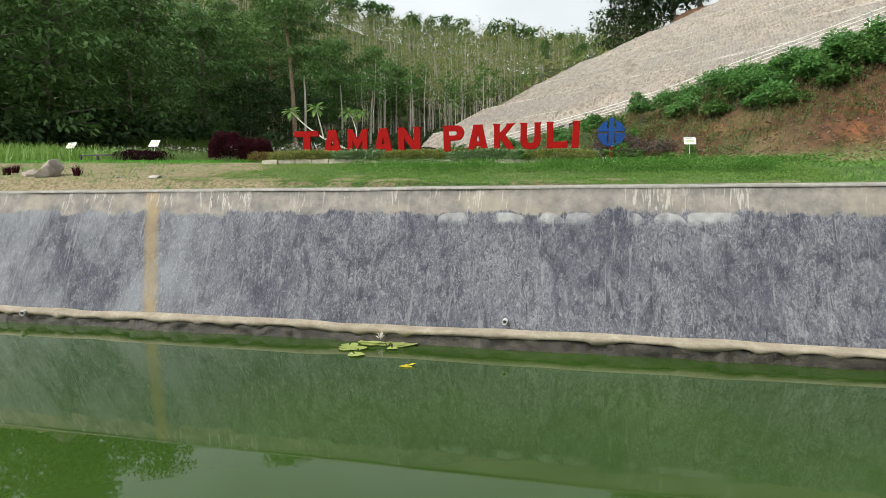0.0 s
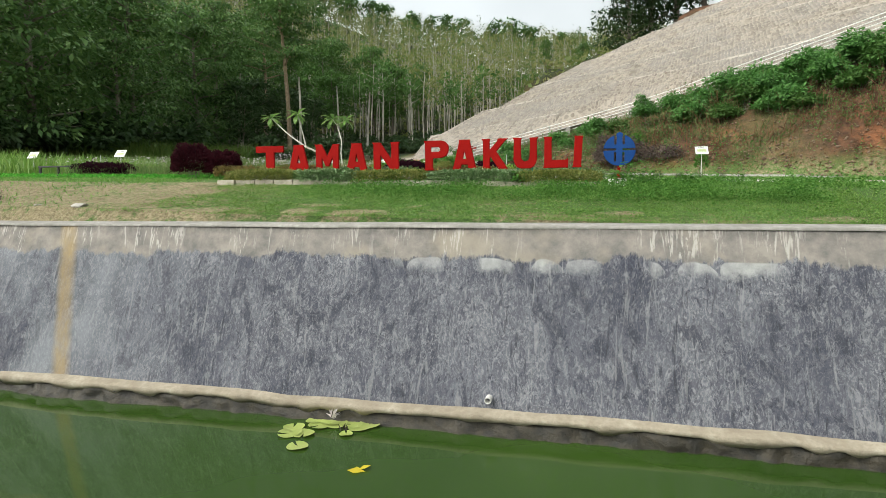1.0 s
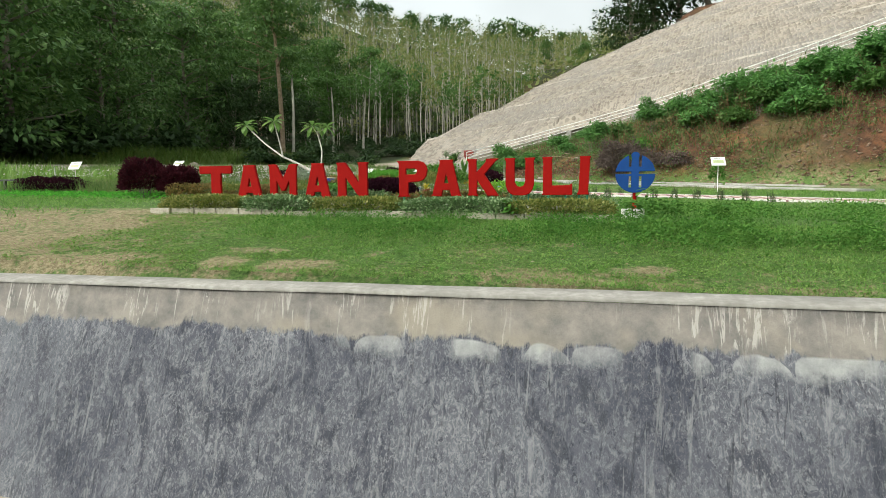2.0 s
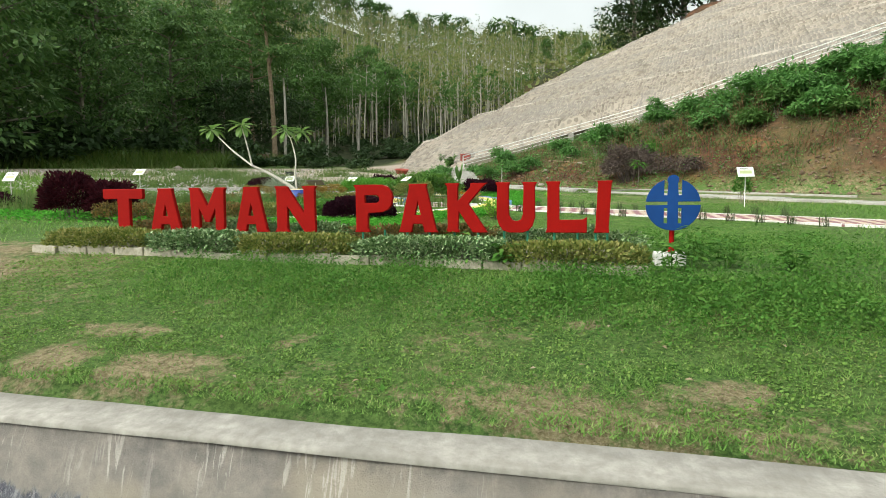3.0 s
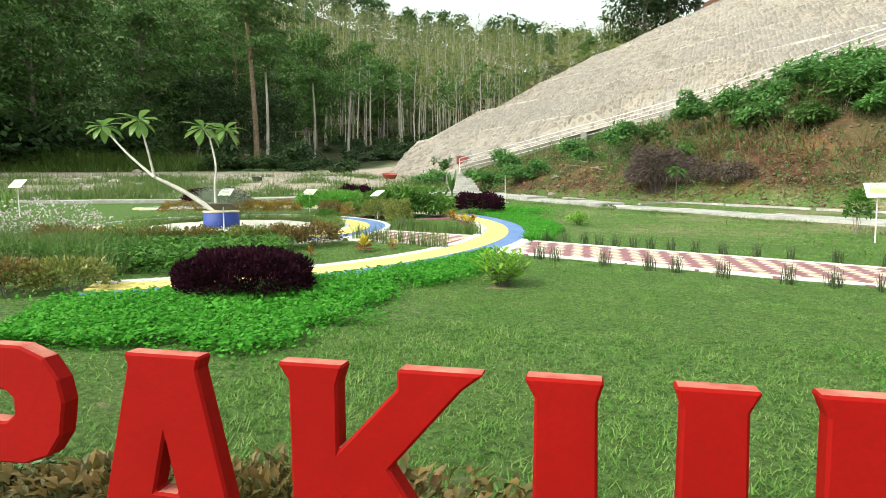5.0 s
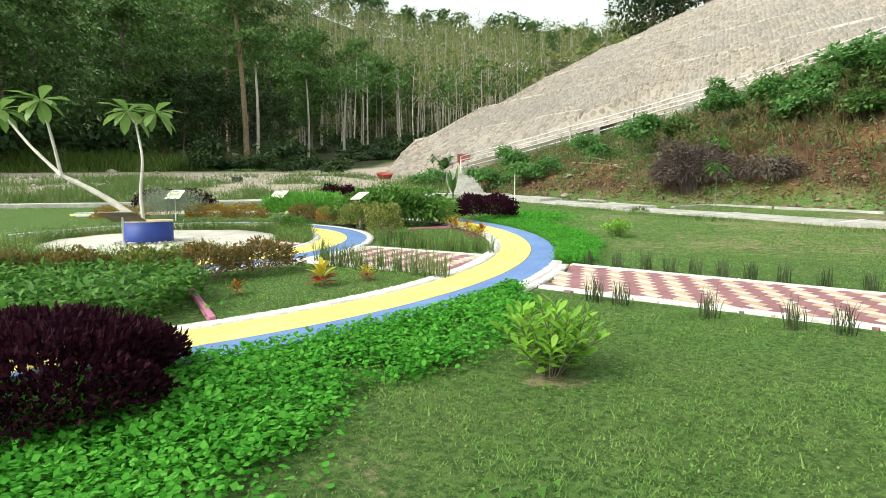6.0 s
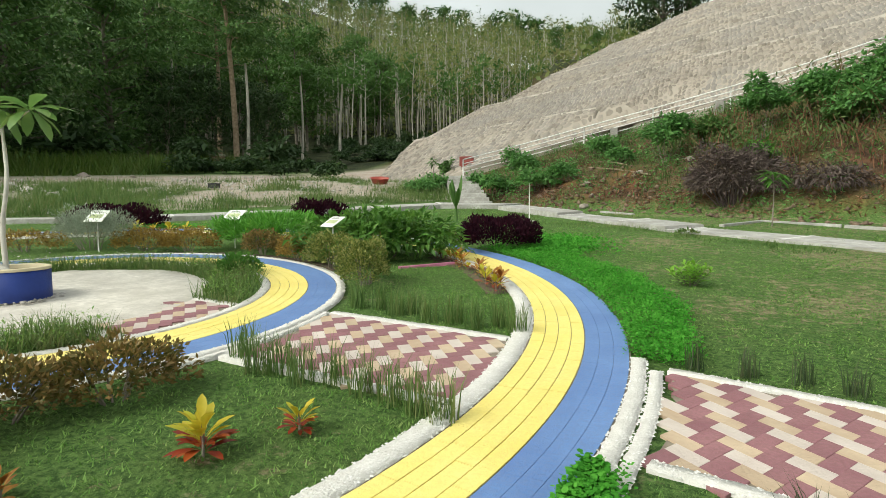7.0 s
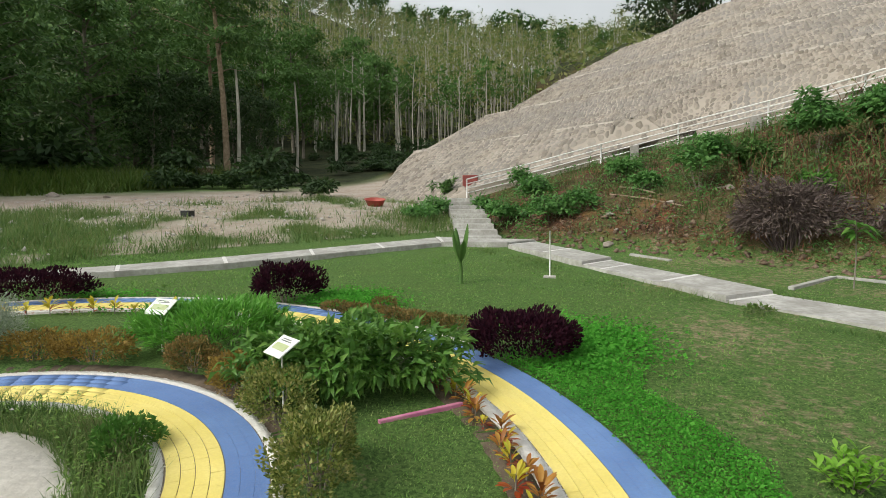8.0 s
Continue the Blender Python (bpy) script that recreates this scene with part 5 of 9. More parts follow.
def name_board():
    rows = [("T", -6.316, -5.726), ("A", -5.643, -5.170), ("M", -5.077, -4.56), ("A", -4.456, -4.0), ("N", -3.92, -3.388), ("P", -2.935, -2.466),
            ("A", -2.408, -1.948), ("K", -1.875, -1.403), ("U", -1.323, -0.881), ("L", -0.792, -0.37), ("I", -0.308, -0.119)]
    y, z0, z1 = 12.055, 2.905, 3.437
    for ch, x0, x1 in rows:
        dz = 0.012 * (x0 + 3) / 3
        ob = thing("sign_letter", (x0, y, z0 + dz), "red painted concrete letter %s on thin green posts in the hedge" % ch, "letter", "letters of the garden name")
        outer, holes = GLYPHS[ch]
        bm = slab_shape(outer, holes, x1 - x0, z1 - z0, 0.052)
        # upward faces take the paler salmon, all others the red
        for fc in bm.faces:
            fc.material_index = 1 if fc.normal.z > 0.8 else 0
        part("body", bm, [M["red_paint"], M["pale_edge"]], ob)
        w = x1 - x0
        for px in ((0.22, 0.78) if ch not in "TI" else (0.42, 0.62) if ch == "T" else (0.15, 0.75)):
            v, f = tube_np([(px * w, 0.03, -(z0 + dz - height(x0 + px * w, y)) - 0.03), (px * w, 0.03, -0.1), (px * w, 0.03, 0.03)], [0.013, 0.013, 0.013], 8)
            part("post", mesh_np("post", v, f, [M["green_paint"]], smooth=True), None, ob)


def emblem():
    x, y = 0.472, 12.2
    g = height(x, y)
    ob = thing("round_emblem", (x, y, g), "blue round slotted emblem on a red post and white block", "emblem")
    R = 0.262
    zc = 3.20 - g
    def arc(a0, a1, n):
        return [(R * math.cos(math.radians(a0 + (a1 - a0) * i / n)), R * math.sin(math.radians(a0 + (a1 - a0) * i / n))) for i in range(n + 1)]
    a = math.degrees(math.asin(0.030 / R))
    b = math.degrees(math.acos(0.085 / R))
    right = arc(-90, -1, 16) + [(0.05, -0.005), (0.05, 0.030)] + arc(a, b, 12) + [(0.085, 0.095), (0.052, 0.095), (0.045, 0.215)]
    head = [(0.055 * math.cos(math.radians(t)), 0.25 + 0.05 * math.sin(math.radians(t))) for t in range(-20, 201, 20)]
    left = [(-px, pz) for px, pz in reversed(right[1:])]
    slots = [[(0.05, -0.19), (0.085, -0.19), (0.085, -0.035), (0.05, -0.035)], [(-0.05, -0.035), (-0.085, -0.035), (-0.085, -0.19), (-0.05, -0.19)]]
    bm = slab_shape(right + head + left, slots, 1, 1, 0.04, 0.003)
    bmesh.ops.translate(bm, verts=bm.verts, vec=(0, -0.02, zc))
    part("disc", bm, M["blue_paint"], ob)
    v, f = tube_np([(0, 0.02, 0.05), (0, 0.02, 0.2), (0, 0.02, zc - 0.2)], [0.035, 0.026, 0.026], 10)
    part("post", mesh_np("post", v, f, [M["red_paint"]], smooth=True), None, ob, "red painted post")
    part("base_block", box(bmesh.new(), -0.17, 0.12, -0.16, 0.14, -0.05, 0.115, 0.012), M["white_paint"], ob, "white painted concrete base")


def hedge_bed():
    rng = np.random.default_rng(8)
    # kerb blocks along the front and a pale strip under the letters
    bed = thing("hedge_bed_kerb", (0, 0, 0), "low kerb of weathered concrete blocks round the hedge bed", "kerb")
    bm = box(bmesh.new(), -0.185, 0.185, -0.05, 0.05, -0.08, 0.085, 0.012)
    block = to_mesh("kerb_block", bm, M["kerb"])
    x = -6.55
    while x < 0.35:
        part("kerb_block", block, None, bed, at=pose(x, 11.46 + rng.normal(0, 0.012), height(x, 11.46) + rng.normal(0, 0.012), rng.normal(0, 1.5), rng.normal(0, 1.2), rng.normal(0, 2)))
        x += 0.385
    x = -6.3
    strip = to_mesh("kerb_slab", box(bmesh.new(), -0.30, 0.30, -0.11, 0.11, -0.08, 0.155, 0.014), M["strip"])
    while x < 0.2:
        part("kerb_slab", strip, None, bed, at=pose(x, 12.07, height(x, 12.07), 0, 0, rng.normal(0, 1)))
        x += 0.605
    spans = [(-6.6, -5.2, "gold"), (-5.2, -4.1, "white"), (-4.1, -2.75, "gold"), (-2.75, -1.2, "white"), (-1.2, 0.10, "gold")]
    for x0, x1, kind in spans:
        w = x1 - x0
        lab = "clipped low hedge of yellow-green leaves" if kind == "gold" else "clipped low hedge of white-edged variegated leaves"
        n = int(w * (4300 if kind == "gold" else 4200))
        ob = shrub("low_hedge", (x0 + x1) / 2, 11.645, w / 2 * 1.06, 0.25, 0.24, n, 0.041 if kind == "gold" else 0.052, L[kind], lab, "hedges under the letters", twigs=24, square=5, lumps=0.12, wid=0.62 if kind == "gold" else 0.5, category="hedge", card=kind == "gold")
    for x0, x1, kind in [(-6.2, -4.9, "rust"), (-4.9, -4.0, "white"), (-4.0, -3.1, "white"), (-3.1, -1.3, "rust"), (-1.3, 0.1, "white")]:
        w = x1 - x0
        lab = "loose low hedge of reddish-green leaves behind the letters" if kind == "rust" else "loose low hedge of variegated leaves behind the letters"
        shrub("low_hedge", (x0 + x1) / 2, 12.42, w / 2 * 1.05, 0.24, 0.28, int(w * 2800), 0.052, L[kind], lab, "hedges behind the letters", twigs=16, square=4, lumps=0.25, category="hedge")


name_board()
emblem()
hedge_bed()


# ---- round garden: paths ----
OC, IC = (-9.375, 21.405), (-8.32, 21.64)


def lie(a, px, py):
    """A turn by a about the garden's own upright at a place, so that a piece lies flat on its slope."""
    z = garden(np.array([px - 0.08, px + 0.08, px, px]), np.array([py, py, py - 0.08, py + 0.08]))
    gx, gy = float(z[1] - z[0]) / 0.16, float(z[3] - z[2]) / 0.16
    n = Vector((-gx, -gy, 1)).normalized()
    x = Vector((math.cos(a), math.sin(a), gx * math.cos(a) + gy * math.sin(a))).normalized()
    y = n.cross(x)
    return Matrix((x, y, n)).transposed().to_4x4()


def on_garden(x, y, lift=0.0):
    return (x, y, float(garden(np.array(x), np.array(y))) + lift)


def arc_brick(r0, r1, da, h=0.06, gap=0.0022, k=0.975, ky=0.9995, fall=0.002):
    """A paving brick cut to the curve, its upper edges worn round; local x points outwards."""
    bm = bmesh.new()
    rm = (r0 + r1) / 2
    a = da / 2 - gap * 0.45 / rm / 2
    top, low, bot = [], [], []
    for s, r in ((-1, r0 + gap / 2), (0, r0 + gap / 2), (1, r0 + gap / 2), (1, r1 - gap / 2), (0, r1 - gap / 2), (-1, r1 - gap / 2)):
        x, y = r * math.cos(s * a) - rm, r * math.sin(s * a)
        top.append(bm.verts.new((x * k, y * ky, 0)))
        low.append(bm.verts.new((x, y, -fall)))
        bot.append(bm.verts.new((x, y, -h)))
    bm.faces.new(top)
    for i in range(6):
        j = (i + 1) % 6
        bm.faces.new((low[i], low[j], top[j], top[i]))
        bm.faces.new((bot[i], bot[j], low[j], low[i]))
    return bm


def ring_sector(name, c, r0, r1, a0, a1, lift, thick, mat, rough=0.0, n=None):
    """A ring strip following the ground, with sides."""
    n = n or max(8, int((a1 - a0) / 1.2))
    rng = np.random.default_rng(int(r0 * 100))
    V = []
    for i in range(n + 1):
        a = math.radians(a0 + (a1 - a0) * i / n)
        for r, dz in ((r0, -thick), (r0 + 0.006, 0.0), (r1 - 0.006, 0.0), (r1, -thick)):
            q = r + (rng.normal(0, rough) if dz == 0 else 0)
            x, y = c[0] + q * math.cos(a), c[1] + q * math.sin(a)
            V.append(on_garden(x, y, lift + dz + (rng.normal(0, rough * 0.7) if dz == 0 else 0)))
    i, j = np.meshgrid(np.arange(n), np.arange(3), indexing="ij")
    k = (i * 4 + j).ravel()
    return mesh_np(name, np.array(V), np.stack([k, k + 1, k + 5, k + 4], -1), [mat])


def pebbles_np(rng, x, y, lift):
    """Small worn pebbles bedded in a border."""
    n = len(x)
    s = rng.uniform(0.0050, 0.0095, n)
    a = rng.uniform(0, 6.28, n)
    z = garden(x, y) + lift
    ring = np.stack([np.stack([np.cos(a + k * 1.571) * s * 1.25, np.sin(a + k * 1.571) * s * 0.9, 0 * s - 0.004], -1) for k in range(4)], 1)
    V = np.stack([x, y, z], -1)[:, None] + np.concatenate([ring, np.stack([0 * s, 0 * s, s * 0.42], -1)[:, None]], 1)
    o = (np.arange(n) * 5)[:, None]
    return V.reshape(-1, 3), [np.vstack([o + [k, (k + 1) % 4, 4] for k in range(4)])]


def ring_path(name, c, rows, a0, a1, near, label, border):
    """A curved path: bedding, rows of painted bricks laid as stretchers, pebble borders."""
    rng = np.random.default_rng(int(rows[0][0] * 10))
    ob = thing(name, (0, 0, 0), label, "path", kind="structure")
    r_in, r_out = rows[0][0], rows[-1][1]
    part("bedding", ring_sector("bedding", c, r_in - 0.02, r_out + 0.02, a0, a1, 0.022, 0.08, M["joint"]), None, ob)
    rest = {}
    for k, (r0, r1, mat) in enumerate(rows):
        rm = (r0 + r1) / 2
        n = int(round(math.radians(a1 - a0) * rm / 0.212))
        da = math.radians(a1 - a0) / n
        data = to_mesh(mat, arc_brick(r0, r1, da, gap=0.0045 if mat == YB else 0.0015, k=0.978 if mat == YB else 0.992, fall=0.003 if mat == YB else 0.0012), M[mat])
        for i in range(n):
            a = math.radians(a0) + (i + 0.5 + 0.5 * (k % 2)) * da
            x, y = c[0] + rm * math.cos(a), c[1] + rm * math.sin(a)
            p = Vector(on_garden(x, y, 0.030 + rng.normal(0, 0.0006 if mat == YB else 0.0002)))
            m = Matrix.Translation(p) @ lie(a, x, y) @ pose(0, 0, 0, rng.normal(0, 0.05), rng.normal(0, 0.18 if mat == YB else 0.06), rng.normal(0, 0.08))
            if near[0] <= math.degrees(a) <= near[1]:
                part(mat, data, None, ob, at=m)
            else:
                co = np.array([m @ v.co for v in data.vertices])
                fs = [np.array([list(q.vertices) for q in data.polygons if len(q.vertices) == 4]), np.array([list(q.vertices) for q in data.polygons if len(q.vertices) == 6])]
                rest.setdefault(mat, []).append((co, fs))
    for mat, pcs in rest.items():
        v, f = join_np(pcs)
        tagged(part("far_" + mat, mesh_np("far_" + mat, v, f, [M[mat]]), None, ob), kind="stuff")
    for r0, r1, b0, b1, lift in border:
        part("border", ring_sector("border", c, r0, r1, b0, b1, lift, 0.12, M["pebble_bed"], 0.003, n=int((b1 - b0) * 3.2)), None, ob, "white pebble-dashed border")
        m = int(math.radians(b1 - b0) * (r0 + r1) / 2 * (r1 - r0) * (3000 if c is OC else 1700))
        pa, pr = np.radians(rng.uniform(b0, b1, m)), rng.uniform(r0 - 0.006, r1 + 0.006, m)
        v, f = pebbles_np(rng, c[0] + pr * np.cos(pa), c[1] + pr * np.sin(pa), lift)
        tagged(part("pebbles", mesh_np("pebbles", v, f, [M["pebble"]], smooth=True), None, ob, "small white pebbles set in the border"), kind="stuff")
    return ob


def paving_piece(mat, p, q):
    """A paving brick with worn upper edges: p and q are its long and its short half-axes."""
    bm = bmesh.new()
    out = [(-p[0] - q[0], -p[1] - q[1]), (p[0] - q[0], p[1] - q[1]), (p[0] + q[0], p[1] + q[1]), (-p[0] + q[0], -p[1] + q[1])]
    if (out[1][0] - out[0][0]) * (out[2][1] - out[1][1]) < (out[1][1] - out[0][1]) * (out[2][0] - out[1][0]):
        out.reverse()
    top = [bm.verts.new((x * 0.982, y * 0.982, 0)) for x, y in out]
    low = [bm.verts.new((x * 0.995, y * 0.995, -0.003)) for x, y in out]
    bot = [bm.verts.new((x * 0.995, y * 0.995, -0.06)) for x, y in out]
    bm.faces.new(top)
    for i in range(4):
        j = (i + 1) % 4
        bm.faces.new((low[i], low[j], top[j], top[i]))
        bm.faces.new((bot[i], bot[j], low[j], low[i]))
    return to_mesh(mat, bm, M[mat])


def straight_paving(name, p0, ang, length, width, label, skip=None, shift=0.02, phase=(0.0, 0.0), pitch=0.1425, wd=0.145, off=0.0, flip=0):
    """A path of bricks in herringbone: chains that alternate white and tan between chains of maroon, with white borders."""
    rng = np.random.default_rng(int(length * 100))
    ob = thing(name, (0, 0, 0), label, "path", kind="structure")
    ca, sa = math.cos(math.radians(ang)), math.sin(math.radians(ang))

    def at(s, t):
        return p0[0] + s * ca + t * sa, p0[1] + s * sa - t * ca

    def reach(t):
        good = [s for s in np.linspace(0, length, 160) if not (skip and skip(*at(s, t)))]
        return (good[0], good[-1]) if good else None
    # steps along a chain and from chain to chain, and the bricks' two directions
    turn = math.hypot(shift, wd)
    go, over = (shift, wd), (2 * pitch * wd * wd / turn ** 2, -2 * pitch * wd * shift / turn ** 2)
    e1, e2 = ((over[0] / 2 + go[0]) / 2, -(over[1] / 2 + go[1]) / 2), ((over[0] / 2 - go[0]) / 2, -(over[1] / 2 - go[1]) / 2)
    half = lambda e: (e[0] / 2, e[1] / 2)
    base = {"red_brick": paving_piece("red_brick", e2, half(e1)), "white_brick": paving_piece("white_brick", e1, half(e2)), "tan_brick": paving_piece("tan_brick", e1, half(e2))}
    s1 = phase[0] + (off + wd / 2 - phase[1]) / wd * shift + pitch
    ends = [(t, reach(t)) for t in np.linspace(0, width, 14)]
    ends = [(t, r) for t, r in ends if r]
    rim = [at(r[0], t) for t, r in ends] + [at(r[1], t) for t, r in reversed(ends)]
    m = len(ends)
    V = np.array([on_garden(x, y, 0.018) for x, y in rim])
    F = np.array([[k, k + 1, 2 * m - 2 - k, 2 * m - 1 - k] for k in range(m - 1)])
    part("bedding", mesh_np("bedding", V, F, [M["joint"]]), None, ob)
    for j, c, red in [(j, c, red) for j in range(-40, 50) for c in range(-40, 40) for red in (0, 1)]:
        s = s1 + (j + red / 2) * go[0] + (c + red / 2) * over[0]
        t = off + wd / 2 + (j + red / 2) * go[1] + (c + red / 2) * over[1]
        x, y = at(s, t)
        if s < 0.02 or s > length - 0.02 or t < -0.03 or t > width + 0.03 or (skip and skip(x, y)):
            continue
        mat = "red_brick" if red else ("white_brick" if (j + flip) % 2 == 0 else "tan_brick")
        part(mat, base[mat], None, ob, at=Matrix.Translation(on_garden(x, y, 0.028 + rng.normal(0, 0.0010))) @ lie(math.radians(ang), x, y) @ pose(0, 0, 0, rng.normal(0, 0.25), rng.normal(0, 0.25), rng.normal(0, 0.5)))
    for t0 in (-0.10, width):
        r = reach(t0 + 0.05)
        n = int((r[1] - r[0]) / 0.05)
        V = []
        for i in range(n + 1):
            for t, dz in ((t0, -0.1), (t0 + 0.005, 0.034), (t0 + 0.095, 0.034), (t0 + 0.10, -0.1)):
                s = r[0] + (r[1] - r[0]) * i / n
                x, y = at(s, t + rng.normal(0, 0.003))
                V.append(on_garden(x, y, dz + rng.normal(0, 0.002)))
        i, j = np.meshgrid(np.arange(n), np.arange(3), indexing="ij")
        k = (i * 4 + j).ravel()
        part("border", mesh_np("border", np.array(V), np.stack([k, k + 1, k + 5, k + 4], -1), [M["pebble_bed"]]), None, ob, "white pebble-dashed border")
        m = int((r[1] - r[0]) * 0.10 * 3300)
        px, py = at(rng.uniform(r[0], r[1], m), rng.uniform(t0 - 0.005, t0 + 0.105, m))
        v, f = pebbles_np(rng, px, py, 0.034)
        tagged(part("pebbles", mesh_np("pebbles", v, f, [M["pebble"]], smooth=True), None, ob, "small white pebbles set in the border"), kind="stuff")
    return ob


def dist(c, x, y):
    return np.hypot(np.asarray(x) - c[0], np.asarray(y) - c[1])


YB, BB = "yellow_brick", "blue_brick"
ring_path("garden_path", OC, [(6.318 + 0.107 * i, 6.318 + 0.107 * (i + 1), YB) for i in range(4)] + [(6.752 + 0.107 * i, 6.752 + 0.107 * (i + 1), BB) for i in range(3)], -60, 138, (-44, 50),
          "curved path of yellow and blue painted bricks with white borders", [(6.158, 6.310, -60, 138, 0.034), (7.080, 7.190, -23, -3, 0.034), (7.203, 7.290, -21, -5, 0.034), (7.085, 7.165, 49, 138, 0.036)])
ring_path("inner_path", IC, [(2.40 + 0.106 * i, 2.40 + 0.106 * (i + 1), YB) for i in range(4)] + [(2.83 + 0.106 * i, 2.83 + 0.106 * (i + 1), BB) for i in range(3)], -170, 178, (-75, 88),
          "circular path of yellow and blue painted bricks round the sand", [(2.29, 2.39, -170, 178, 0.034), (3.155, 3.25, -170, 178, 0.036), (3.265, 3.33, -32, 2, 0.034)])
straight_paving("radial_path", (-5.30, 21.80), -14.8, 2.35, 1.30, "checkered path of maroon, white and tan paving bricks",
                skip=lambda x, y: dist(OC, x, y) > 6.155 or dist(IC, x, y) < 3.34, shift=0.004, phase=(1.417, 0.876), pitch=0.1390, wd=0.150, off=0.052, flip=1)
straight_paving("side_path", (-2.20, 20.80), -20.5, 9.6, 1.28, "checkered garden path of maroon and cream paving bricks", skip=lambda x, y: dist(OC, x, y) < 7.32, shift=0.054, phase=(0.704, 0.57))
straight_paving("inner_link", (-6.72, 21.95), -14.8, 0.85, 1.15, "small checkered paving between sand and ring", skip=lambda x, y: dist(IC, x, y) > 2.27, shift=0.021)


def sand_circle():
    n, V = 72, [on_garden(*IC, 0.03)]
    rng = np.random.default_rng(5)
    for k, r in enumerate((0.6, 1.2, 1.72, 1.80)):
        for i in range(n):
            a = 2 * math.pi * i / n
            q = r + (0.14 * (vnoise(np.array(math.cos(a) * 3), np.array(math.sin(a) * 3), 0.8, 3) - 0.5) if k > 1 else 0)
            V.append(on_garden(IC[0] + q * math.cos(a), IC[1] + q * math.sin(a), 0.03 - (0.05 if k == 3 else 0) + rng.normal(0, 0.004)))
    q = np.arange(n)
    F3 = np.stack([np.zeros(n, int), 1 + q, 1 + (q + 1) % n], -1)
    F4 = np.vstack([np.stack([1 + k * n + q, 1 + (k + 1) * n + q, 1 + (k + 1) * n + (q + 1) % n, 1 + k * n + (q + 1) % n], -1) for k in range(3)])
    single("sand_bed", mesh_np("sand_bed", np.array(V, float), [F3, F4], [M["sand"]]), "round bed of trodden white sand", "sand", kind="structure")


sand_circle()


# ---- concrete walkways and steps ----
def slab_run(name, near, far, lift, label, step_at=()):
    """A walkway of cast slabs between two edge lines, each slab an object with a pale joint strip."""
    ob = thing(name, (0, 0, 0), label, "walkway", kind="structure")
    for k, ((a, b), (c, d)) in enumerate(zip(zip(near[:-1], near[1:]), zip(far[:-1], far[1:]))):
        e = lift[k]
        quad = [a, b, d, c]
        zs = [float(garden(np.array(x), np.array(y))) for x, y in quad]
        if e[1]:
            zs = [sum(zs) / 4 + 0.0 * z for z in zs] if e[1] == 2 else zs
        bm = bmesh.new()
        lo = [bm.verts.new((x, y, z - 0.25)) for (x, y), z in zip(quad, zs)]
        hi = [bm.verts.new((x, y, z + e[0])) for (x, y), z in zip(quad, zs)]
        bm.faces.new(hi)
        for i in range(4):
            j = (i + 1) % 4
            bm.faces.new((lo[i], lo[j], hi[j], hi[i]))
        bmesh.ops.recalc_face_normals(bm, faces=bm.faces)
        bmesh.ops.bevel(bm, geom=[ed for ed in bm.edges if all(v in hi for v in ed.verts)], offset=0.015, segments=2, affect="EDGES")
        sl = part("slab", bm, M["concrete"], ob)
        # pale strip across the joint
        A, B, Cc, D = (Vector((*q, z + e[0] + 0.004)) for q, z in zip(quad, zs))
        w = 0.09 / max(0.2, (B - A).length)
        V = np.array([A, A + (B - A) * w, D + (Cc - D) * w, D], float)
        part("joint_strip", mesh_np("joint_strip", V, np.array([[0, 1, 2, 3]]), [M["joint_paint"]]), None, sl)
    return ob


slab_run("walkway_back", [(-24, 24.6), (-20.6, 26.2), (-17.6, 27.7), (-15.19, 28.98), (-13.3, 30.0), (-11.6, 31.5), (-10.2, 33.2), (-8.9, 34.9), (-7.6, 36.5), (-5.65, 36.75)],
         [(-24.6, 25.4), (-21.0, 26.8), (-18.0, 28.3), (-15.58, 29.29), (-13.9, 30.7), (-12.3, 32.4), (-10.8, 34.2), (-9.5, 35.9), (-8.1, 37.7), (-4.9, 37.7)],
         [(0.13, 0)] * 8 + [(0.15, 0)], "raised walkway of grey cast concrete slabs with pale joints")
slab_run("walkway_side", [(-5.6, 36.55), (-4.5, 35.1), (-3.45, 33.65), (-3.05, 33.15), (-1.9, 31.7), (-0.96, 30.45), (0.9, 29.0), (2.9, 27.0), (5.0, 25.4), (7.6, 23.6)],
         [(-4.85, 37.4), (-3.8, 36.0), (-2.75, 34.55), (-2.35, 34.0), (-1.1, 32.6), (-0.02, 31.2), (1.75, 29.85), (3.7, 27.9), (5.8, 26.2), (8.4, 24.4)],
         [(0.12, 0), (0.14, 0), (0.07, 0), (0.07, 0), (0.12, 0), (0.045, 0), (0.055, 0), (0.08, 0), (0.055, 0)], "stepped walkway of grey concrete slabs beside the lawn")


def stairs():
    ob = thing("garden_steps", (0, 0, 0), "flight of grey concrete steps climbing between weeds", "steps", kind="structure")
    for i in range(9):
        s = i / 8
        x, y = -6.75 - 2.1 * s, 38.1 + 7.2 * s
        z = 4.28 + 1.25 * s
        bm = box(bmesh.new(), -0.68, 0.68, -0.5, 0.5, -0.5, 0.0, 0.012)
        part("step", bm, M["concrete"], ob, at=pose(x, y, z, 0, 0, 14))


stairs()


# ---- lawn ----


def in_radial(x, y, p0, ang, length, width, m=0.12):
    ca, sa = math.cos(math.radians(ang)), math.sin(math.radians(ang))
    dx, dy = x - p0[0], y - p0[1]
    s, t = dx * ca + dy * sa, dx * sa - dy * ca
    return (s > -m) & (s < length + m) & (t > -m) & (t < width + m)


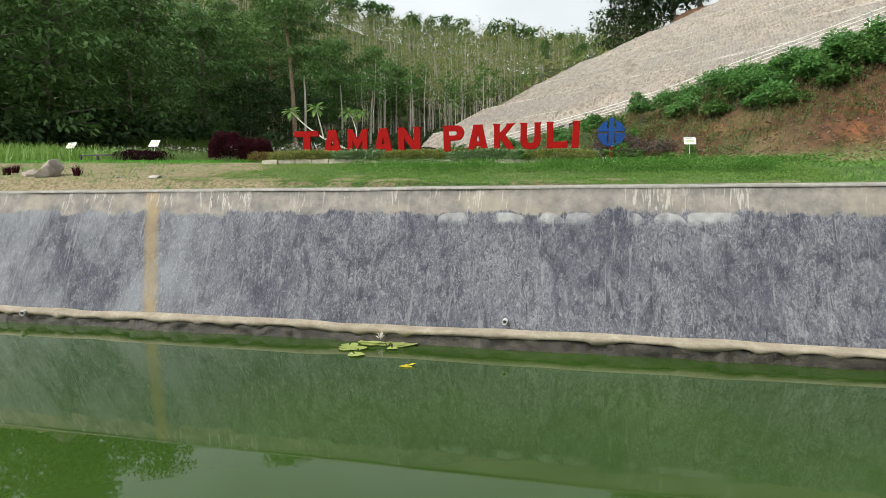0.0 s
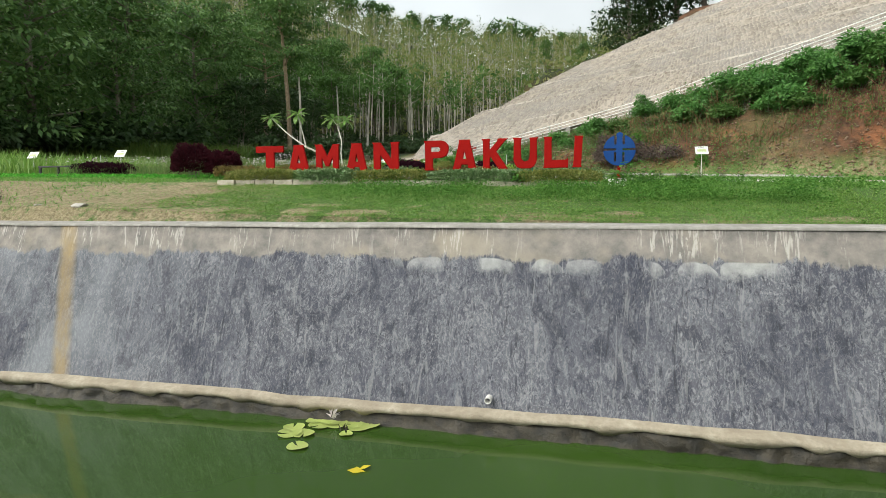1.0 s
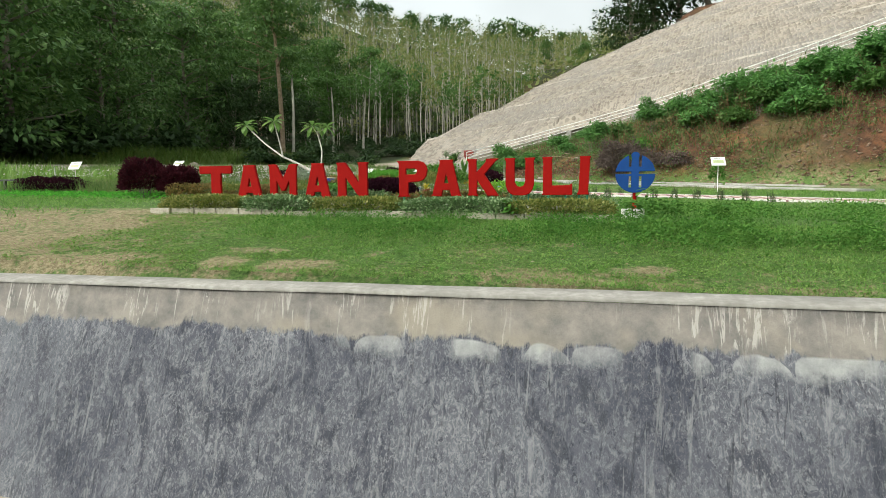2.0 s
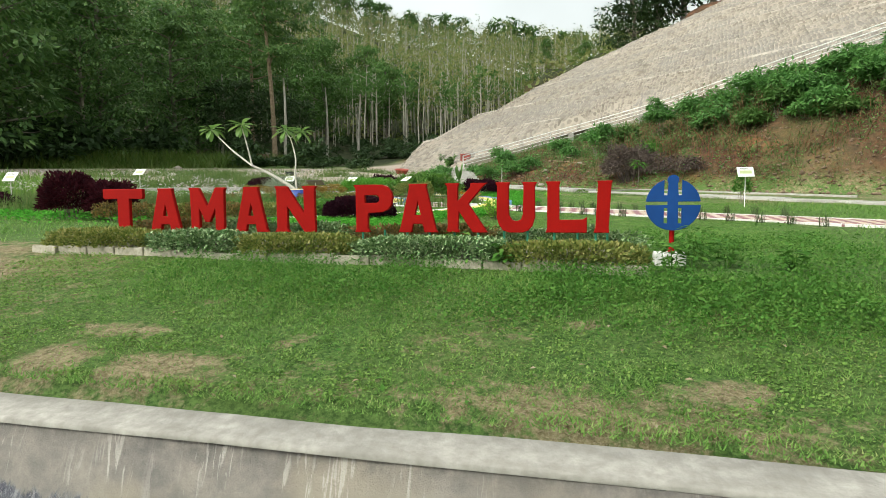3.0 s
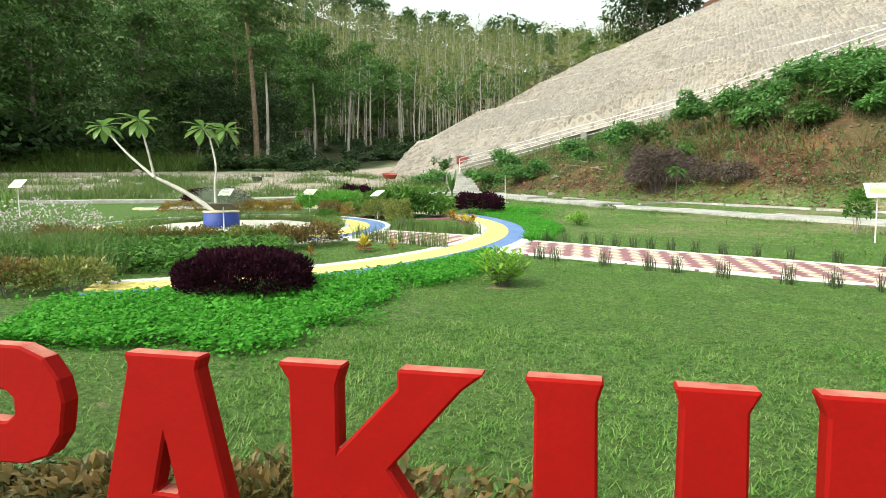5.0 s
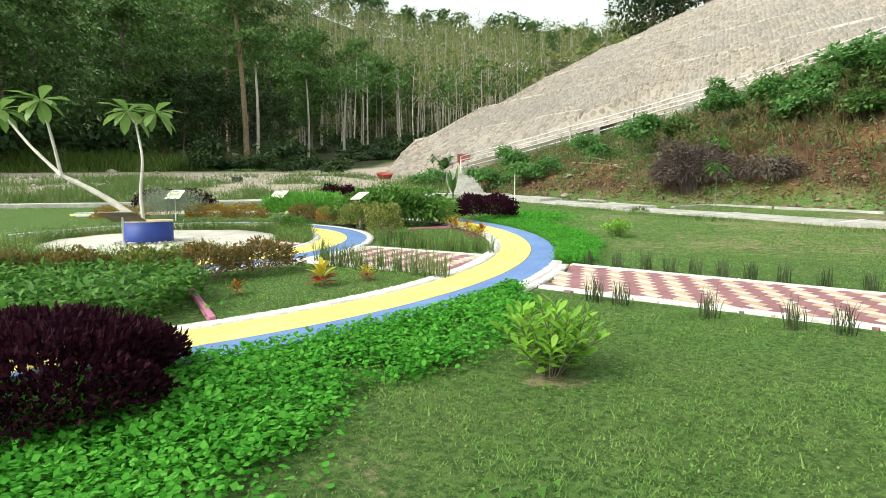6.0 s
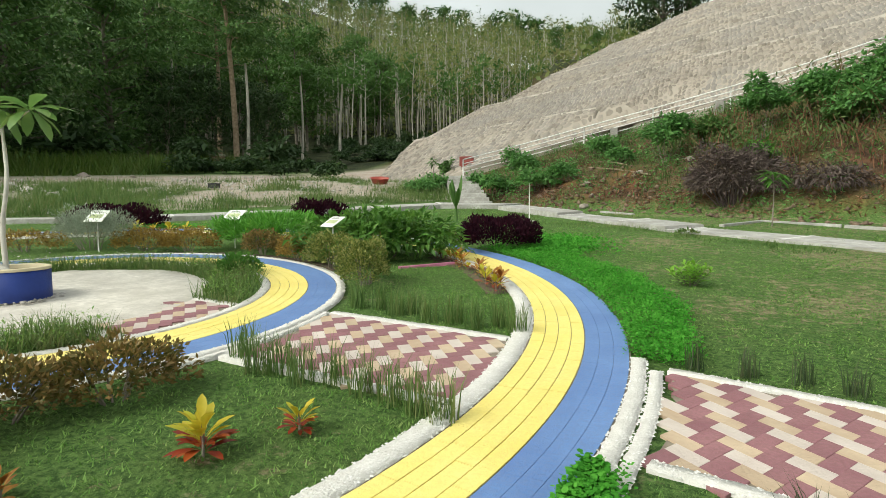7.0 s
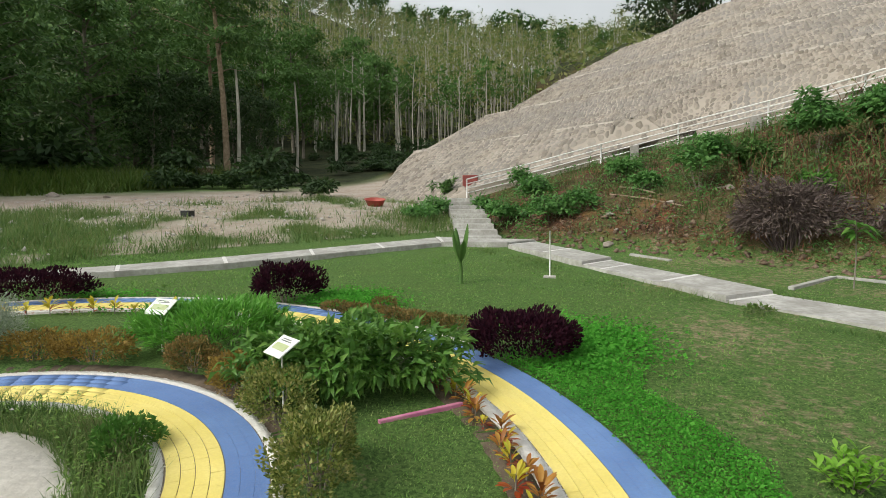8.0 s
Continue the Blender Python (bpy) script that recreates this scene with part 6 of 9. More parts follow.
def paved(x, y):
    ro, ri = dist(OC, x, y), dist(IC, x, y)
    ang = np.degrees(np.arctan2(y - OC[1], x - OC[0]))
    p = (ro > 6.18) & (ro < 7.12) & (ang > -62)
    p |= (ro > 7.0) & (ro < 7.33) & (ang > -22) & (ang < -3)
    p |= (ri > 2.28) & (ri < 3.30)
    p |= ri < 1.78
    p |= in_radial(x, y, (-5.30, 21.80), -14.8, 2.35, 1.30)
    p |= in_radial(x, y, (-2.20, 20.80), -20.5, 9.6, 1.28)
    p |= in_radial(x, y, (-6.72, 21.95), -14.8, 0.85, 1.15, 0)
    p |= (y > 11.40) & (y < 12.35) & (x > -6.7) & (x < 0.4)
    return p


def walkish(x, y):
    """On the concrete walkways."""
    a = (y > 24) & (np.abs((x + 11.6) * 0.757 - (y - 32.0) * 0.654) < 0.75) & (x < -5)
    line = np.interp(y, [23.6, 27, 29.0, 30.8, 33.4, 36.5], [7.8, 3.2, 1.3, -0.5, -2.8, -5.2])
    return a | ((y > 23) & (y < 37.5) & (np.abs(x - line) < 0.85))


def blades_single(pos, height_m, width, lean, rng):
    n = len(pos)
    a = rng.uniform(0, 6.28, n)
    side = np.stack([-np.sin(a), np.cos(a), 0 * a], -1)
    out = np.stack([np.cos(a), np.sin(a), 0 * a], -1)
    h = np.broadcast_to(height_m, (n,))[:, None]
    w = np.broadcast_to(width, (n,))[:, None]
    tip = pos + np.array([[0, 0, 1.0]]) * h + out * h * lean * rng.uniform(0.2, 1.4, (n, 1))
    V = np.stack([pos - side * w / 2, pos + side * w / 2, tip], 1).reshape(-1, 3)
    return V, [(np.arange(n) * 3)[:, None] + np.array([[0, 1, 2]])]


def bare_at(x, y):
    b = np.zeros(np.shape(x))
    for cx, cy, rx, ry in BARE:
        b = np.maximum(b, np.clip(1.7 - 1.8 * np.hypot((x - cx) / rx, (y - cy) / ry) + 2.4 * (vnoise(x, y, 0.35, 2) - 0.5), 0, 1))
    return b


def lawn():
    rng = np.random.default_rng(31)
    zones = [(-7.2, 4.0, 8.66, 11.42, 4000, 0.024, 0.0085), (-4.6, 3.6, 12.5, 15.4, 3300, 0.027, 0.008), (-4.5, 3.8, 15.4, 20.2, 5000, 0.017, 0.0062), (-9, 6, 8.66, 20, 60, 0.030, 0.010),
             (-5.5, 4.5, 20.2, 27, 1100, 0.021, 0.015), (-9.5, -2.2, 17.2, 21.4, 1500, 0.024, 0.011), (-7.5, -2.2, 21.6, 25.4, 800, 0.024, 0.012), (-9, 4, 27, 37, 420, 0.026, 0.022), (-23, -7.5, 8.66, 15, 360, 0.06, 0.014), (3, 16, 8.66, 24, 260, 0.07, 0.016), (-20, -9, 27, 34, 200, 0.06, 0.02)]
    pieces = []
    for x0, x1, y0, y1, dens, hh, ww in zones:
        n = int((x1 - x0) * (y1 - y0) * dens)
        x, y = rng.uniform(x0, x1, n), rng.uniform(y0, y1, n)
        cover = vnoise(x, y, 1.3, 1) * 0.6 + vnoise(x, y, 0.45, 2) * 0.4
        keep = ~paved(x, y) & ~walkish(x, y) & (cover < rng.uniform(0.55, 1.05, n)) & (bare_at(x, y) < rng.uniform(0.2, 1.3, n)) & (rng.random(n) > np.clip((-3.6 - x) / 3.0, 0, 1) * np.clip((12.6 - y) / 1.2, 0, 1) * (0.30 + 0.6 * vnoise(x, y, 0.6, 19))) & (rng.random(n) < np.clip(np.minimum(x - x0, x1 - x) / 1.6 + 0.05, 0, 1)) & (foot_distance(x, y) < 0.3)
        x, y = x[keep], y[keep]
        lush = (0.65 + 0.7 * vnoise(x, y, 0.7, 15)) * (0.6 + 0.8 * vnoise(x, y, 0.10, 16))
        pos = np.stack([x, y, land(x, y) - 0.006 + 0.035 * (vnoise(x, y, 0.9, 5) - 0.5)], -1)
        pieces.append(blades_single(pos, hh * lush * rng.uniform(0.5, 1.3, len(x)), ww * rng.uniform(0.7, 1.3, len(x)), 1.6, rng))
    v, f = join_np(pieces)
    single("lawn_grass", mesh_np("lawn_grass", v, f, [L["grass"]]), "short patchy mown lawn grass", "grass", kind="stuff")
    # dry thatch lying flat between the blades
    pieces = []
    for x0, x1, y0, y1, n, ln in [(-7.0, 3.6, 8.72, 11.4, 52000, 0.034), (-5.0, 3.4, 12.6, 20.0, 12000, 0.024)]:
        x, y = rng.uniform(x0, x1, n), rng.uniform(y0, y1, n)
        keep = ~paved(x, y) & (rng.random(n) < 0.25 + 0.75 * vnoise(x, y, 0.7, 38)) & (bare_at(x, y) < rng.uniform(0.3, 1.6, n))
        x, y = x[keep], y[keep]
        pos = np.stack([x, y, land(x, y) + 0.035 * (vnoise(x, y, 0.9, 5) - 0.5)], -1)
        pieces.append(blades_single(pos, ln * 0.35 * rng.uniform(0.4, 1.2, len(x)), 0.0042, 2.6, rng))
    v, f = join_np(pieces)
    single("dry_thatch", mesh_np("dry_thatch", v, f, [L["thatch"]]), "dry straw thatch showing through the lawn", "grass", kind="stuff")
    pieces = []
    for x0, x1, y0, y1, n, leaf in [(-6.5, 3.6, 8.75, 11.4, 74000, 0.022), (-5.0, 3.4, 12.6, 19.0, 30000, 0.014), (-4.6, 4.0, 19.0, 30.0, 9000, 0.020)]:
        x, y = rng.uniform(x0, x1, n), rng.uniform(y0, y1, n)
        keep = ~paved(x, y) & ~walkish(x, y) & (bare_at(x, y) < 0.4) & (rng.random(n) < np.clip(vnoise(x, y, 0.22, 28) * 1.5 + vnoise(x, y, 1.1, 29) * 1.0 - 0.8, 0.04, 1))
        x, y = x[keep], y[keep]
        d = rand_dirs(rng, len(x), 0.0) * [1, 1, 0.45]
        ln = leaf * rng.uniform(0.6, 1.3, len(x))
        pieces.append(cards_np(np.stack([x, y, land(x, y) + rng.uniform(0.0, 0.022, len(x))], -1), d, np.array([0, 0, 1.0]) + rng.normal(0, 0.35, (len(x), 3)), ln, ln * 0.75))
    v, f = join_np(pieces)
    single("lawn_leaves", mesh_np("lawn_leaves", v, f, [L["tall"]]), "tiny round-leaved weeds woven through the lawn", "weeds", kind="stuff")


lawn()


def ground_leaves(name, x, y, leaf, mat, label, hgt, rng, wid=0.8, category="ground cover", lift=0.0, flat=0.7, card=False):
    """A carpet of low leaves at many heights above the soil."""
    n = len(x)
    z = land(x, y) + lift + hgt * rng.random(n) ** 0.7
    d = rand_dirs(rng, n, -0.1)
    d[:, 2] *= 1 - flat
    ln = leaf * rng.uniform(0.55, 1.3, n)
    if card:
        v, f = (rounds_np if card == "round" else cards_np)(np.stack([x, y, z], -1), d, np.array([0, 0, 1.0]) + rng.normal(0, 0.4, (n, 3)), ln, ln * wid)
    else:
        v, f = leaves_np(np.stack([x, y, z], -1), d, np.array([0, 0, 1.0]) + rng.normal(0, 0.25, (n, 3)), ln, ln * wid, 0.12, 0.25)
    return single(name, mesh_np(name, v, f, [mat]), label, category, kind="stuff")


def clover_band():
    rng = np.random.default_rng(41)
    n = 74000
    a = np.radians(rng.uniform(-46, 46, n))
    ang = np.degrees(a)
    wide = np.interp(ang, [-46, -40, -30, -24, -20, -16, -8, -2, 12, 30, 42, 46], [2.1, 1.9, 1.5, 1.0, 0.35, 0.08, 0.05, 0.45, 0.75, 0.85, 1.3, 1.3])
    r = 7.02 + 0.10 * rng.random(n) + wide * rng.random(n) ** 0.9 * (0.8 + 0.35 * vnoise(ang, ang * 0, 3.0, 4))
    x, y = OC[0] + r * np.cos(a), OC[1] + r * np.sin(a)
    keep = ~in_radial(x, y, (-2.20, 20.80), -20.5, 9.6, 1.28, 0.22) & ~((dist(OC, x, y) < 7.25) & (ang > -21) & (ang < -4))
    keep &= rng.random(n) < np.clip(wide / 1.5 + 0.25, 0, 1)
    keep &= (y > 18) | (x < np.interp(y, [14, 15.6, 16.3, 17.0, 17.7], [-2.95, -3.05, -3.25, -3.0, -2.6]) + 0.2 * (vnoise(x, y, 0.3, 5) - 0.5))
    far = keep & (ang > -18)
    ground_leaves("clover_cover", x[far], y[far], 0.026, L["clover"], "thick bright green clover along the path", 0.10, rng, 0.8, card=True, flat=0.45)
    n = 64000
    ang = rng.uniform(-61, -17, n)
    wide = np.interp(ang, [-61, -50, -40, -30, -24, -20, -17], [1.2, 2.0, 1.9, 1.5, 1.0, 0.35, 0.08])
    r = 7.06 + wide * rng.random(n) ** 0.95 * (0.8 + 0.4 * vnoise(ang, 0 * ang, 1.6, 7))
    x, y = OC[0] + r * np.cos(np.radians(ang)), OC[1] + r * np.sin(np.radians(ang))
    keep = (rng.random(n) < np.clip(wide / 1.4 + 0.2, 0, 1)) & (x < np.interp(y, [14, 15.6, 16.3, 17.0, 17.7], [-2.95, -3.05, -3.25, -3.0, -2.6]) + 0.7 * (vnoise(x, y, 0.35, 5) - 0.6) + np.minimum(rng.exponential(0.14, n), 0.5))
    ground_leaves("clover_cover", x[keep], y[keep], 0.028, L["clover"], "thick round-leaved clover beside the yellow path", 0.10, rng, 0.95, flat=0.75, card="round")
    # the same plant before the maroon shrub and in patches by the far path
    n = 11000
    x, y = rng.normal(-4.1, 0.75, n), rng.normal(15.6, 0.75, n)
    keep = ~paved(x, y) & (y > 14.0) & (x < np.interp(y, [14, 15.6, 16.3, 17.0, 17.7], [-2.95, -3.05, -3.25, -3.0, -2.6]) + 0.2 * (vnoise(x, y, 0.3, 5) - 0.5))
    ground_leaves("clover_cover", x[keep], y[keep], 0.034, L["clover"], "bright green clover in front of a maroon shrub", 0.12, rng, 0.85, card=True, flat=0.5)
    n = 9000
    x, y = rng.uniform(-17, -7.2, n), rng.normal(15.3, 0.5, n)
    keep = rng.random(n) < 0.3 + 0.7 * vnoise(x, y, 0.8, 61)
    ground_leaves("clover_cover", x[keep], y[keep], 0.06, L["clover"], "strip of bright green clover before the dark shrubs", 0.10, rng, 0.8, card=True, flat=0.5)
    for cx, cy, sx, sy, m in [(-3.2, 27.3, 0.42, 0.6, 5200), (-7.4, 28.9, 0.45, 0.45, 4200), (-11.4, 27.9, 0.7, 0.30, 4200)]:
        x, y = rng.normal(cx, sx, m), rng.normal(cy, sy, m)
        keep = ~paved(x, y)
        ground_leaves("clover_cover", x[keep], y[keep], 0.05, L["clover"], "patch of bright green clover beside a dark shrub", 0.12, rng, 0.85, card=True, flat=0.5)


clover_band()


def weeds():
    rng = np.random.default_rng(43)
    n = 72000
    x, y = rng.uniform(-4.5, 3.0, n), rng.uniform(9.7, 11.45, n)
    dens = np.clip((y - 9.7) / 1.0, 0, 1) * np.interp(x, [-4.5, -2.5, -1, 0.5, 3.6], [0.25, 0.5, 0.8, 1.0, 0.8]) * np.clip(vnoise(x, y, 0.5, 22) * 2.2 - 0.45, 0, 1)
    keep = rng.random(n) < dens
    ground_leaves("lawn_weeds", x[keep], y[keep], 0.032, L["weed"], "small-leaved weeds growing through the lawn", 0.13, rng, 0.55, "weeds", flat=0.3, card=True)
    m = 20000
    x, y = rng.uniform(-4.5, 3.2, m), rng.uniform(9.9, 11.42, m)
    keep = rng.random(m) < np.clip((y - 9.9) / 0.9, 0.1, 1) * (0.3 + 0.7 * vnoise(x, y, 0.3, 25))
    x, y = x[keep], y[keep]
    v, f = blades_single(np.stack([x, y, land(x, y)], -1), rng.uniform(0.03, 0.12, len(x)) * (0.3 + 1.2 * vnoise(x, y, 0.3, 26)), 0.007, 1.1, rng)
    single("rough_grass", mesh_np("rough_grass", v, f, [L["grass"]]), "longer unmown grass among the weeds below the hedge", "grass", kind="stuff")
    n = 20000
    x, y = rng.uniform(0.3, 4.2, n), rng.uniform(11.3, 15.0, n)
    keep = rng.random(n) < np.clip(vnoise(x, y, 0.8, 23) * 2 - 0.6, 0, 1)
    ground_leaves("lawn_weeds", x[keep], y[keep], 0.036, L["weed"], "small-leaved weeds beside the emblem", 0.13, rng, 0.5, "weeds", flat=0.3, card=True)
    n = 9000
    x, y = rng.uniform(-8, 3, n), rng.uniform(8.8, 17, n)
    keep = (rng.random(n) < np.clip(vnoise(x, y, 0.35, 24) * 3 - 1.7, 0, 1)) & ~paved(x, y)
    ground_leaves("lawn_weeds", x[keep], y[keep], 0.045, L["weed"], "small flat weeds scattered in the lawn", 0.05, rng, 0.7, "weeds")
    n = 7000
    x, y = rng.uniform(-2.6, 4.6, n), rng.uniform(10.3, 14.0, n)
    keep = (rng.random(n) < np.clip(vnoise(x, y, 0.35, 27) * 3 - 1.2, 0, 1)) & ((y < 11.4) | (x > 0.5))
    ground_leaves("broad_weeds", x[keep], y[keep], 0.058, L["weed"], "broader-leaved weeds scattered below the hedge", 0.20, rng, 0.55, "weeds", flat=0.5)
    n = 110
    x, y = rng.uniform(-6.5, 3.2, n), 8.75 + 2.2 * rng.random(n) ** 1.5
    ground_leaves("fallen_leaves", x, y, 0.038, L["dead_leaf"], "dry fallen leaves lying on the lawn", 0.03, rng, 0.5, "leaf litter", lift=0.015, flat=0.85)
    # the large-leaved plant at the foot of the emblem
    for px, py, h in [(0.62, 11.88, 0.42), (0.42, 11.70, 0.26), (0.95, 12.02, 0.28), (-1.75, 12.0, 0.30), (-1.15, 11.5, 0.24), (1.5, 11.9, 0.22)]:
        ob = thing("broadleaf_plant", (px, py, height(px, py)), "large-leaved green plant standing by the hedge bed", "plant", "broadleaf plants")
        m = 72
        a = rng.uniform(0, 6.28, m)
        pos = np.stack([0.42 * h * np.cos(a) * rng.random(m), 0.42 * h * np.sin(a) * rng.random(m), h * rng.uniform(0.25, 1.0, m)], -1)
        way = np.stack([np.cos(a), np.sin(a), rng.uniform(-0.1, 0.5, m)], -1)
        ln = rng.uniform(0.05, 0.11, m)
        v, f = broad_np(pos, way, np.array([0, 0, 1.0]) + rng.normal(0, 0.2, (m, 3)), ln, ln * 0.55, 0.12, 0.35)
        part("foliage", mesh_np("foliage", v, f, [L["weed"]], smooth=True), None, ob)
        v, f = twigs_np(rng, 5, 0.12, 0.12, h, 0.006)
        part("stem_frame", mesh_np("stem_frame", v, f, [L["weed"]], smooth=True), None, ob)


weeds()


# ---- shrubs and beds of the garden ----
def shoot_shrub(x, y, r, h, shoots, leaf, label):
    """A young shrub of upright leafy shoots from one root."""
    rng = np.random.default_rng(int(abs(x * 90 + y * 30)))
    ob = thing("lime_shrub", (x, y, height(x, y)), label, "shrub", "lime shrubs")
    stems, pos, way = [], [], []
    for i in range(shoots):
        a, q = i * 2.4 + rng.normal(0, 0.2), math.sqrt((i + 0.5) / shoots)
        tip = np.array([math.cos(a) * r * q, math.sin(a) * r * q, h * (1.0 - 0.42 * q * q) * rng.uniform(0.75, 1.1)])
        mid = tip * [0.55, 0.55, 0.45] + rng.normal(0, 0.012, 3)
        root = np.array([math.cos(a) * 0.05, math.sin(a) * 0.05, -0.03])
        stems.append(tube_np(np.stack([root, mid, tip]), [0.006, 0.005, 0.003], 5))
        m = 15
        t = np.linspace(0.25, 1.0, m)
        b = np.arange(m) * 2.4 + rng.uniform(0, 6.28)
        pos.append(np.where(t[:, None] < 0.5, root + (mid - root) * (t[:, None] * 2), mid + (tip - mid) * (t[:, None] * 2 - 1)))
        way.append(np.stack([np.cos(b), np.sin(b), 0.15 + 1.1 * t ** 2], -1) + (tip - mid) * 1.2)
    pos, way = np.concatenate(pos), np.concatenate(way)
    ln = leaf * rng.uniform(0.6, 1.15, len(pos))
    v, f = broad_np(pos, way, np.array([0, 0, 1.0]) + rng.normal(0, 0.2, pos.shape), ln, ln * 0.36, 0.14, 0.28)
    part("foliage", mesh_np("foliage", v, f, [L["lime"]], smooth=True), None, ob)
    v, f = join_np(stems)
    part("stem_frame", mesh_np("stem_frame", v, f, [M["bark"]], smooth=True), None, ob)


def garden_shrubs():
    mar = "dense dark maroon-leaved shrub clipped low"
    shrub("maroon_shrub", -4.45, 15.97, 0.60, 0.56, 0.41, 18500, 0.043, L["maroon"], "dense dark maroon-leaved shrub beside the yellow path", "maroon shrubs", rz=22, square=3, wid=0.45, card=True, up=0.8)
    shrub("maroon_shrub", -4.12, 26.58, 0.64, 0.48, 0.56, 6500, 0.065, L["maroon"], mar, "maroon shrubs", rz=10, square=3, wid=0.42, card=True, up=0.8)
    shrub("maroon_shrub", -8.45, 28.70, 0.58, 0.45, 0.68, 4800, 0.07, L["maroon"], mar, "maroon shrubs", rz=40, square=2.6, wid=0.42, lumps=0.3, card=True, up=0.8)
    shrub("maroon_shrub", -12.9, 27.7, 1.0, 0.5, 0.55, 4500, 0.075, L["maroon"], mar, "maroon shrubs", rz=20, square=2.6, wid=0.42, card=True, up=0.8)
    shrub("maroon_shrub", -9.97, 15.12, 0.50, 0.42, 0.80, 8500, 0.07, L["wine"], "tall wine-red shrub behind the lawn", "maroon shrubs", rz=20, square=2.8, wid=0.42, lumps=0.2, card=True)
    shrub("maroon_shrub", -9.22, 15.30, 0.40, 0.40, 0.70, 6500, 0.07, L["wine"], "wine-red shrub behind the lawn beside a taller one", "maroon shrubs", rz=10, square=2.8, wid=0.42, lumps=0.2, card=True)
    shrub("lilac_bush", -9.4, 18.3, 1.3, 0.5, 0.66, 800, 0.05, L["bloom"], "loose bush covered in pale lilac-white flowers", "bed plants", twigs=20, wid=0.6, shell=0.5, lumps=0.4)
    shrub("maroon_shrub", -13.95, 16.30, 0.90, 0.40, 0.40, 5000, 0.065, L["maroon"], mar, "maroon shrubs", rz=10, square=3, wid=0.42, card=True, up=0.8)
    shoot_shrub(-2.10, 17.10, 0.31, 0.38, 30, 0.105, "bright lime-green young shrub on the lawn")
    shoot_shrub(-1.42, 24.15, 0.24, 0.27, 14, 0.11, "small lime-green shrub on the lawn")
    shrub("lime_shrub", -0.6, 29.8, 0.22, 0.22, 0.11, 120, 0.09, L["waste"], "low green weed beside the walkway", "lime shrubs", twigs=4, wid=0.4)
    # bed between the rings
    shrub("broad_leaf_shrub", -5.80, 25.2, 1.02, 0.62, 0.62, 4400, 0.135, L["pepper"], "bushy dark green bed plant with drooping broad leaves", "bed plants", rz=12, square=3, wid=0.42, up=0.05, droop=0.4, lumps=0.45)
    shrub("strap_leaf_clump", -8.15, 26.2, 0.95, 0.75, 0.54, 5200, 0.15, L["lily_grass"], "clump of bright green narrow-leaved plants", "bed plants", rz=25, square=2.6, wid=0.16, up=0.9)
    gold = "loose clipped shrub of golden-bronze leaves beside the ring path"
    for x, y, rx, ry, h, n, m, rz in [(-5.22, 23.22, 0.26, 0.54, 0.54, 5200, "gold", 12), (-6.10, 24.22, 0.28, 0.46, 0.46, 3300, "gold", 50), (-6.90, 24.82, 0.46, 0.25, 0.34, 3200, "bronze", -30), (-7.74, 25.22, 0.36, 0.24, 0.36, 2800, "rust", -15),
                                      (-9.15, 25.20, 0.50, 0.24, 0.36, 3000, "bronze", 5), (-9.9, 25.08, 0.52, 0.24, 0.34, 3000, "bronze", 10), (-11.7, 24.45, 0.6, 0.28, 0.34, 2600, "bronze", 20), (-6.6, 28.6, 0.2, 0.2, 0.2, 600, "rust", 0)]:
        shrub("bronze_shrub", x, y, rx, ry, h, n, 0.040, L[m], gold, "bronze shrubs", rz=rz, square=3.0, lumps=0.30, shell=0.6, card=True, wid=0.5)
    for i in range(7):
        x, y = -7.3 + i * 0.36, 28.25 - 0.09 * i
        shrub("bronze_shrub", x, y, 0.26, 0.18, 0.17, 700, 0.045, L["rust"], "low reddish border plant along the far path", "bronze shrubs", square=2.6, twigs=4, card=True)
    shrub("silver_herb", -10.9, 25.0, 0.82, 0.50, 0.74, 6500, 0.05, L["silver"], "feathery silver-green herb bush", "bed plants", square=2.1, wid=0.28, shell=0.2, lumps=0.35, up=0.8)
    shrub("silver_herb", -11.6, 25.7, 0.6, 0.5, 0.6, 2200, 0.06, L["silver"], "feathery silver-green herb bush", "bed plants", square=2.1, wid=0.28, shell=0.2, lumps=0.35, up=0.8)
    # hedge along the near side of the inner ring
    for i in range(1, 9):
        a = math.radians(-26 - i * 9.5)
        x, y = IC[0] + 3.62 * math.cos(a), IC[1] + 3.62 * math.sin(a)
        shrub("ring_hedge", x, y, 0.37, 0.26, 0.34, 2700, 0.042, L["rust" if i % 3 else "gold"], "low reddish-green hedge along the ring path", "ring hedge", rz=math.degrees(a) + 90, square=2.6, twigs=8, lumps=0.35, category="hedge", card=True)
    # weeds between the sand and the yellow ring
    rng = np.random.default_rng(51)
    n = 9000
    a = rng.uniform(-math.pi, math.pi, n)
    r = rng.uniform(1.72, 2.32, n)
    x, y = IC[0] + r * np.cos(a), IC[1] + r * np.sin(a)
    keep = ~in_radial(x, y, (-6.72, 21.95), -14.8, 0.85, 1.15, 0.0) & (rng.random(n) < 0.35 + 0.65 * vnoise(x, y, 0.4, 3))
    ground_leaves("sand_edge_weeds", x[keep], y[keep], 0.055, L["tall"], "weedy grass ring round the sand", 0.20, rng, 0.28, "weeds", flat=0.3)
    n = 16000
    a = rng.uniform(-math.pi, math.pi, n)
    r = rng.uniform(1.70, 2.30, n)
    x, y = IC[0] + r * np.cos(a), IC[1] + r * np.sin(a)
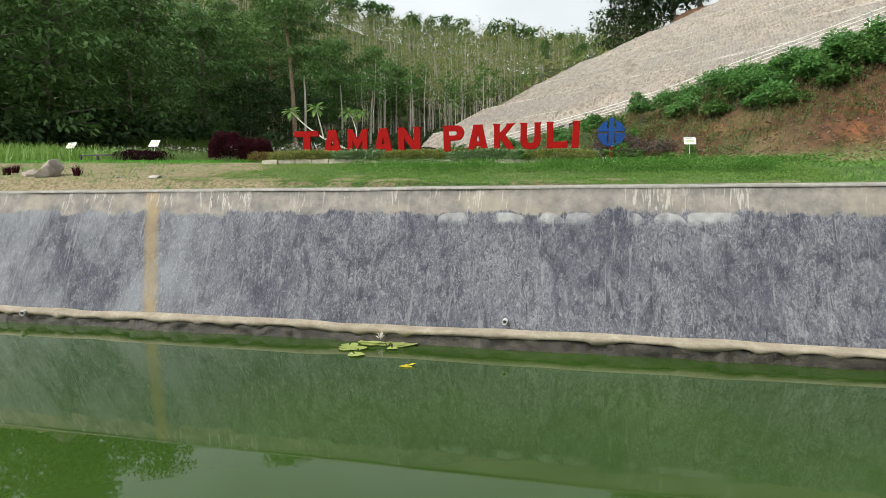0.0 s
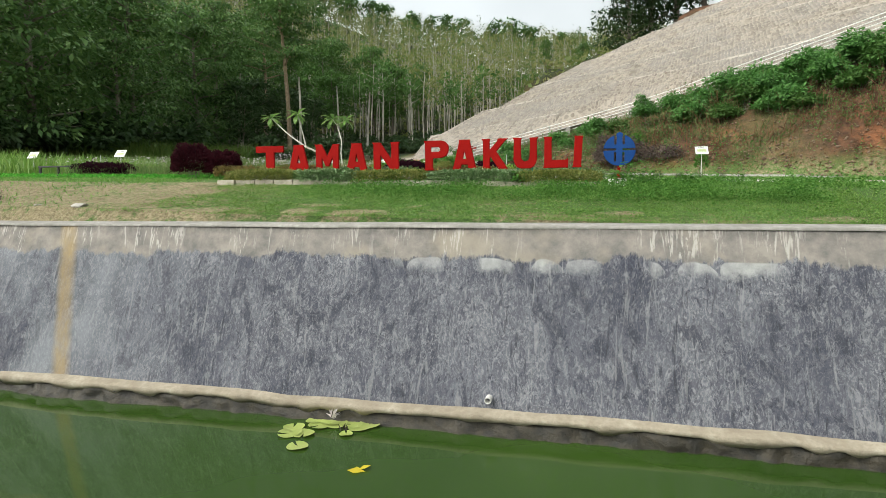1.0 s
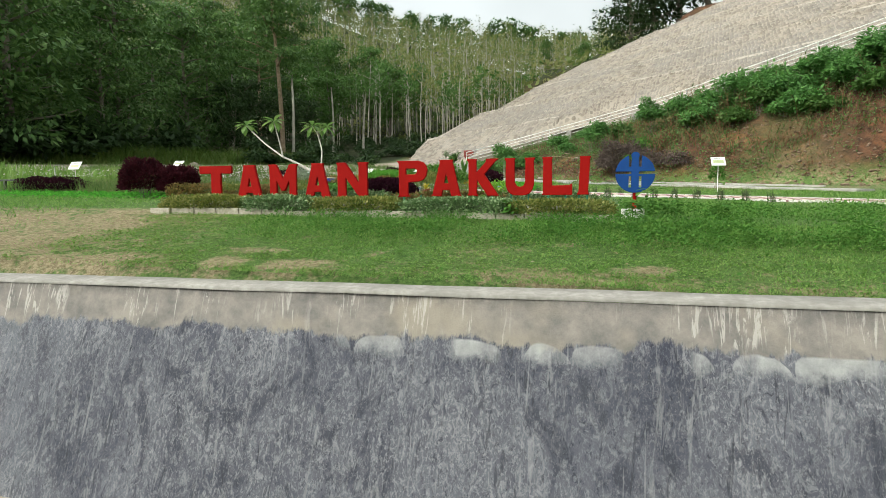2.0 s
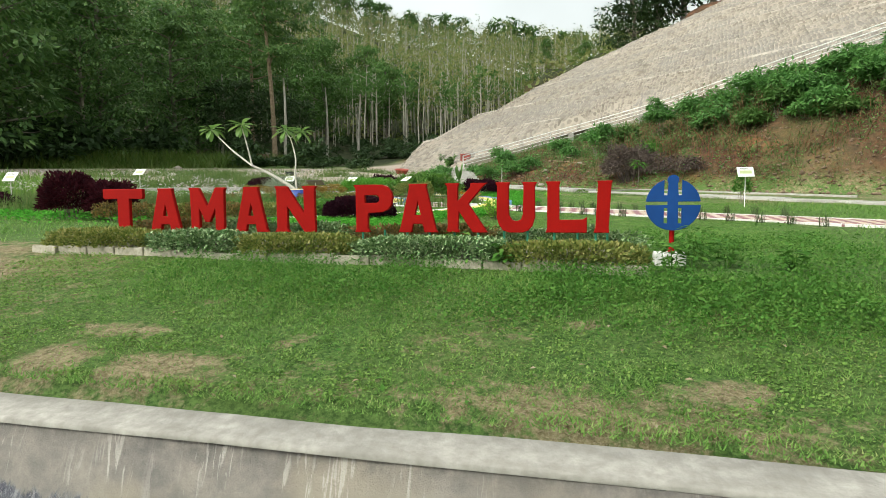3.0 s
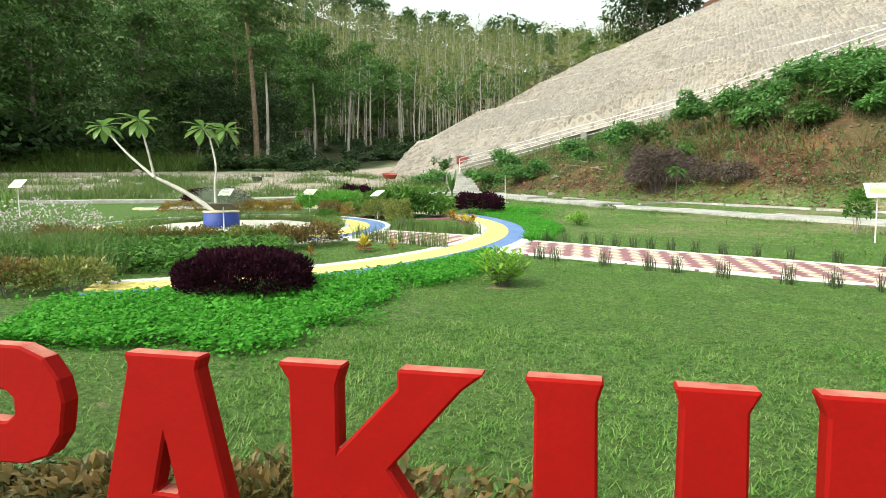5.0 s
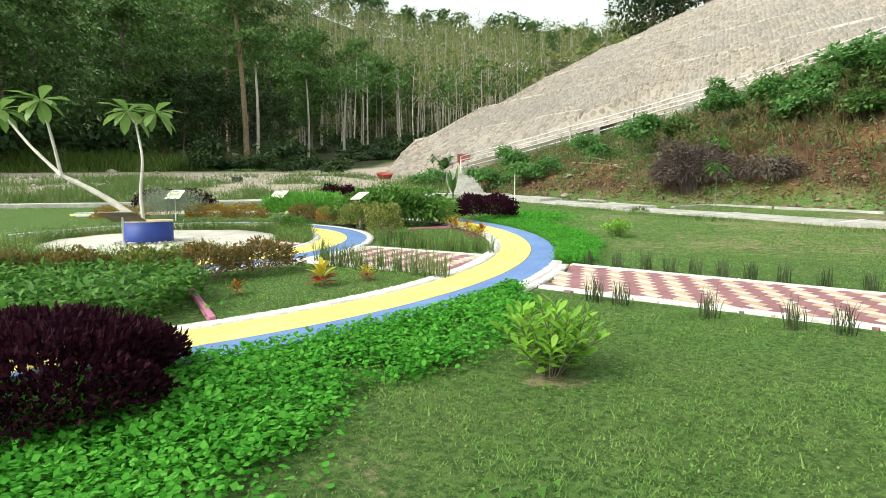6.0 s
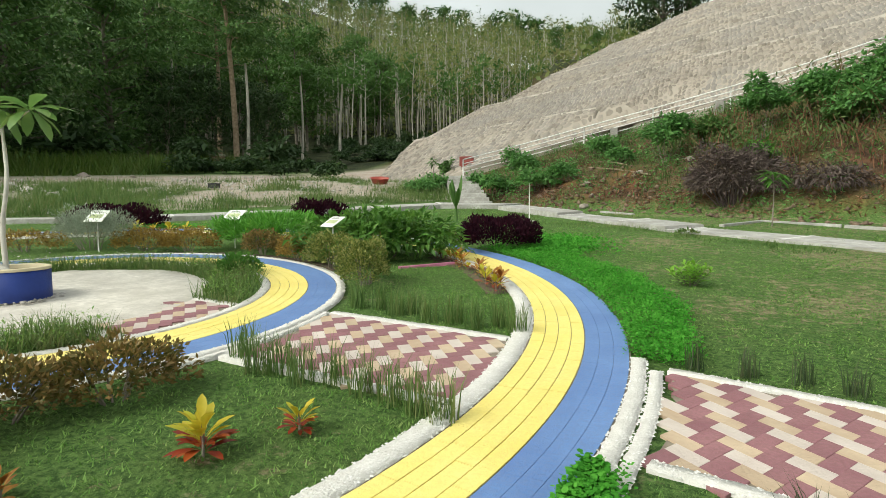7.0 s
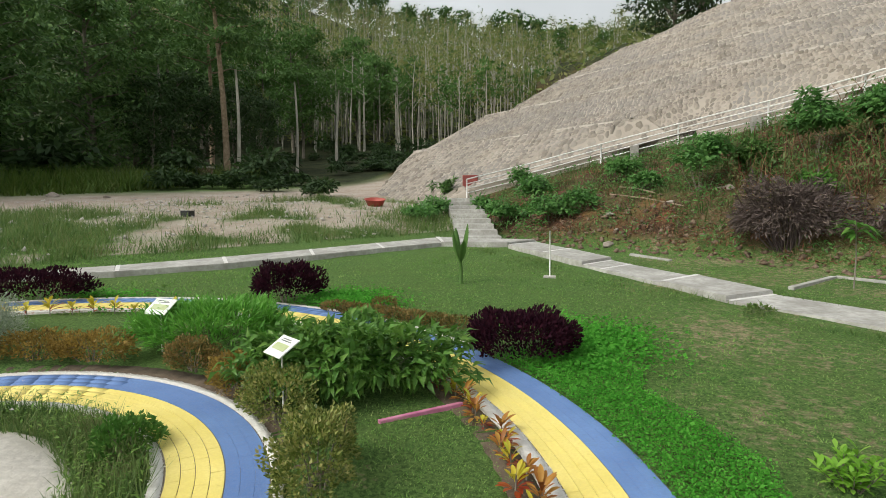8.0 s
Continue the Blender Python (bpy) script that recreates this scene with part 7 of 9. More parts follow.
    keep = ~in_radial(x, y, (-6.72, 21.95), -14.8, 0.85, 1.15, 0.0) & (rng.random(n) < 0.25 + 0.75 * vnoise(x, y, 0.35, 63))
    x, y = x[keep], y[keep]
    vv, ff = blades_single(np.stack([x, y, land(x, y) + 0.01], -1), rng.uniform(0.07, 0.22, len(x)) * (0.5 + vnoise(x, y, 0.4, 64)), 0.012, 0.8, rng)
    single("sand_edge_grass", mesh_np("sand_edge_grass", vv, ff, [L["waste"]]), "unmown grass ring round the sand", "grass", kind="stuff")
    shrub("weed_clump", -7.0, 23.35, 0.26, 0.3, 0.26, 1500, 0.05, L["weed"], "dark green clump of flowering weed by the sand", "bed plants", twigs=8, card=True, lumps=0.4)
    n = 420
    a = rng.uniform(-math.pi, math.pi, n)
    r = rng.uniform(1.9, 2.35, n)
    x, y = IC[0] + r * np.cos(a), IC[1] + r * np.sin(a)
    keep = vnoise(x, y, 0.5, 9) > 0.62
    ground_leaves("weed_flowers", x[keep], y[keep], 0.03, L["bloom"], "small white flowers among the sand weeds", 0.24, rng, 0.8, "flowers", lift=0.06)
    # leafy bed at the near end of the ring
    n = 26000
    x, y = rng.uniform(-8.6, -5.0, n), rng.uniform(16.6, 19.4, n)
    ro, ri = dist(OC, x, y), dist(IC, x, y)
    keep = (ro < 6.1) & (ri > 3.35) & (x < -5.05) & (rng.random(n) < 0.25 + 0.75 * vnoise(x, y, 0.6, 13)) & ((x + 5.5) * 0.94 + (y - 18.5) * 0.9 < 0.1)
    ground_leaves("leafy_bed", x[keep], y[keep], 0.085, L["bed"], "bed of low dark green leafy plants", 0.28, rng, 0.48, "bed plants", flat=0.4)


garden_shrubs()


def bed_soil():
    """Dark dug soil under the border plants."""
    for nm, c, r0, r1, a0, a1, lab in [("soil_bed", IC, 3.26, 3.56, 27, 150, "dark dug soil under the bronze border plants"), ("soil_bed", OC, 5.90, 6.19, 16, 44, "dark soil strip under the orange bedding plants")]:
        single(nm, ring_sector(nm, c, r0, r1, a0, a1, 0.004, 0.05, M["soil"], 0.006, n=int((a1 - a0) * 1.2)), lab, "soil", kind="structure")


bed_soil()


def croton(x, y, h, label, mat="croton", n=36):
    rng = np.random.default_rng(int(abs(x * 100 + y * 10)))
    ob = thing("croton", (x, y, height(x, y)), label, "plant", "crotons")
    a = rng.uniform(0, 6.28, n)
    t = rng.random(n)
    pos = np.stack([0.02 * np.cos(a), 0.02 * np.sin(a), h * (0.15 + 0.6 * t)], -1)
    way = np.stack([np.cos(a) * (1.15 - 0.7 * t), np.sin(a) * (1.15 - 0.7 * t), 0.35 + 0.9 * t], -1)
    ln = h * rng.uniform(0.45, 0.75, n)
    for tone, pick in ((("croton_red", t < 0.45), ("croton_yellow", t >= 0.45)) if mat == "croton" else ((mat, t >= 0),)):
        v, f = broad_np(pos[pick], way[pick], np.array([0, 0, 1.0]) + 0 * pos[pick], ln[pick], ln[pick] * 0.34, 0.16, 0.35)
        part("foliage", mesh_np("foliage", v, f, [L[tone]]), None, ob)
    v, f = tube_np([(0, 0, -0.02), (0.005, 0, h * 0.4), (0, 0.004, h * 0.8)], [0.008, 0.007, 0.004], 6)
    part("stem", mesh_np("stem", v, f, [M["bark"]], smooth=True), None, ob)


croton(-4.40, 19.02, 0.22, "croton with yellow and red leaves in the bed", n=46)
croton(-4.08, 19.38, 0.15, "small croton with red and yellow leaves in the bed")
croton(-5.0, 18.5, 0.12, "small croton with orange leaves in the bed", "orange")
rs = np.random.default_rng(61)
for i in range(15):
    a = math.radians(17 + i * 1.75)
    r = 6.05 + rs.normal(0, 0.05)
    croton(OC[0] + r * math.cos(a), OC[1] + r * math.sin(a), rs.uniform(0.11, 0.20), "orange and yellow bedding plant along the path border", "orange" if i % 2 else "croton", 22)
for i in range(12):
    a = math.radians(84 + i * 3.2)
    croton(OC[0] + 6.02 * math.cos(a), OC[1] + 6.02 * math.sin(a), rs.uniform(0.16, 0.28), "yellow-leaved bedding plant along the far path", "croton", 18)

vet = "upright tuft of grey-green vetiver grass"
for x, y in [(-1.87, 20.98), (-1.55, 20.90), (-1.25, 20.80), (-1.0, 20.66), (-0.75, 20.62), (-0.5, 20.48), (-0.25, 20.40), (0.02, 20.28), (0.35, 20.16), (0.7, 20.05), (1.1, 19.9), (1.5, 19.75), (2.0, 19.6), (2.5, 19.4), (3.0, 19.25), (3.5, 19.05)]:
    tuft("vetiver_tuft", x, y, 40, 0.26, 0.07, L["vetiver"], vet, "vetiver along the side path", 0.007, 0.4)
for x, y in [(-1.83, 18.96), (-1.62, 18.86), (-0.98, 18.58), (-0.45, 18.40), (-0.18, 18.32), (0.3, 18.1), (0.9, 17.9), (1.3, 17.76), (1.7, 17.6), (2.15, 17.46), (2.6, 17.3), (3.05, 17.15), (3.5, 16.96)]:
    tuft("vetiver_tuft", x, y, 46, 0.28, 0.08, L["vetiver"], vet, "vetiver along the side path", 0.007, 0.45)
for i in range(9):
    s = i / 8
    tuft("vetiver_tuft", -5.05 + 1.72 * s + rs.normal(0, 0.03), 20.32 - 0.62 * s + rs.normal(0, 0.05), 60, 0.36, 0.09, L["waste"], vet, "vetiver along the radial path", 0.008, 0.45)
for i in range(9):
    s = i / 8
    tuft("vetiver_tuft", -4.85 + 1.68 * s + rs.normal(0, 0.03), 22.05 - 0.42 * s + rs.normal(0, 0.06), 60, 0.34, 0.09, L["waste"], vet, "vetiver along the radial path", 0.008, 0.45)


# ---- flower bed and low hedge on the far left of the ring ----
def left_beds():
    rng = np.random.default_rng(71)
    n = 60000
    x, y = rng.uniform(-15, -6.3, n), rng.uniform(15.6, 20.0, n)
    keep = (dist(OC, x, y) > 0) & (dist(IC, x, y) > 3.5) & (x < -6.2 - 0.4 * (y - 16)) & ~paved(x, y) & (rng.random(n) < (0.2 + 0.8 * vnoise(x, y, 0.9, 17)) * np.clip(np.minimum(np.minimum(x + 15, y - 15.6), 20 - y) / 1.1 + 1.2 * (vnoise(x, y, 0.8, 19) - 0.45), 0, 1))
    x, y = x[keep], y[keep]
    pos = np.stack([x, y, land(x, y)], -1)
    v, f = blades_single(pos, 0.42 * rng.uniform(0.4, 1.1, len(x)) * (0.5 + vnoise(x, y, 0.8, 6)), 0.018, 0.6, rng)
    single("flower_bed_stalks", mesh_np("flower_bed_stalks", v, f, [L["waste"]]), "tall green stalks of an overgrown flower bed", "flower bed", kind="stuff")
    n = 1300
    x, y = rng.uniform(-17, -7.5, n), rng.uniform(16.4, 20.5, n)
    keep = (dist(IC, x, y) > 3.6) & ~paved(x, y) & (rng.random(n) < np.clip(vnoise(x, y, 1.1, 18) * 2.6 - 0.9, 0, 1)) & (x < -7.5 - 0.5 * (y - 16))
    ground_leaves("flower_heads", x[keep], y[keep], 0.06, L["bloom"], "pale pink and white flower heads over the bed", 0.25, rng, 0.8, "flowers", lift=0.40)
    for i in range(6):
        a = math.radians(-61.5 - i * 4.7)
        shrub("border_hedge", OC[0] + 6.52 * math.cos(a), OC[1] + 6.52 * math.sin(a), 0.36, 0.27, 0.30, 2000, 0.045, L["rust" if i % 3 else "gold"], "low reddish-green border hedge behind the lawn", "border hedge", square=3, twigs=6, rz=math.degrees(a) + 90, category="hedge", card=True, lumps=0.3)


left_beds()


# ---- sign plaques, pot tree and small garden things ----
def plaque(x, y, h, w, d, yaw, tilt, label, printed=True, back=False):
    z = height(x, y)
    ob = thing("plant_sign", (x, y, z), label, "sign", "plant name signs", rz=yaw)
    v, f = tube_np([(0, 0, -0.05), (0, 0, h * 0.5), (0, 0, h)], [0.011] * 3, 8)
    part("post", mesh_np("post", v, f, [M["rail"]], smooth=True), None, ob)
    pl = part("plate", box(bmesh.new(), -w / 2, w / 2, -d / 2, d / 2, -0.006, 0.006, 0.002), M["sign_back" if back else "plaque"], ob, "dark sign plate" if back else "white sign plate", at=pose(0, 0, h, tilt))
    if printed:
        part("print_field", box(bmesh.new(), -w * 0.36, w * 0.36, -d * 0.20, d * 0.12, 0.008, 0.0095), M["ink"], pl, "yellow-green print field")
    for k in range(0 if back else 2):
        part("print_bar", box(bmesh.new(), -w * 0.3, w * (0.28 - 0.1 * k), d * (0.24 + 0.09 * k), d * (0.28 + 0.09 * k), 0.008, 0.0095), M["dark_ink"], pl, "dark line of lettering")


plaque(-6.175, 24.463, 0.63, 0.34, 0.26, -35, 32, "white plant name sign on a thin post in the bed")
plaque(-8.637, 25.786, 0.58, 0.36, 0.28, -8, 35, "white plant name sign on a thin post among green leaves")
plaque(-10.571, 24.798, 0.60, 0.36, 0.27, 0, 42, "white plant name sign on a thin post by the herb bush")
plaque(3.50, 22.2, 0.88, 0.40, 0.28, 8, 62, "white plant name sign on a thin post on the lawn")
plaque(-14.83, 18.0, 0.75, 0.38, 0.28, 0, 55, "white plant name sign beside the dark shrubs")
plaque(-18.8, 18.4, 0.72, 0.38, 0.28, 0, 55, "white plant name sign beside the dark shrubs")
plaque(-6.89, 19.25, 0.62, 0.40, 0.28, 10, -22, "dark plant sign on a thin pole in the ring hedge", printed=False, back=True)
plaque(-14.8, 22.5, 0.85, 0.38, 0.28, 0, 45, "white plant name sign beyond the flower bed")


def low_rail():
    ob = thing("low_rail", (-16.5, 17.2, height(-16.5, 17.2)), "low dark timber rail on short posts", "rail")
    part("beam", box(bmesh.new(), -0.75, 0.75, -0.04, 0.04, 0.30, 0.35, 0.006), M["black"], ob)
    for px in (-0.7, 0.0, 0.7):
        part("post", box(bmesh.new(), px - 0.03, px + 0.03, -0.03, 0.03, -0.05, 0.30), M["black"], ob)


low_rail()


def pot_tree():
    px, py = -8.47, 21.5
    z = height(px, py) + 0.03
    pot = thing("planter", (px, py, z), "blue painted concrete ring planter with a yellow rim on sand", "planter")
    R, Hh, n = 0.35, 0.34, 40
    prof = [(R - 0.005, 0.0), (R, 0.02), (R, Hh - 0.03), (R - 0.004, Hh - 0.03)]
    rim = [(R + 0.004, Hh - 0.03), (R + 0.004, Hh - 0.004), (R - 0.002, Hh), (R - 0.05, Hh), (R - 0.054, Hh - 0.004), (R - 0.055, Hh - 0.12)]

    def spin(pr):
        a = np.linspace(0, 2 * np.pi, n, endpoint=False)
        V = np.array([(r * math.cos(t), r * math.sin(t), q) for r, q in pr for t in a])
        i, j = np.meshgrid(np.arange(len(pr) - 1), np.arange(n), indexing="ij")
        return V, np.stack([i * n + j, i * n + (j + 1) % n, (i + 1) * n + (j + 1) % n, (i + 1) * n + j], -1).reshape(-1, 4)
    for nm, pr, m in (("wall", prof, "pot_blue"), ("rim", rim, "pot_rim")):
        V, F = spin(pr)
        part(nm, mesh_np(nm, V, F, [M[m]], smooth=False), None, pot, "worn yellow rim" if nm == "rim" else "")
    V, F = spin([(R - 0.05, Hh - 0.08), (0.001, Hh - 0.05)])
    part("soil", mesh_np("soil", V, F, [M["soil"]]), None, pot, "dry soil")
    rng = np.random.default_rng(81)
    peb = []
    for _ in range(150):
        a, r = rng.uniform(0, 6.28), R + rng.uniform(0.0, 0.13) ** 1.0
        c = np.array([r * math.cos(a), r * math.sin(a), 0.008])
        s = rng.uniform(0.012, 0.028)
        d = np.array([[1, 0, 0], [-1, 0, 0], [0, 1, 0], [0, -1, 0], [0, 0, 0.6], [0, 0, -0.6]]) * s + rng.normal(0, s * 0.15, (6, 3))
        peb.append((c + d, [np.array([[0, 2, 4], [2, 1, 4], [1, 3, 4], [3, 0, 4], [2, 0, 5], [1, 2, 5], [3, 1, 5], [0, 3, 5]])]))
    v, f = join_np(peb)
    single("pebble_ring", mesh_np("pebble_ring", v, f, [M["rubble"]]), "loose grey pebbles round the planter", "pebbles", kind="stuff", at=(px, py, z))
    # frangipani
    tr = thing("frangipani_tree", (px, py, z + Hh - 0.08), "young frangipani with bare pale limbs leaning from the planter", "tree")
    o = np.array([px, py, z + Hh - 0.08])
    fork, rl, rm, rr = (np.array(q) - o for q in ((-9.94, 21.39, 4.33), (-11.50, 21.75, 5.46), (-10.24, 21.38, 5.50), (-8.96, 21.90, 5.16)))

    def limb(pts, rad, nm):
        pts = np.array(pts, float)
        t = np.linspace(0, 1, len(pts))
        s = np.linspace(0, 1, 12)
        P = np.stack([np.interp(s, t, pts[:, k]) for k in range(3)], -1)
        for _ in range(2):
            P[1:-1] = (P[:-2] + 2 * P[1:-1] + P[2:]) / 4
        v2, f2 = tube_np(P, np.interp(s, [0, 1], rad) * (1 + 0.06 * np.sin(s * 40)), 10)
        return part(nm, mesh_np(nm, v2, f2, [M["frangipani_bark"]], smooth=True), None, tr)
    limb([(-0.02, 0, -0.03), (-0.55, -0.03, 0.33), (-1.0, -0.08, 0.58), fork], (0.055, 0.032), "trunk")
    limb([fork, (fork * 0.45 + rl * 0.55) + [0.05, 0, -0.12], rl], (0.030, 0.018), "limb")
    limb([fork, (fork * 0.6 + rm * 0.4) + [0.02, 0, -0.02], rm], (0.028, 0.018), "limb")
    limb([(-0.12, 0.05, -0.02), (-0.22, 0.1, 0.5), (-0.20, 0.2, 1.0), rr], (0.028, 0.018), "limb")
    for c, k in ((rl, 1), (rm, 2), (rr + [-0.14, 0, 0.20], 3), (rr + [0.33, 0.06, 0.16], 4)):
        m = 14
        a = np.arange(m) * 2.4 + rng.normal(0, 0.2, m)
        way = np.stack([np.cos(a), np.sin(a), np.linspace(-0.5, 0.8, m) + rng.normal(0, 0.1, m)], -1)
        ln = rng.uniform(0.34, 0.50, m)
        v, f = broad_np(np.tile(c, (m, 1)), way, np.array([0, 0, 1.0]) + 0 * way, ln, ln * 0.36, 0.10, 0.45)
        part("leaf_rosette", mesh_np("leaf_rosette", v, f, [L["frangipani"]], smooth=True), None, tr)
    limb([rr, rr + [-0.09, 0, 0.10], rr + [-0.14, 0, 0.20]], (0.018, 0.013), "limb")
    limb([rr, rr + [0.18, 0.03, 0.06], rr + [0.33, 0.06, 0.16]], (0.018, 0.013), "limb")


pot_tree()


def kerbs():
    # pink painted kerbs in the beds
    for a, b, lab in [((-4.64, 17.62), (-5.5, 18.52), "pink painted low kerb dividing the bed"), ((-5.16, 24.38), (-4.50, 24.98), "pink painted low kerb in front of the bed plants"), ((-6.9, 24.1 + 1.0), (-6.3, 25.6), "pink painted low kerb between bed plants"), ((-8.0, 17.0), (-7.2, 17.5), "pink painted low kerb dividing the bed")]:
        ax, ay = a
        bx, by = b
        ln, ang = math.hypot(bx - ax, by - ay), math.degrees(math.atan2(by - ay, bx - ax))
        ob = single("pink_kerb", to_mesh("pink_kerb", box(bmesh.new(), 0, ln, -0.026, 0.026, -0.05, 0.038, 0.010), M["pink"]), lab, "kerb", "pink kerbs")
        ob.matrix_world = pose(ax, ay, height(ax, ay), 0, -math.degrees(math.atan2(height(bx, by) - height(ax, ay), ln)), ang)
    # thin broken kerb line on the far side of the side walkway
    for i, (a, b) in enumerate([((0.5, 31.95), (1.75, 33.4)), ((1.8, 33.45), (3.3, 32.6)), ((3.35, 32.55), (5.4, 30.9)), ((5.5, 30.8), (8.5, 28.6)), ((-2.2, 35.9), (-1.3, 35.0))]):
        (ax, ay), (bx, by) = a, b
        ln, ang = math.hypot(bx - ax, by - ay), math.degrees(math.atan2(by - ay, bx - ax))
        ob = single("kerb_line", to_mesh("kerb_line", box(bmesh.new(), 0, ln, -0.06, 0.06, -0.1, 0.06, 0.012), M["concrete"]), "low worn concrete kerb beside the bank", "kerb", "bank kerbs")
        ob.matrix_world = pose(ax, ay, height(ax, ay), 0, -math.degrees(math.atan2(height(bx, by) - height(ax, ay), ln)), ang)


kerbs()


# ---- the bank: railing, plinth, bushes, dead brush ----
RAIL = [(-8.77, 46.0, 5.56), (-5.94, 46.0, 6.20), (-2.84, 46.0, 6.97), (0.28, 46.0, 7.72), (3.15, 44.0, 8.20), (5.50, 42.0, 8.62), (8.2, 39.8, 9.25), (11.0, 37.6, 9.9), (14.0, 35.2, 10.6), (17.5, 32.5, 11.4)]


def railing():
    ob = thing("stair_railing", (0, 0, 0), "long white metal railing climbing beside the stone slope", "railing")
    for x, y, z in RAIL:
        v, f = tube_np([(x, y, z - 0.25), (x, y, z + 0.4), (x, y, z + 0.84)], [0.034] * 3, 8)
        part("rail_post", mesh_np("rail_post", v, f, [M["rail"]], smooth=True), None, ob)
    for k in range(4):
        dz = 0.20 + 0.21 * k
        v, f = tube_np([(x, y, z + dz) for x, y, z in RAIL], [0.030 if k == 3 else 0.024] * len(RAIL), 8)
        part("rail_bar", mesh_np("rail_bar", v, f, [M["rail"]], smooth=True), None, ob)
    # plinth wall behind the rail, and short piers
    pl = thing("stair_plinth", (0, 0, 0), "plain rendered plinth wall at the foot of the stone slope", "wall", kind="structure")
    for (x0, y0, z0), (x1, y1, z1) in zip(RAIL[1:6], RAIL[2:7]):
        n = Vector((-(y1 - y0), x1 - x0, 0)).normalized() * 0.32
        bm = bmesh.new()
        lo = [bm.verts.new((x0 + n.x, y0 + n.y, z0 - 0.5)), bm.verts.new((x1 + n.x, y1 + n.y, z1 - 0.5)), bm.verts.new((x1 + n.x * 2.2, y1 + n.y * 2.2, z1 - 0.5)), bm.verts.new((x0 + n.x * 2.2, y0 + n.y * 2.2, z0 - 0.5))]
        hi = [bm.verts.new((v.co.x, v.co.y, z + 0.50)) for v, z in zip(lo, (z0, z1, z1, z0))]
        bm.faces.new(hi)
        for i in range(4):
            j = (i + 1) % 4
            bm.faces.new((lo[i], lo[j], hi[j], hi[i]))
        part("panel", bm, M["plinth"], pl)
    for x, y, z in [(-1.48, 45.75, 7.28), (2.75, 44.05, 8.10), (6.9, 40.7, 8.9)]:
        part("pier", box(bmesh.new(), x - 0.17, x + 0.17, y - 0.15, y + 0.2, z - 0.7, z + 0.40, 0.02), M["cap"], pl, "pale concrete pier")
    # rust-red panel by the gate end
    rb = thing("meter_box", (-8.8, 47.0, 5.5), "rust-red metal box standing by the end of the railing", "box")
    part("body", box(bmesh.new(), -0.36, 0.36, -0.12, 0.12, 0.35, 1.12, 0.02), M["red_barrel"], rb)
    part("leg", box(bmesh.new(), -0.30, -0.24, -0.03, 0.03, -0.3, 0.36), M["red_barrel"], rb)
    part("leg", box(bmesh.new(), 0.24, 0.30, -0.03, 0.03, -0.3, 0.36), M["red_barrel"], rb)


railing()


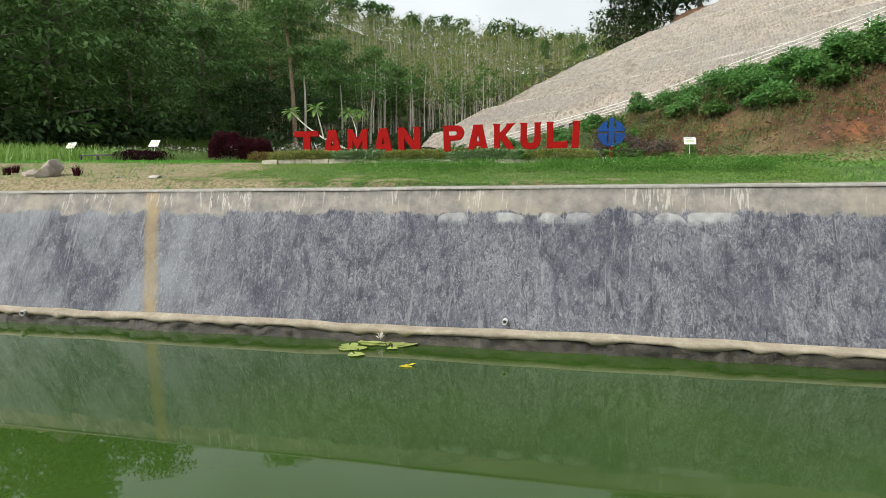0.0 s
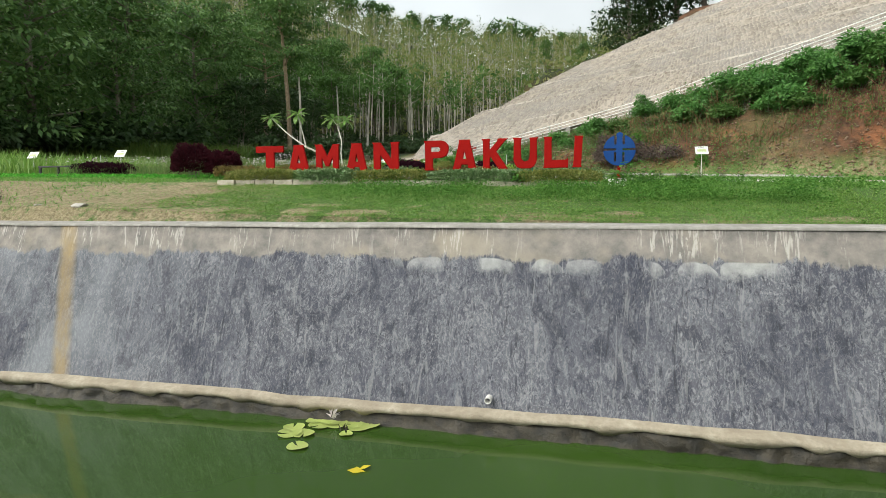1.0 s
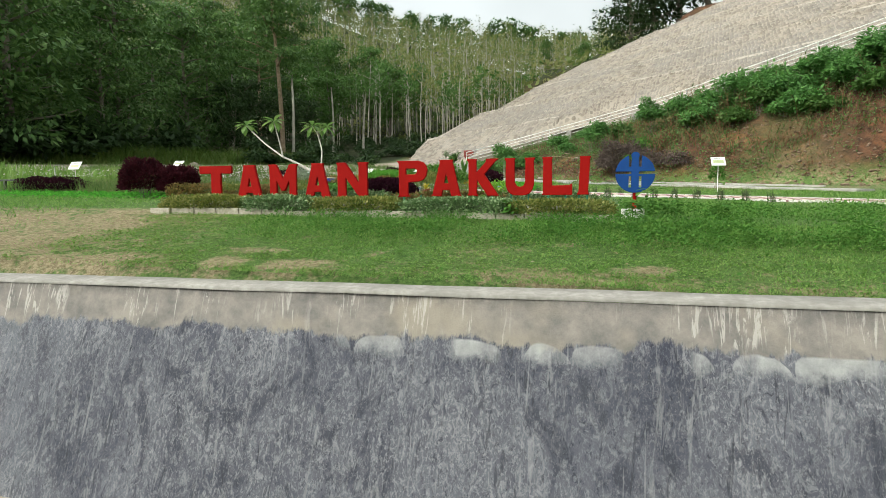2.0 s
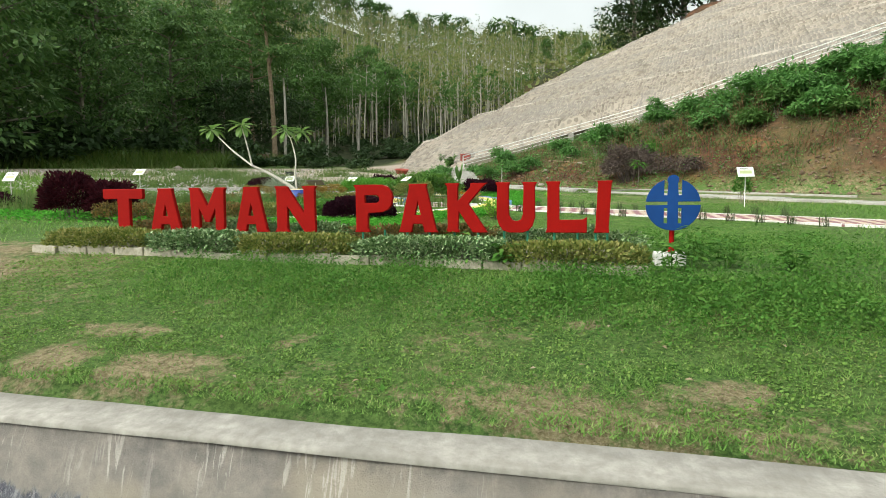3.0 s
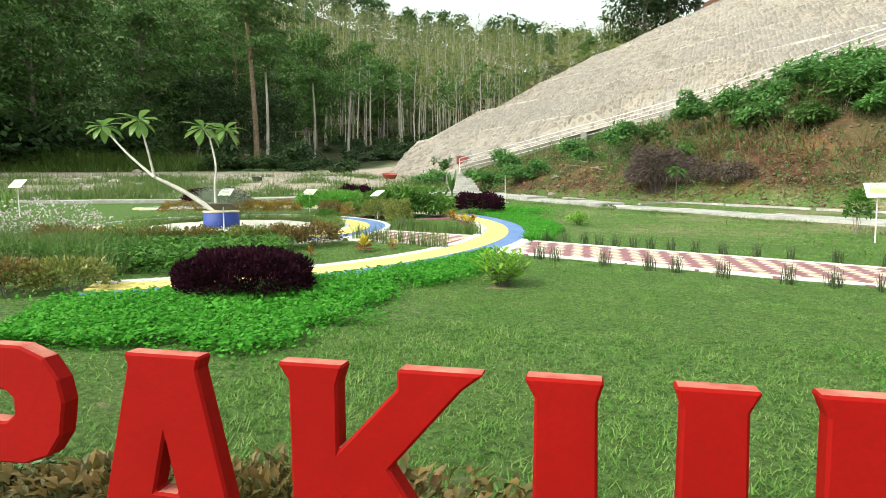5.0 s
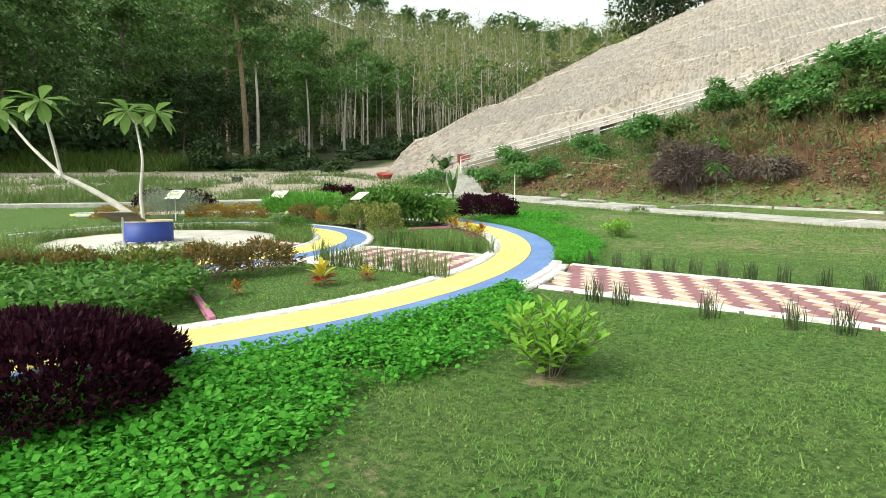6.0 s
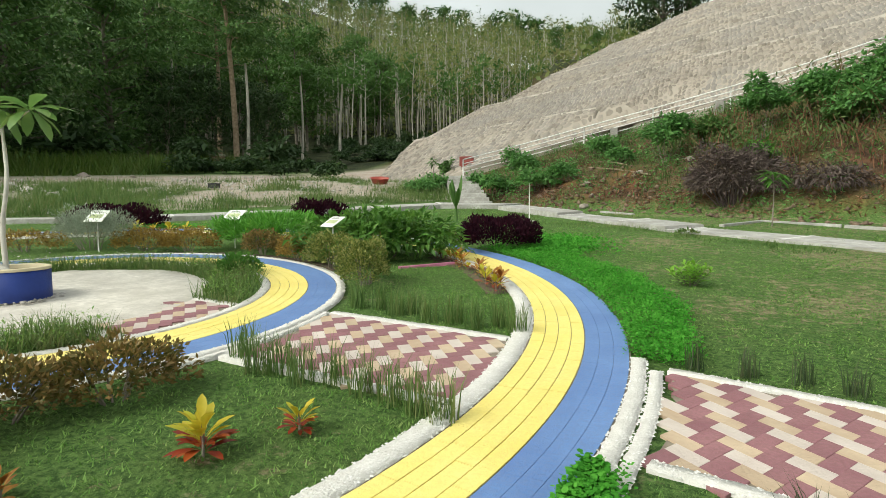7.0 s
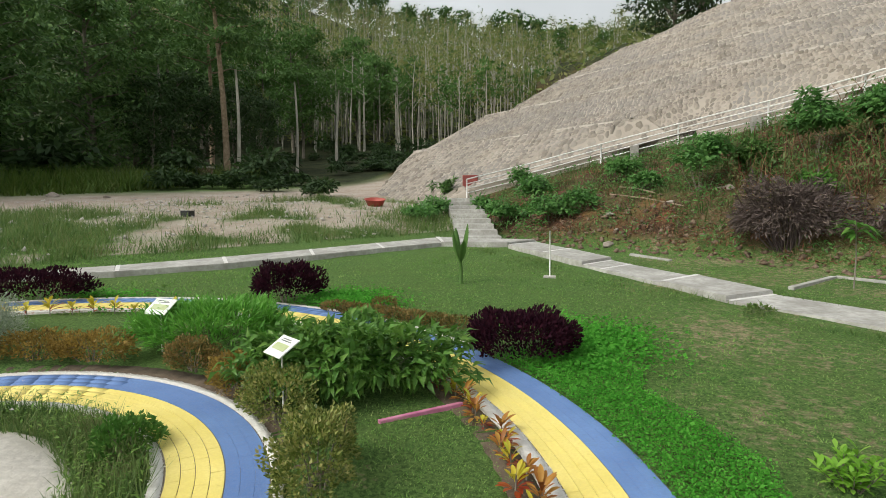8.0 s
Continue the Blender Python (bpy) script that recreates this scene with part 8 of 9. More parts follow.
def bank_plants():
    rng = np.random.default_rng(91)
    g = "bank shrubs"
    lab = "leafy green wild shrub on the bank"
    crest = [(0.15, 39.6, 0.95, 1.9, 1500, "hill"), (3.25, 39.2, 0.95, 2.4, 1700, "hill"), (4.7, 38.8, 1.1, 2.3, 1600, "hill"), (-2.1, 42.6, 0.7, 0.9, 700, "hill"), (6.3, 38.6, 1.3, 2.4, 1700, "hill"), (8.2, 38.2, 1.4, 2.5, 1800, "hill"), (9.6, 37.0, 1.4, 2.4, 1700, "hill"), (11.2, 36.6, 1.5, 2.6, 1800, "hill"), (13.2, 36.2, 1.6, 2.7, 1800, "hill"), (15.2, 35.6, 1.6, 2.7, 1700, "hill"), (17.5, 35.0, 1.8, 3.0, 1700, "hill"), (7.0, 36.4, 1.0, 1.5, 1200, "mid"), (10.3, 35.1, 1.0, 1.5, 1200, "mid")]
    lower = [(12.4, 34.6, 1.0, 1.6, 1100, "mid"), (5.2, 37.4, 0.8, 1.3, 900, "mid"), (1.7, 39.9, 0.7, 1.2, 800, "mid"), (14.8, 33.6, 1.2, 1.9, 1200, "mid"), (-6.3, 45.4, 0.5, 1.1, 500, "hill"), (-6.3, 41.4, 0.9, 0.9, 900, "hill"), (-4.6, 40.2, 0.9, 0.9, 900, "hill"), (-5.4, 42.6, 0.9, 1.1, 900, "hill"), (-3.6, 40.2, 0.7, 0.8, 700, "hill"), (-7.6, 43.6, 0.6, 0.7, 600, "hill"), (-9.7, 41.6, 0.9, 0.6, 700, "hill"), (-9.6, 43.4, 0.8, 0.8, 700, "hill"), (-9.9, 47.2, 0.5, 1.1, 500, "mid")]
    far = [(7.6, 40.0, 1.2, 1.7, 1000, "hill"), (9.2, 38.8, 1.3, 1.8, 1000, "hill"), (10.9, 37.6, 1.3, 1.8, 1000, "hill"), (12.6, 36.4, 1.4, 1.9, 1000, "hill"), (9.0, 36.0, 1.1, 1.3, 800, "hill"), (13.6, 34.8, 1.2, 1.4, 800, "hill")]
    under_crest = [(5.6, 35.6, 0.9, 1.1, 900, "hill"), (8.0, 34.6, 1.0, 1.2, 900, "mid"), (9.6, 33.6, 0.9, 1.1, 900, "hill"), (11.6, 33.2, 1.1, 1.4, 1000, "hill"), (13.8, 32.4, 1.1, 1.4, 1000, "mid"), (16.2, 32.2, 1.3, 1.7, 1100, "hill"), (18.0, 31.0, 1.3, 1.7, 1000, "mid"), (16.8, 33.8, 1.4, 2.0, 1100, "hill"), (-1.4, 40.8, 0.5, 0.7, 500, "hill"), (2.6, 37.3, 0.6, 0.8, 600, "weed")]
    for x, y, rx, h, n, m in crest + lower + far + under_crest:
        if (x, y, rx, h, n, m) in under_crest and x > 5:
            y, h, rx = y + 1.7, h * 1.2, rx * 1.15
        elif 4 < x < 7.5:
            rx, h = rx * 0.9, h * 0.62
        elif x > 7.5:
            y, h, n = y - 0.5, h * 0.58, int(n * 1.15)
        shrub("bank_shrub", x, y, rx, rx * 0.85, h, int(n * 1.25), 0.22 if x > 7.5 else 0.19, L[m], lab, g, twigs=9, pads=True)
    # grass tufts and creepers over the whole bank
    n = 60000
    x, y = rng.uniform(-8, 22, n), rng.uniform(27, 46, n)
    d = foot_distance(x, y)
    u, v = EU[0] * x + EU[1] * y, EV[0] * x + EV[1] * y
    q = vnoise(x, y, 1.6, 33) * 0.7 + vnoise(x, y, 0.5, 34) * 0.3
    keep = (d > 0.1) & (v < np.interp(u, RAIL_U, RAIL_V) - 0.1) & (rng.random(n) < np.clip((d - 2.2) / 3.5 + (q - 0.42) * 3.0, 0.04, 1))
    x, y = x[keep], y[keep]
    pos = np.stack([x, y, land(x, y)], -1)
    vv, f = blades_single(pos, rng.uniform(0.10, 0.36, len(x)) * (0.4 + 1.1 * vnoise(x, y, 0.35, 36)), 0.028, 0.8, rng)
    single("bank_grass", mesh_np("bank_grass", vv, f, [L["bank"]]), "rough green grass and creepers over the bank", "grass", kind="stuff")
    # low undergrowth in patches
    n = 70000
    x, y = rng.uniform(-8, 18, n), rng.uniform(28, 46, n)
    d = foot_distance(x, y)
    u, v = EU[0] * x + EU[1] * y, EV[0] * x + EV[1] * y
    q = vnoise(x, y, 1.3, 81) * 0.65 + vnoise(x, y, 0.45, 82) * 0.35
    keep = (d > 0.1) & (v < np.interp(u, RAIL_U, RAIL_V) - 0.2) & (rng.random(n) < np.clip((q - 0.46 + 0.06 * np.clip(d - 2, 0, 5)) * 4, 0, 1))
    ground_leaves("bank_undergrowth", x[keep], y[keep], 0.12, L["hill"], "patches of leafy undergrowth on the bank", 0.42, rng, 0.42, "undergrowth", card=True, flat=0.3)
    # dry litter on the red soil
    n = 70000
    x, y = rng.uniform(-5, 18, n), rng.uniform(27, 42, n)
    d = foot_distance(x, y)
    keep = (d > 0.0) & (d < 5) & (rng.random(n) < np.clip(1.15 - d / 5, 0, 1) * np.clip(vnoise(x, y, 0.9, 35) * 1.8 - 0.3, 0, 1))
    ground_leaves("bank_litter", x[keep], y[keep], 0.13, L["straw"], "dry brown leaf litter on the red soil bank", 0.07, rng, 0.30, "leaf litter", card=True, flat=0.5)
    n = 4200
    x, y = rng.uniform(-6, 14, n), rng.uniform(28, 42, n)
    d = foot_distance(x, y)
    keep = (d > -0.6) & (d < 5) & (rng.random(n) < np.clip(1.1 - np.abs(d - 0.8) / 3.5, 0, 1))
    x, y = x[keep], y[keep]
    ov = np.array([[1, 0, 0], [-1, 0, 0], [0, 1, 0], [0, -1, 0], [0, 0, 0.7], [0, 0, -0.7]])
    of = np.array([[0, 2, 4], [2, 1, 4], [1, 3, 4], [3, 0, 4], [2, 0, 5], [1, 2, 5], [3, 1, 5], [0, 3, 5]])
    sz = rng.uniform(0.03, 0.11, len(x))
    V = np.stack([x, y, land(x, y) + 0.02], -1)[:, None] + (ov[None] + rng.normal(0, 0.25, (len(x), 6, 3))) * sz[:, None, None]
    single("soil_clods", mesh_np("soil_clods", V.reshape(-1, 3), ((np.arange(len(x)) * 6)[:, None, None] + of[None]).reshape(-1, 3), [M["clod"]]), "brown soil clods and stones along the foot of the bank", "soil", kind="stuff")
    # thicket of dry stalks under the crest shrubs
    n = 2600
    x, y = rng.uniform(1, 20, n), rng.uniform(30, 42, n)
    d = foot_distance(x, y)
    u, v = EU[0] * x + EU[1] * y, EV[0] * x + EV[1] * y
    keep = (d > 1.6) & (v < np.interp(u, RAIL_U, RAIL_V) - 0.4) & (rng.random(n) < np.clip(vnoise(x, y, 1.2, 92) * 2.2 - 0.4, 0, 1))
    x, y = x[keep], y[keep]
    z = land(x, y)
    tip = np.stack([rng.normal(0, 0.35, len(x)), rng.normal(-0.15, 0.35, len(x)), rng.uniform(0.4, 1.25, len(x))], -1)
    stalks = [tube_np([(a, b, c - 0.05), (a + t[0] * 0.4, b + t[1] * 0.4, c + t[2] * 0.6), (a + t[0], b + t[1], c + t[2])], [0.017, 0.013, 0.006], 3, False) for a, b, c, t in zip(x, y, z, tip)]
    vv, f = join_np(stalks)
    single("dry_stalks", mesh_np("dry_stalks", vv, f, [L["straw"]]), "thicket of dry brown stalks on the bank", "brushwood", kind="stuff")
    n = 9000
    k = rng.integers(0, len(x), n)
    pos = np.stack([x[k], y[k], z[k]], -1) + tip[k] * rng.uniform(0.3, 1.05, (n, 1)) + rng.normal(0, 0.06, (n, 3))
    ln = rng.uniform(0.08, 0.24, n)
    vv, f = cards_np(pos, rng.normal(0, 0.6, (n, 3)) - [0, 0, 0.7], rand_dirs(rng, n), ln, ln * 0.28)
    single("withered_weeds", mesh_np("withered_weeds", vv, f, [L["bank"]]), "half-withered weeds hanging on the bank", "weeds", kind="stuff")
    # heap of dead purple-brown brush
    br = thing("brush_heap", (1.55, 35.75, height(1.55, 35.75) - 0.1), "heap of dead purple-brown brushwood against the bank", "brushwood")
    vv, f = shrub_leaves(rng, 6500, 1.42, 0.95, 1.85, 0.18, wid=0.20, lumps=0.4, shell=0.35, up=-0.4, card=True)
    part("withered_leaves", mesh_np("withered_leaves", vv, f, [L["dry"]]), None, br)
    vv, f = twigs_np(rng, 60, 1.5, 0.95, 2.0, 0.012)
    tagged(part("branchwork", mesh_np("branches", vv, f, [L["dry"]], smooth=True), None, br), kind="stuff")
    br = thing("brush_heap", (3.9, 34.9, height(3.9, 34.9) - 0.1), "low pile of dry brown brush at the foot of the bank", "brushwood")
    vv, f = shrub_leaves(rng, 1100, 1.0, 0.6, 0.75, 0.20, wid=0.22, lumps=0.4, shell=0.3, up=-0.2, droop=0.5)
    part("withered_leaves", mesh_np("withered_leaves", vv, f, [L["dry"]]), None, br)
    # bamboo poles lying on the bank
    for a, b in [((-2.6, 40.9), (-0.5, 38.7)), ((-2.3, 41.6), (-1.2, 39.9))]:
        za, zb = height(*a) + 0.06, height(*b) + 0.08
        vv, f = tube_np([(*a, za), ((a[0] + b[0]) / 2, (a[1] + b[1]) / 2, (za + zb) / 2 + 0.05), (*b, zb)], [0.035, 0.03, 0.025], 7)
        single("bamboo_pole", mesh_np("bamboo_pole", vv, f, [M["dry_wood"]], smooth=True), "weathered bamboo pole lying on the bank", "pole", "bamboo poles")
    # rocks poking out of the soil
    for i in range(6):
        x, y = rng.uniform(-3, 1), rng.uniform(36.8, 39.5)
        rock(x, y, rng.uniform(0.08, 0.2), "pale stone lying in the bank soil", "bank stones", i, "rock")


def rock(x, y, s, label, group, seed, mat="rubble", squash=0.6):
    rng = np.random.default_rng(seed + 500)
    bm = bmesh.new()
    for d in rand_dirs(rng, 15):
        k = s * rng.uniform(0.75, 1.1)
        bm.verts.new((d[0] * k * 1.25, d[1] * k, d[2] * k * squash * 1.1))
    hull = bmesh.ops.convex_hull(bm, input=bm.verts)
    bmesh.ops.delete(bm, geom=[g for g in hull["geom_interior"] if isinstance(g, bmesh.types.BMVert)], context="VERTS")
    bmesh.ops.bevel(bm, geom=list(bm.edges), offset=s * 0.07, segments=1, affect="EDGES")
    ob = single("rock", to_mesh("rock", bm, M[mat]), label, "rock", group)
    ob.matrix_world = pose(x, y, height(x, y) + s * squash * 0.35, 0, 0, seed * 47)
    return ob


bank_plants()


def young_tree(x, y, h, label, mat="weed", ln=0.34, n=26):
    rng = np.random.default_rng(int(abs(x * 13 + y * 7)))
    ob = thing("young_tree", (x, y, height(x, y)), label, "tree", "young trees")
    v, f = tube_np([(0, 0, -0.05), (0.02, 0.01, h * 0.5), (0.0, 0.03, h)], [0.016, 0.013, 0.009], 8)
    part("trunk", mesh_np("trunk", v, f, [M["bark"]], smooth=True), None, ob)
    a = rng.uniform(0, 6.28, n)
    pos = np.stack([0.02 * np.cos(a), 0.02 * np.sin(a), h * rng.uniform(0.82, 1.02, n)], -1)
    v, f = leaves_np(pos, np.stack([np.cos(a), np.sin(a), rng.uniform(-0.2, 0.6, n)], -1), np.array([0, 0, 1.0]) + 0 * pos, ln * rng.uniform(0.7, 1.2, n), ln * 0.24, 0.1, 0.4)
    part("crown", mesh_np("crown", v, f, [L[mat]]), None, ob)


young_tree(1.70, 32.3, 1.25, "young tree with a slim trunk and palm-like leaf tuft", "weed", 0.42, 34)
shrub("young_bush_tree", 3.72, 23.4, 0.20, 0.2, 0.62, 420, 0.10, L["weed"], "small bushy green tree beside the lawn sign", "young trees", twigs=4, category="tree", z0=0.18)
young_tree(-9.35, 42.2, 1.5, "young tree standing by the garden steps", "mid", 0.3, 40)


def banana():
    x, y = -5.83, 31.05
    rng = np.random.default_rng(17)
    ob = thing("banana_plant", (x, y, height(x, y)), "young banana plant with folded upright leaves", "plant")
    v, f = tube_np([(0, 0, -0.03), (0.01, 0, 0.3), (0.0, 0, 0.55)], [0.045, 0.035, 0.025], 10)
    part("stem", mesh_np("stem", v, f, [L["mid"]], smooth=True), None, ob)
    for a, tilt, ln in [(0.4, 0.18, 0.8), (2.2, 0.30, 0.72), (3.6, 0.22, 0.62), (5.2, 0.5, 0.5)]:
        m = 9
        s = np.linspace(0, 1, m)
        w = 0.12 * np.sin(np.pi * np.clip(s * 0.92 + 0.06, 0, 1)) ** 0.7
        out = np.array([math.cos(a), math.sin(a), 0])
        side = np.array([-math.sin(a), math.cos(a), 0])
        rib = np.array([0, 0, 0.45])[None] + out[None] * (tilt * ln * s ** 1.5)[:, None] + np.array([0, 0, 1.0])[None] * (ln * s * (1 - 0.2 * tilt * s))[:, None]
        l, r = rib - side * w[:, None] * 0.6 + out * w[:, None] * 0.7, rib + side * w[:, None] * 0.6 + out * w[:, None] * 0.7
        V = np.concatenate([l, rib, r])
        q = np.arange(m - 1)
        part("leaf", mesh_np("leaf", V, np.vstack([np.stack([q, q + 1, q + 1 + m, q + m], -1), np.stack([q + m, q + m + 1, q + 1 + 2 * m, q + 2 * m], -1)]), [L["mid"]], smooth=True), None, ob)


banana()


def stake(x, y, h, foot, label):
    ob = thing("marker_post", (x, y, height(x, y)), label, "post", "marker posts")
    v, f = tube_np([(0, 0, -0.05), (0, 0, h * 0.5), (0, 0, h)], [0.014] * 3, 8)
    part("pole", mesh_np("pole", v, f, [M["rail"]], smooth=True), None, ob)
    if foot:
        part("foot", box(bmesh.new(), -0.13, 0.13, -0.10, 0.10, -0.02, 0.03, 0.01), M["strip"], ob)


stake(-4.11, 32.2, 1.0, True, "thin white post on a small concrete foot")
stake(-15.9, 18.3, 0.7, False, "thin white stake behind the dark shrubs")


# ---- open ground behind the walkway ----
def open_ground():
    rng = np.random.default_rng(101)
    # red tub and black crate
    tub = thing("plastic_tub", (-13.1, 45.6, height(-13.1, 45.6)), "red plastic tub lying on the gravel", "tub")
    tub.matrix_world = tub.matrix_world @ Matrix.Scale(0.72, 4)
    n = 28
    a = np.linspace(0, 2 * np.pi, n, endpoint=False)
    prof = [(0.02, 0.03), (0.38, 0.0), (0.50, 0.38), (0.54, 0.40), (0.53, 0.42), (0.47, 0.39), (0.36, 0.06), (0.02, 0.06)]
    V = np.array([(r * math.cos(t) * 1.35, r * math.sin(t), z) for r, z in prof for t in a])
    i, j = np.meshgrid(np.arange(len(prof) - 1), np.arange(n), indexing="ij")
    part("shell", mesh_np("shell", V, np.stack([i * n + j, i * n + (j + 1) % n, (i + 1) * n + (j + 1) % n, (i + 1) * n + j], -1).reshape(-1, 4), [M["red_plastic"]], smooth=True), None, tub, at=pose(0, 0, 0.05, 12, 4, 0))
    cr = thing("plastic_crate", (-18.05, 38.7, height(-18.05, 38.7)), "black plastic crate standing on the dirt", "crate")
    cr.matrix_world = cr.matrix_world @ Matrix.Scale(0.62, 4)
    for x0, x1, y0, y1, z0, z1, nm in [(-0.30, 0.30, -0.24, 0.24, 0, 0.03, "base"), (-0.30, 0.30, -0.24, -0.21, 0.03, 0.34, "side"), (-0.30, 0.30, 0.21, 0.24, 0.03, 0.34, "side"), (-0.34, -0.31, -0.21, 0.21, 0.03, 0.34, "side"), (0.31, 0.34, -0.21, 0.21, 0.03, 0.34, "side"), (-0.36, 0.36, -0.26, 0.26, 0.34, 0.37, "lid")]:
        part(nm, box(bmesh.new(), x0, x1, y0, y1, z0, z1, 0.006), M["black"], cr)
    for i, (x, y) in enumerate([(-30, 44), (-27, 44.3), (-24.5, 35.0), (-22.6, 34.0), (-20.5, 33.2)]):
        rock(x, y, rng.uniform(0.18, 0.32), "broken reddish stone on the dirt road" if i < 2 else "pale broken stone slab on the gravel", "gravel stones", i + 40, "rock" if i < 2 else "rubble")
    # rubble
    n = 4200
    x, y = rng.uniform(-34, -8, n), rng.uniform(29, 50, n)
    d1 = (x + 16.04) * -0.757 + (y - 29.66) * 0.654
    keep = (d1 > 1.0) & (d1 < 17) & (foot_distance(x, y) < -0.5) & (rng.random(n) < np.clip(vnoise(x, y, 2.2, 44) * 2 - 0.5, 0.05, 1))
    x, y = x[keep], y[keep]
    oct_v = np.array([[1, 0, 0], [-1, 0, 0], [0, 1, 0], [0, -1, 0], [0, 0, 0.6], [0, 0, -0.6]])
    oct_f = np.array([[0, 2, 4], [2, 1, 4], [1, 3, 4], [3, 0, 4], [2, 0, 5], [1, 2, 5], [3, 1, 5], [0, 3, 5]])
    s = rng.uniform(0.02, 0.06, len(x)) + 0.10 * rng.random(len(x)) ** 5
    V = np.stack([x, y, land(x, y) + 0.02], -1)[:, None] + (oct_v[None] + rng.normal(0, 0.22, (len(x), 6, 3))) * s[:, None, None]
    single("rubble", mesh_np("rubble", V.reshape(-1, 3), ((np.arange(len(x)) * 6)[:, None, None] + oct_f[None]).reshape(-1, 3), [M["rubble"]]), "scattered pale rubble on the dirt", "rubble", kind="stuff")
    # weeds on the open ground, tall grass by the forest
    n = 90000
    x, y = rng.uniform(-30, -7.5, n), rng.uniform(27, 48, n)
    d1 = (x + 16.04) * -0.757 + (y - 29.66) * 0.654
    q = vnoise(x, y, 3.1, 4) * 0.6 + vnoise(x, y, 1.0, 6) * 0.4
    dens = np.clip((0.56 - q) * 5, 0.03, 1) * (d1 > 0.6) * (d1 < 12.5) + np.clip(0.9 - (d1 - 0.7) / 2.5, 0, 1) * (d1 > 0.7) * (0.3 + 0.7 * vnoise(x, y, 0.8, 71)) + np.clip(1.3 - np.hypot(x + 9.6, (y - 42.5) * 0.6) / 2.0, 0, 1)
    keep = (rng.random(n) < dens) & (foot_distance(x, y) < 0.5)
    x, y = x[keep], y[keep]
    vv, f = blades_single(np.stack([x, y, land(x, y)], -1), rng.uniform(0.10, 0.42, len(x)) * (0.4 + 1.2 * vnoise(x, y, 0.8, 46)), 0.024, 0.8, rng)
    single("waste_ground_weeds", mesh_np("waste_ground_weeds", vv, f, [L["waste"]]), "rough weeds on the open gravel ground", "weeds", kind="stuff")
    n = 60000
    along, d1 = rng.uniform(-30, 34, n), rng.uniform(21.0, 36, n)
    x, y = -16.04 - 0.757 * d1 - 0.654 * along, 29.66 + 0.654 * d1 - 0.757 * along
    keep = (x < -30.5 + 3 * (vnoise(x, y, 4, 47) - 0.5)) & (y > 24) & (rng.random(n) < 0.35 + 0.65 * vnoise(x, y, 2, 48))
    x, y, d1 = x[keep], y[keep], d1[keep]
    vv, f = blades_single(np.stack([x, y, land(x, y)], -1), 1.35 * rng.uniform(0.5, 1.15, len(x)) * (0.7 + 0.6 * vnoise(x, y, 3, 52)) * np.clip((d1 - 20) / 4, 0.35, 1), 0.085, 0.9, rng)
    single("tall_grass", mesh_np("tall_grass", vv, f, [L["mound"]]), "bank of tall green grass before the forest", "grass", kind="stuff")
    n = 9000
    x, y = rng.uniform(-40, -17.5, n), rng.uniform(17, 25, n)
    keep = rng.random(n) < 0.3 + 0.7 * vnoise(x, y, 2, 49)
    x, y = x[keep], y[keep]
    vv, f = blades_np(np.stack([x, y, land(x, y)], -1), 0.8 * rng.uniform(0.4, 1.2, len(x)), 0.05, 0.6, rng)
    single("tall_grass", mesh_np("tall_grass", vv, f, [L["tall"]]), "rough tall grass beyond the lawn", "grass", kind="stuff")


open_ground()


def edge_weeds():
    rng = np.random.default_rng(131)
    n = 17000
    y = rng.uniform(24, 37.5, n)
    line = np.interp(y, [23.6, 27, 29.0, 30.8, 33.4, 36.5], [7.8, 3.2, 1.3, -0.5, -2.8, -5.2])
    off = rng.normal(0, 1.0, n)
    x = line + np.sign(off) * (0.75 + np.abs(off) * 0.9)
    keep = (rng.random(n) < np.clip(vnoise(x, y, 0.6, 91) * 2.6 - 1.0, 0, 1)) & (foot_distance(x, y) < 1.0)
    x, y = x[keep], y[keep]
    vv, f = blades_single(np.stack([x, y, land(x, y)], -1), rng.uniform(0.03, 0.11, len(x)), 0.013, 0.9, rng)
    single("edge_weeds", mesh_np("edge_weeds", vv, f, [L["waste"]]), "rough weeds along the edges of the walkway", "weeds", kind="stuff")


edge_weeds()


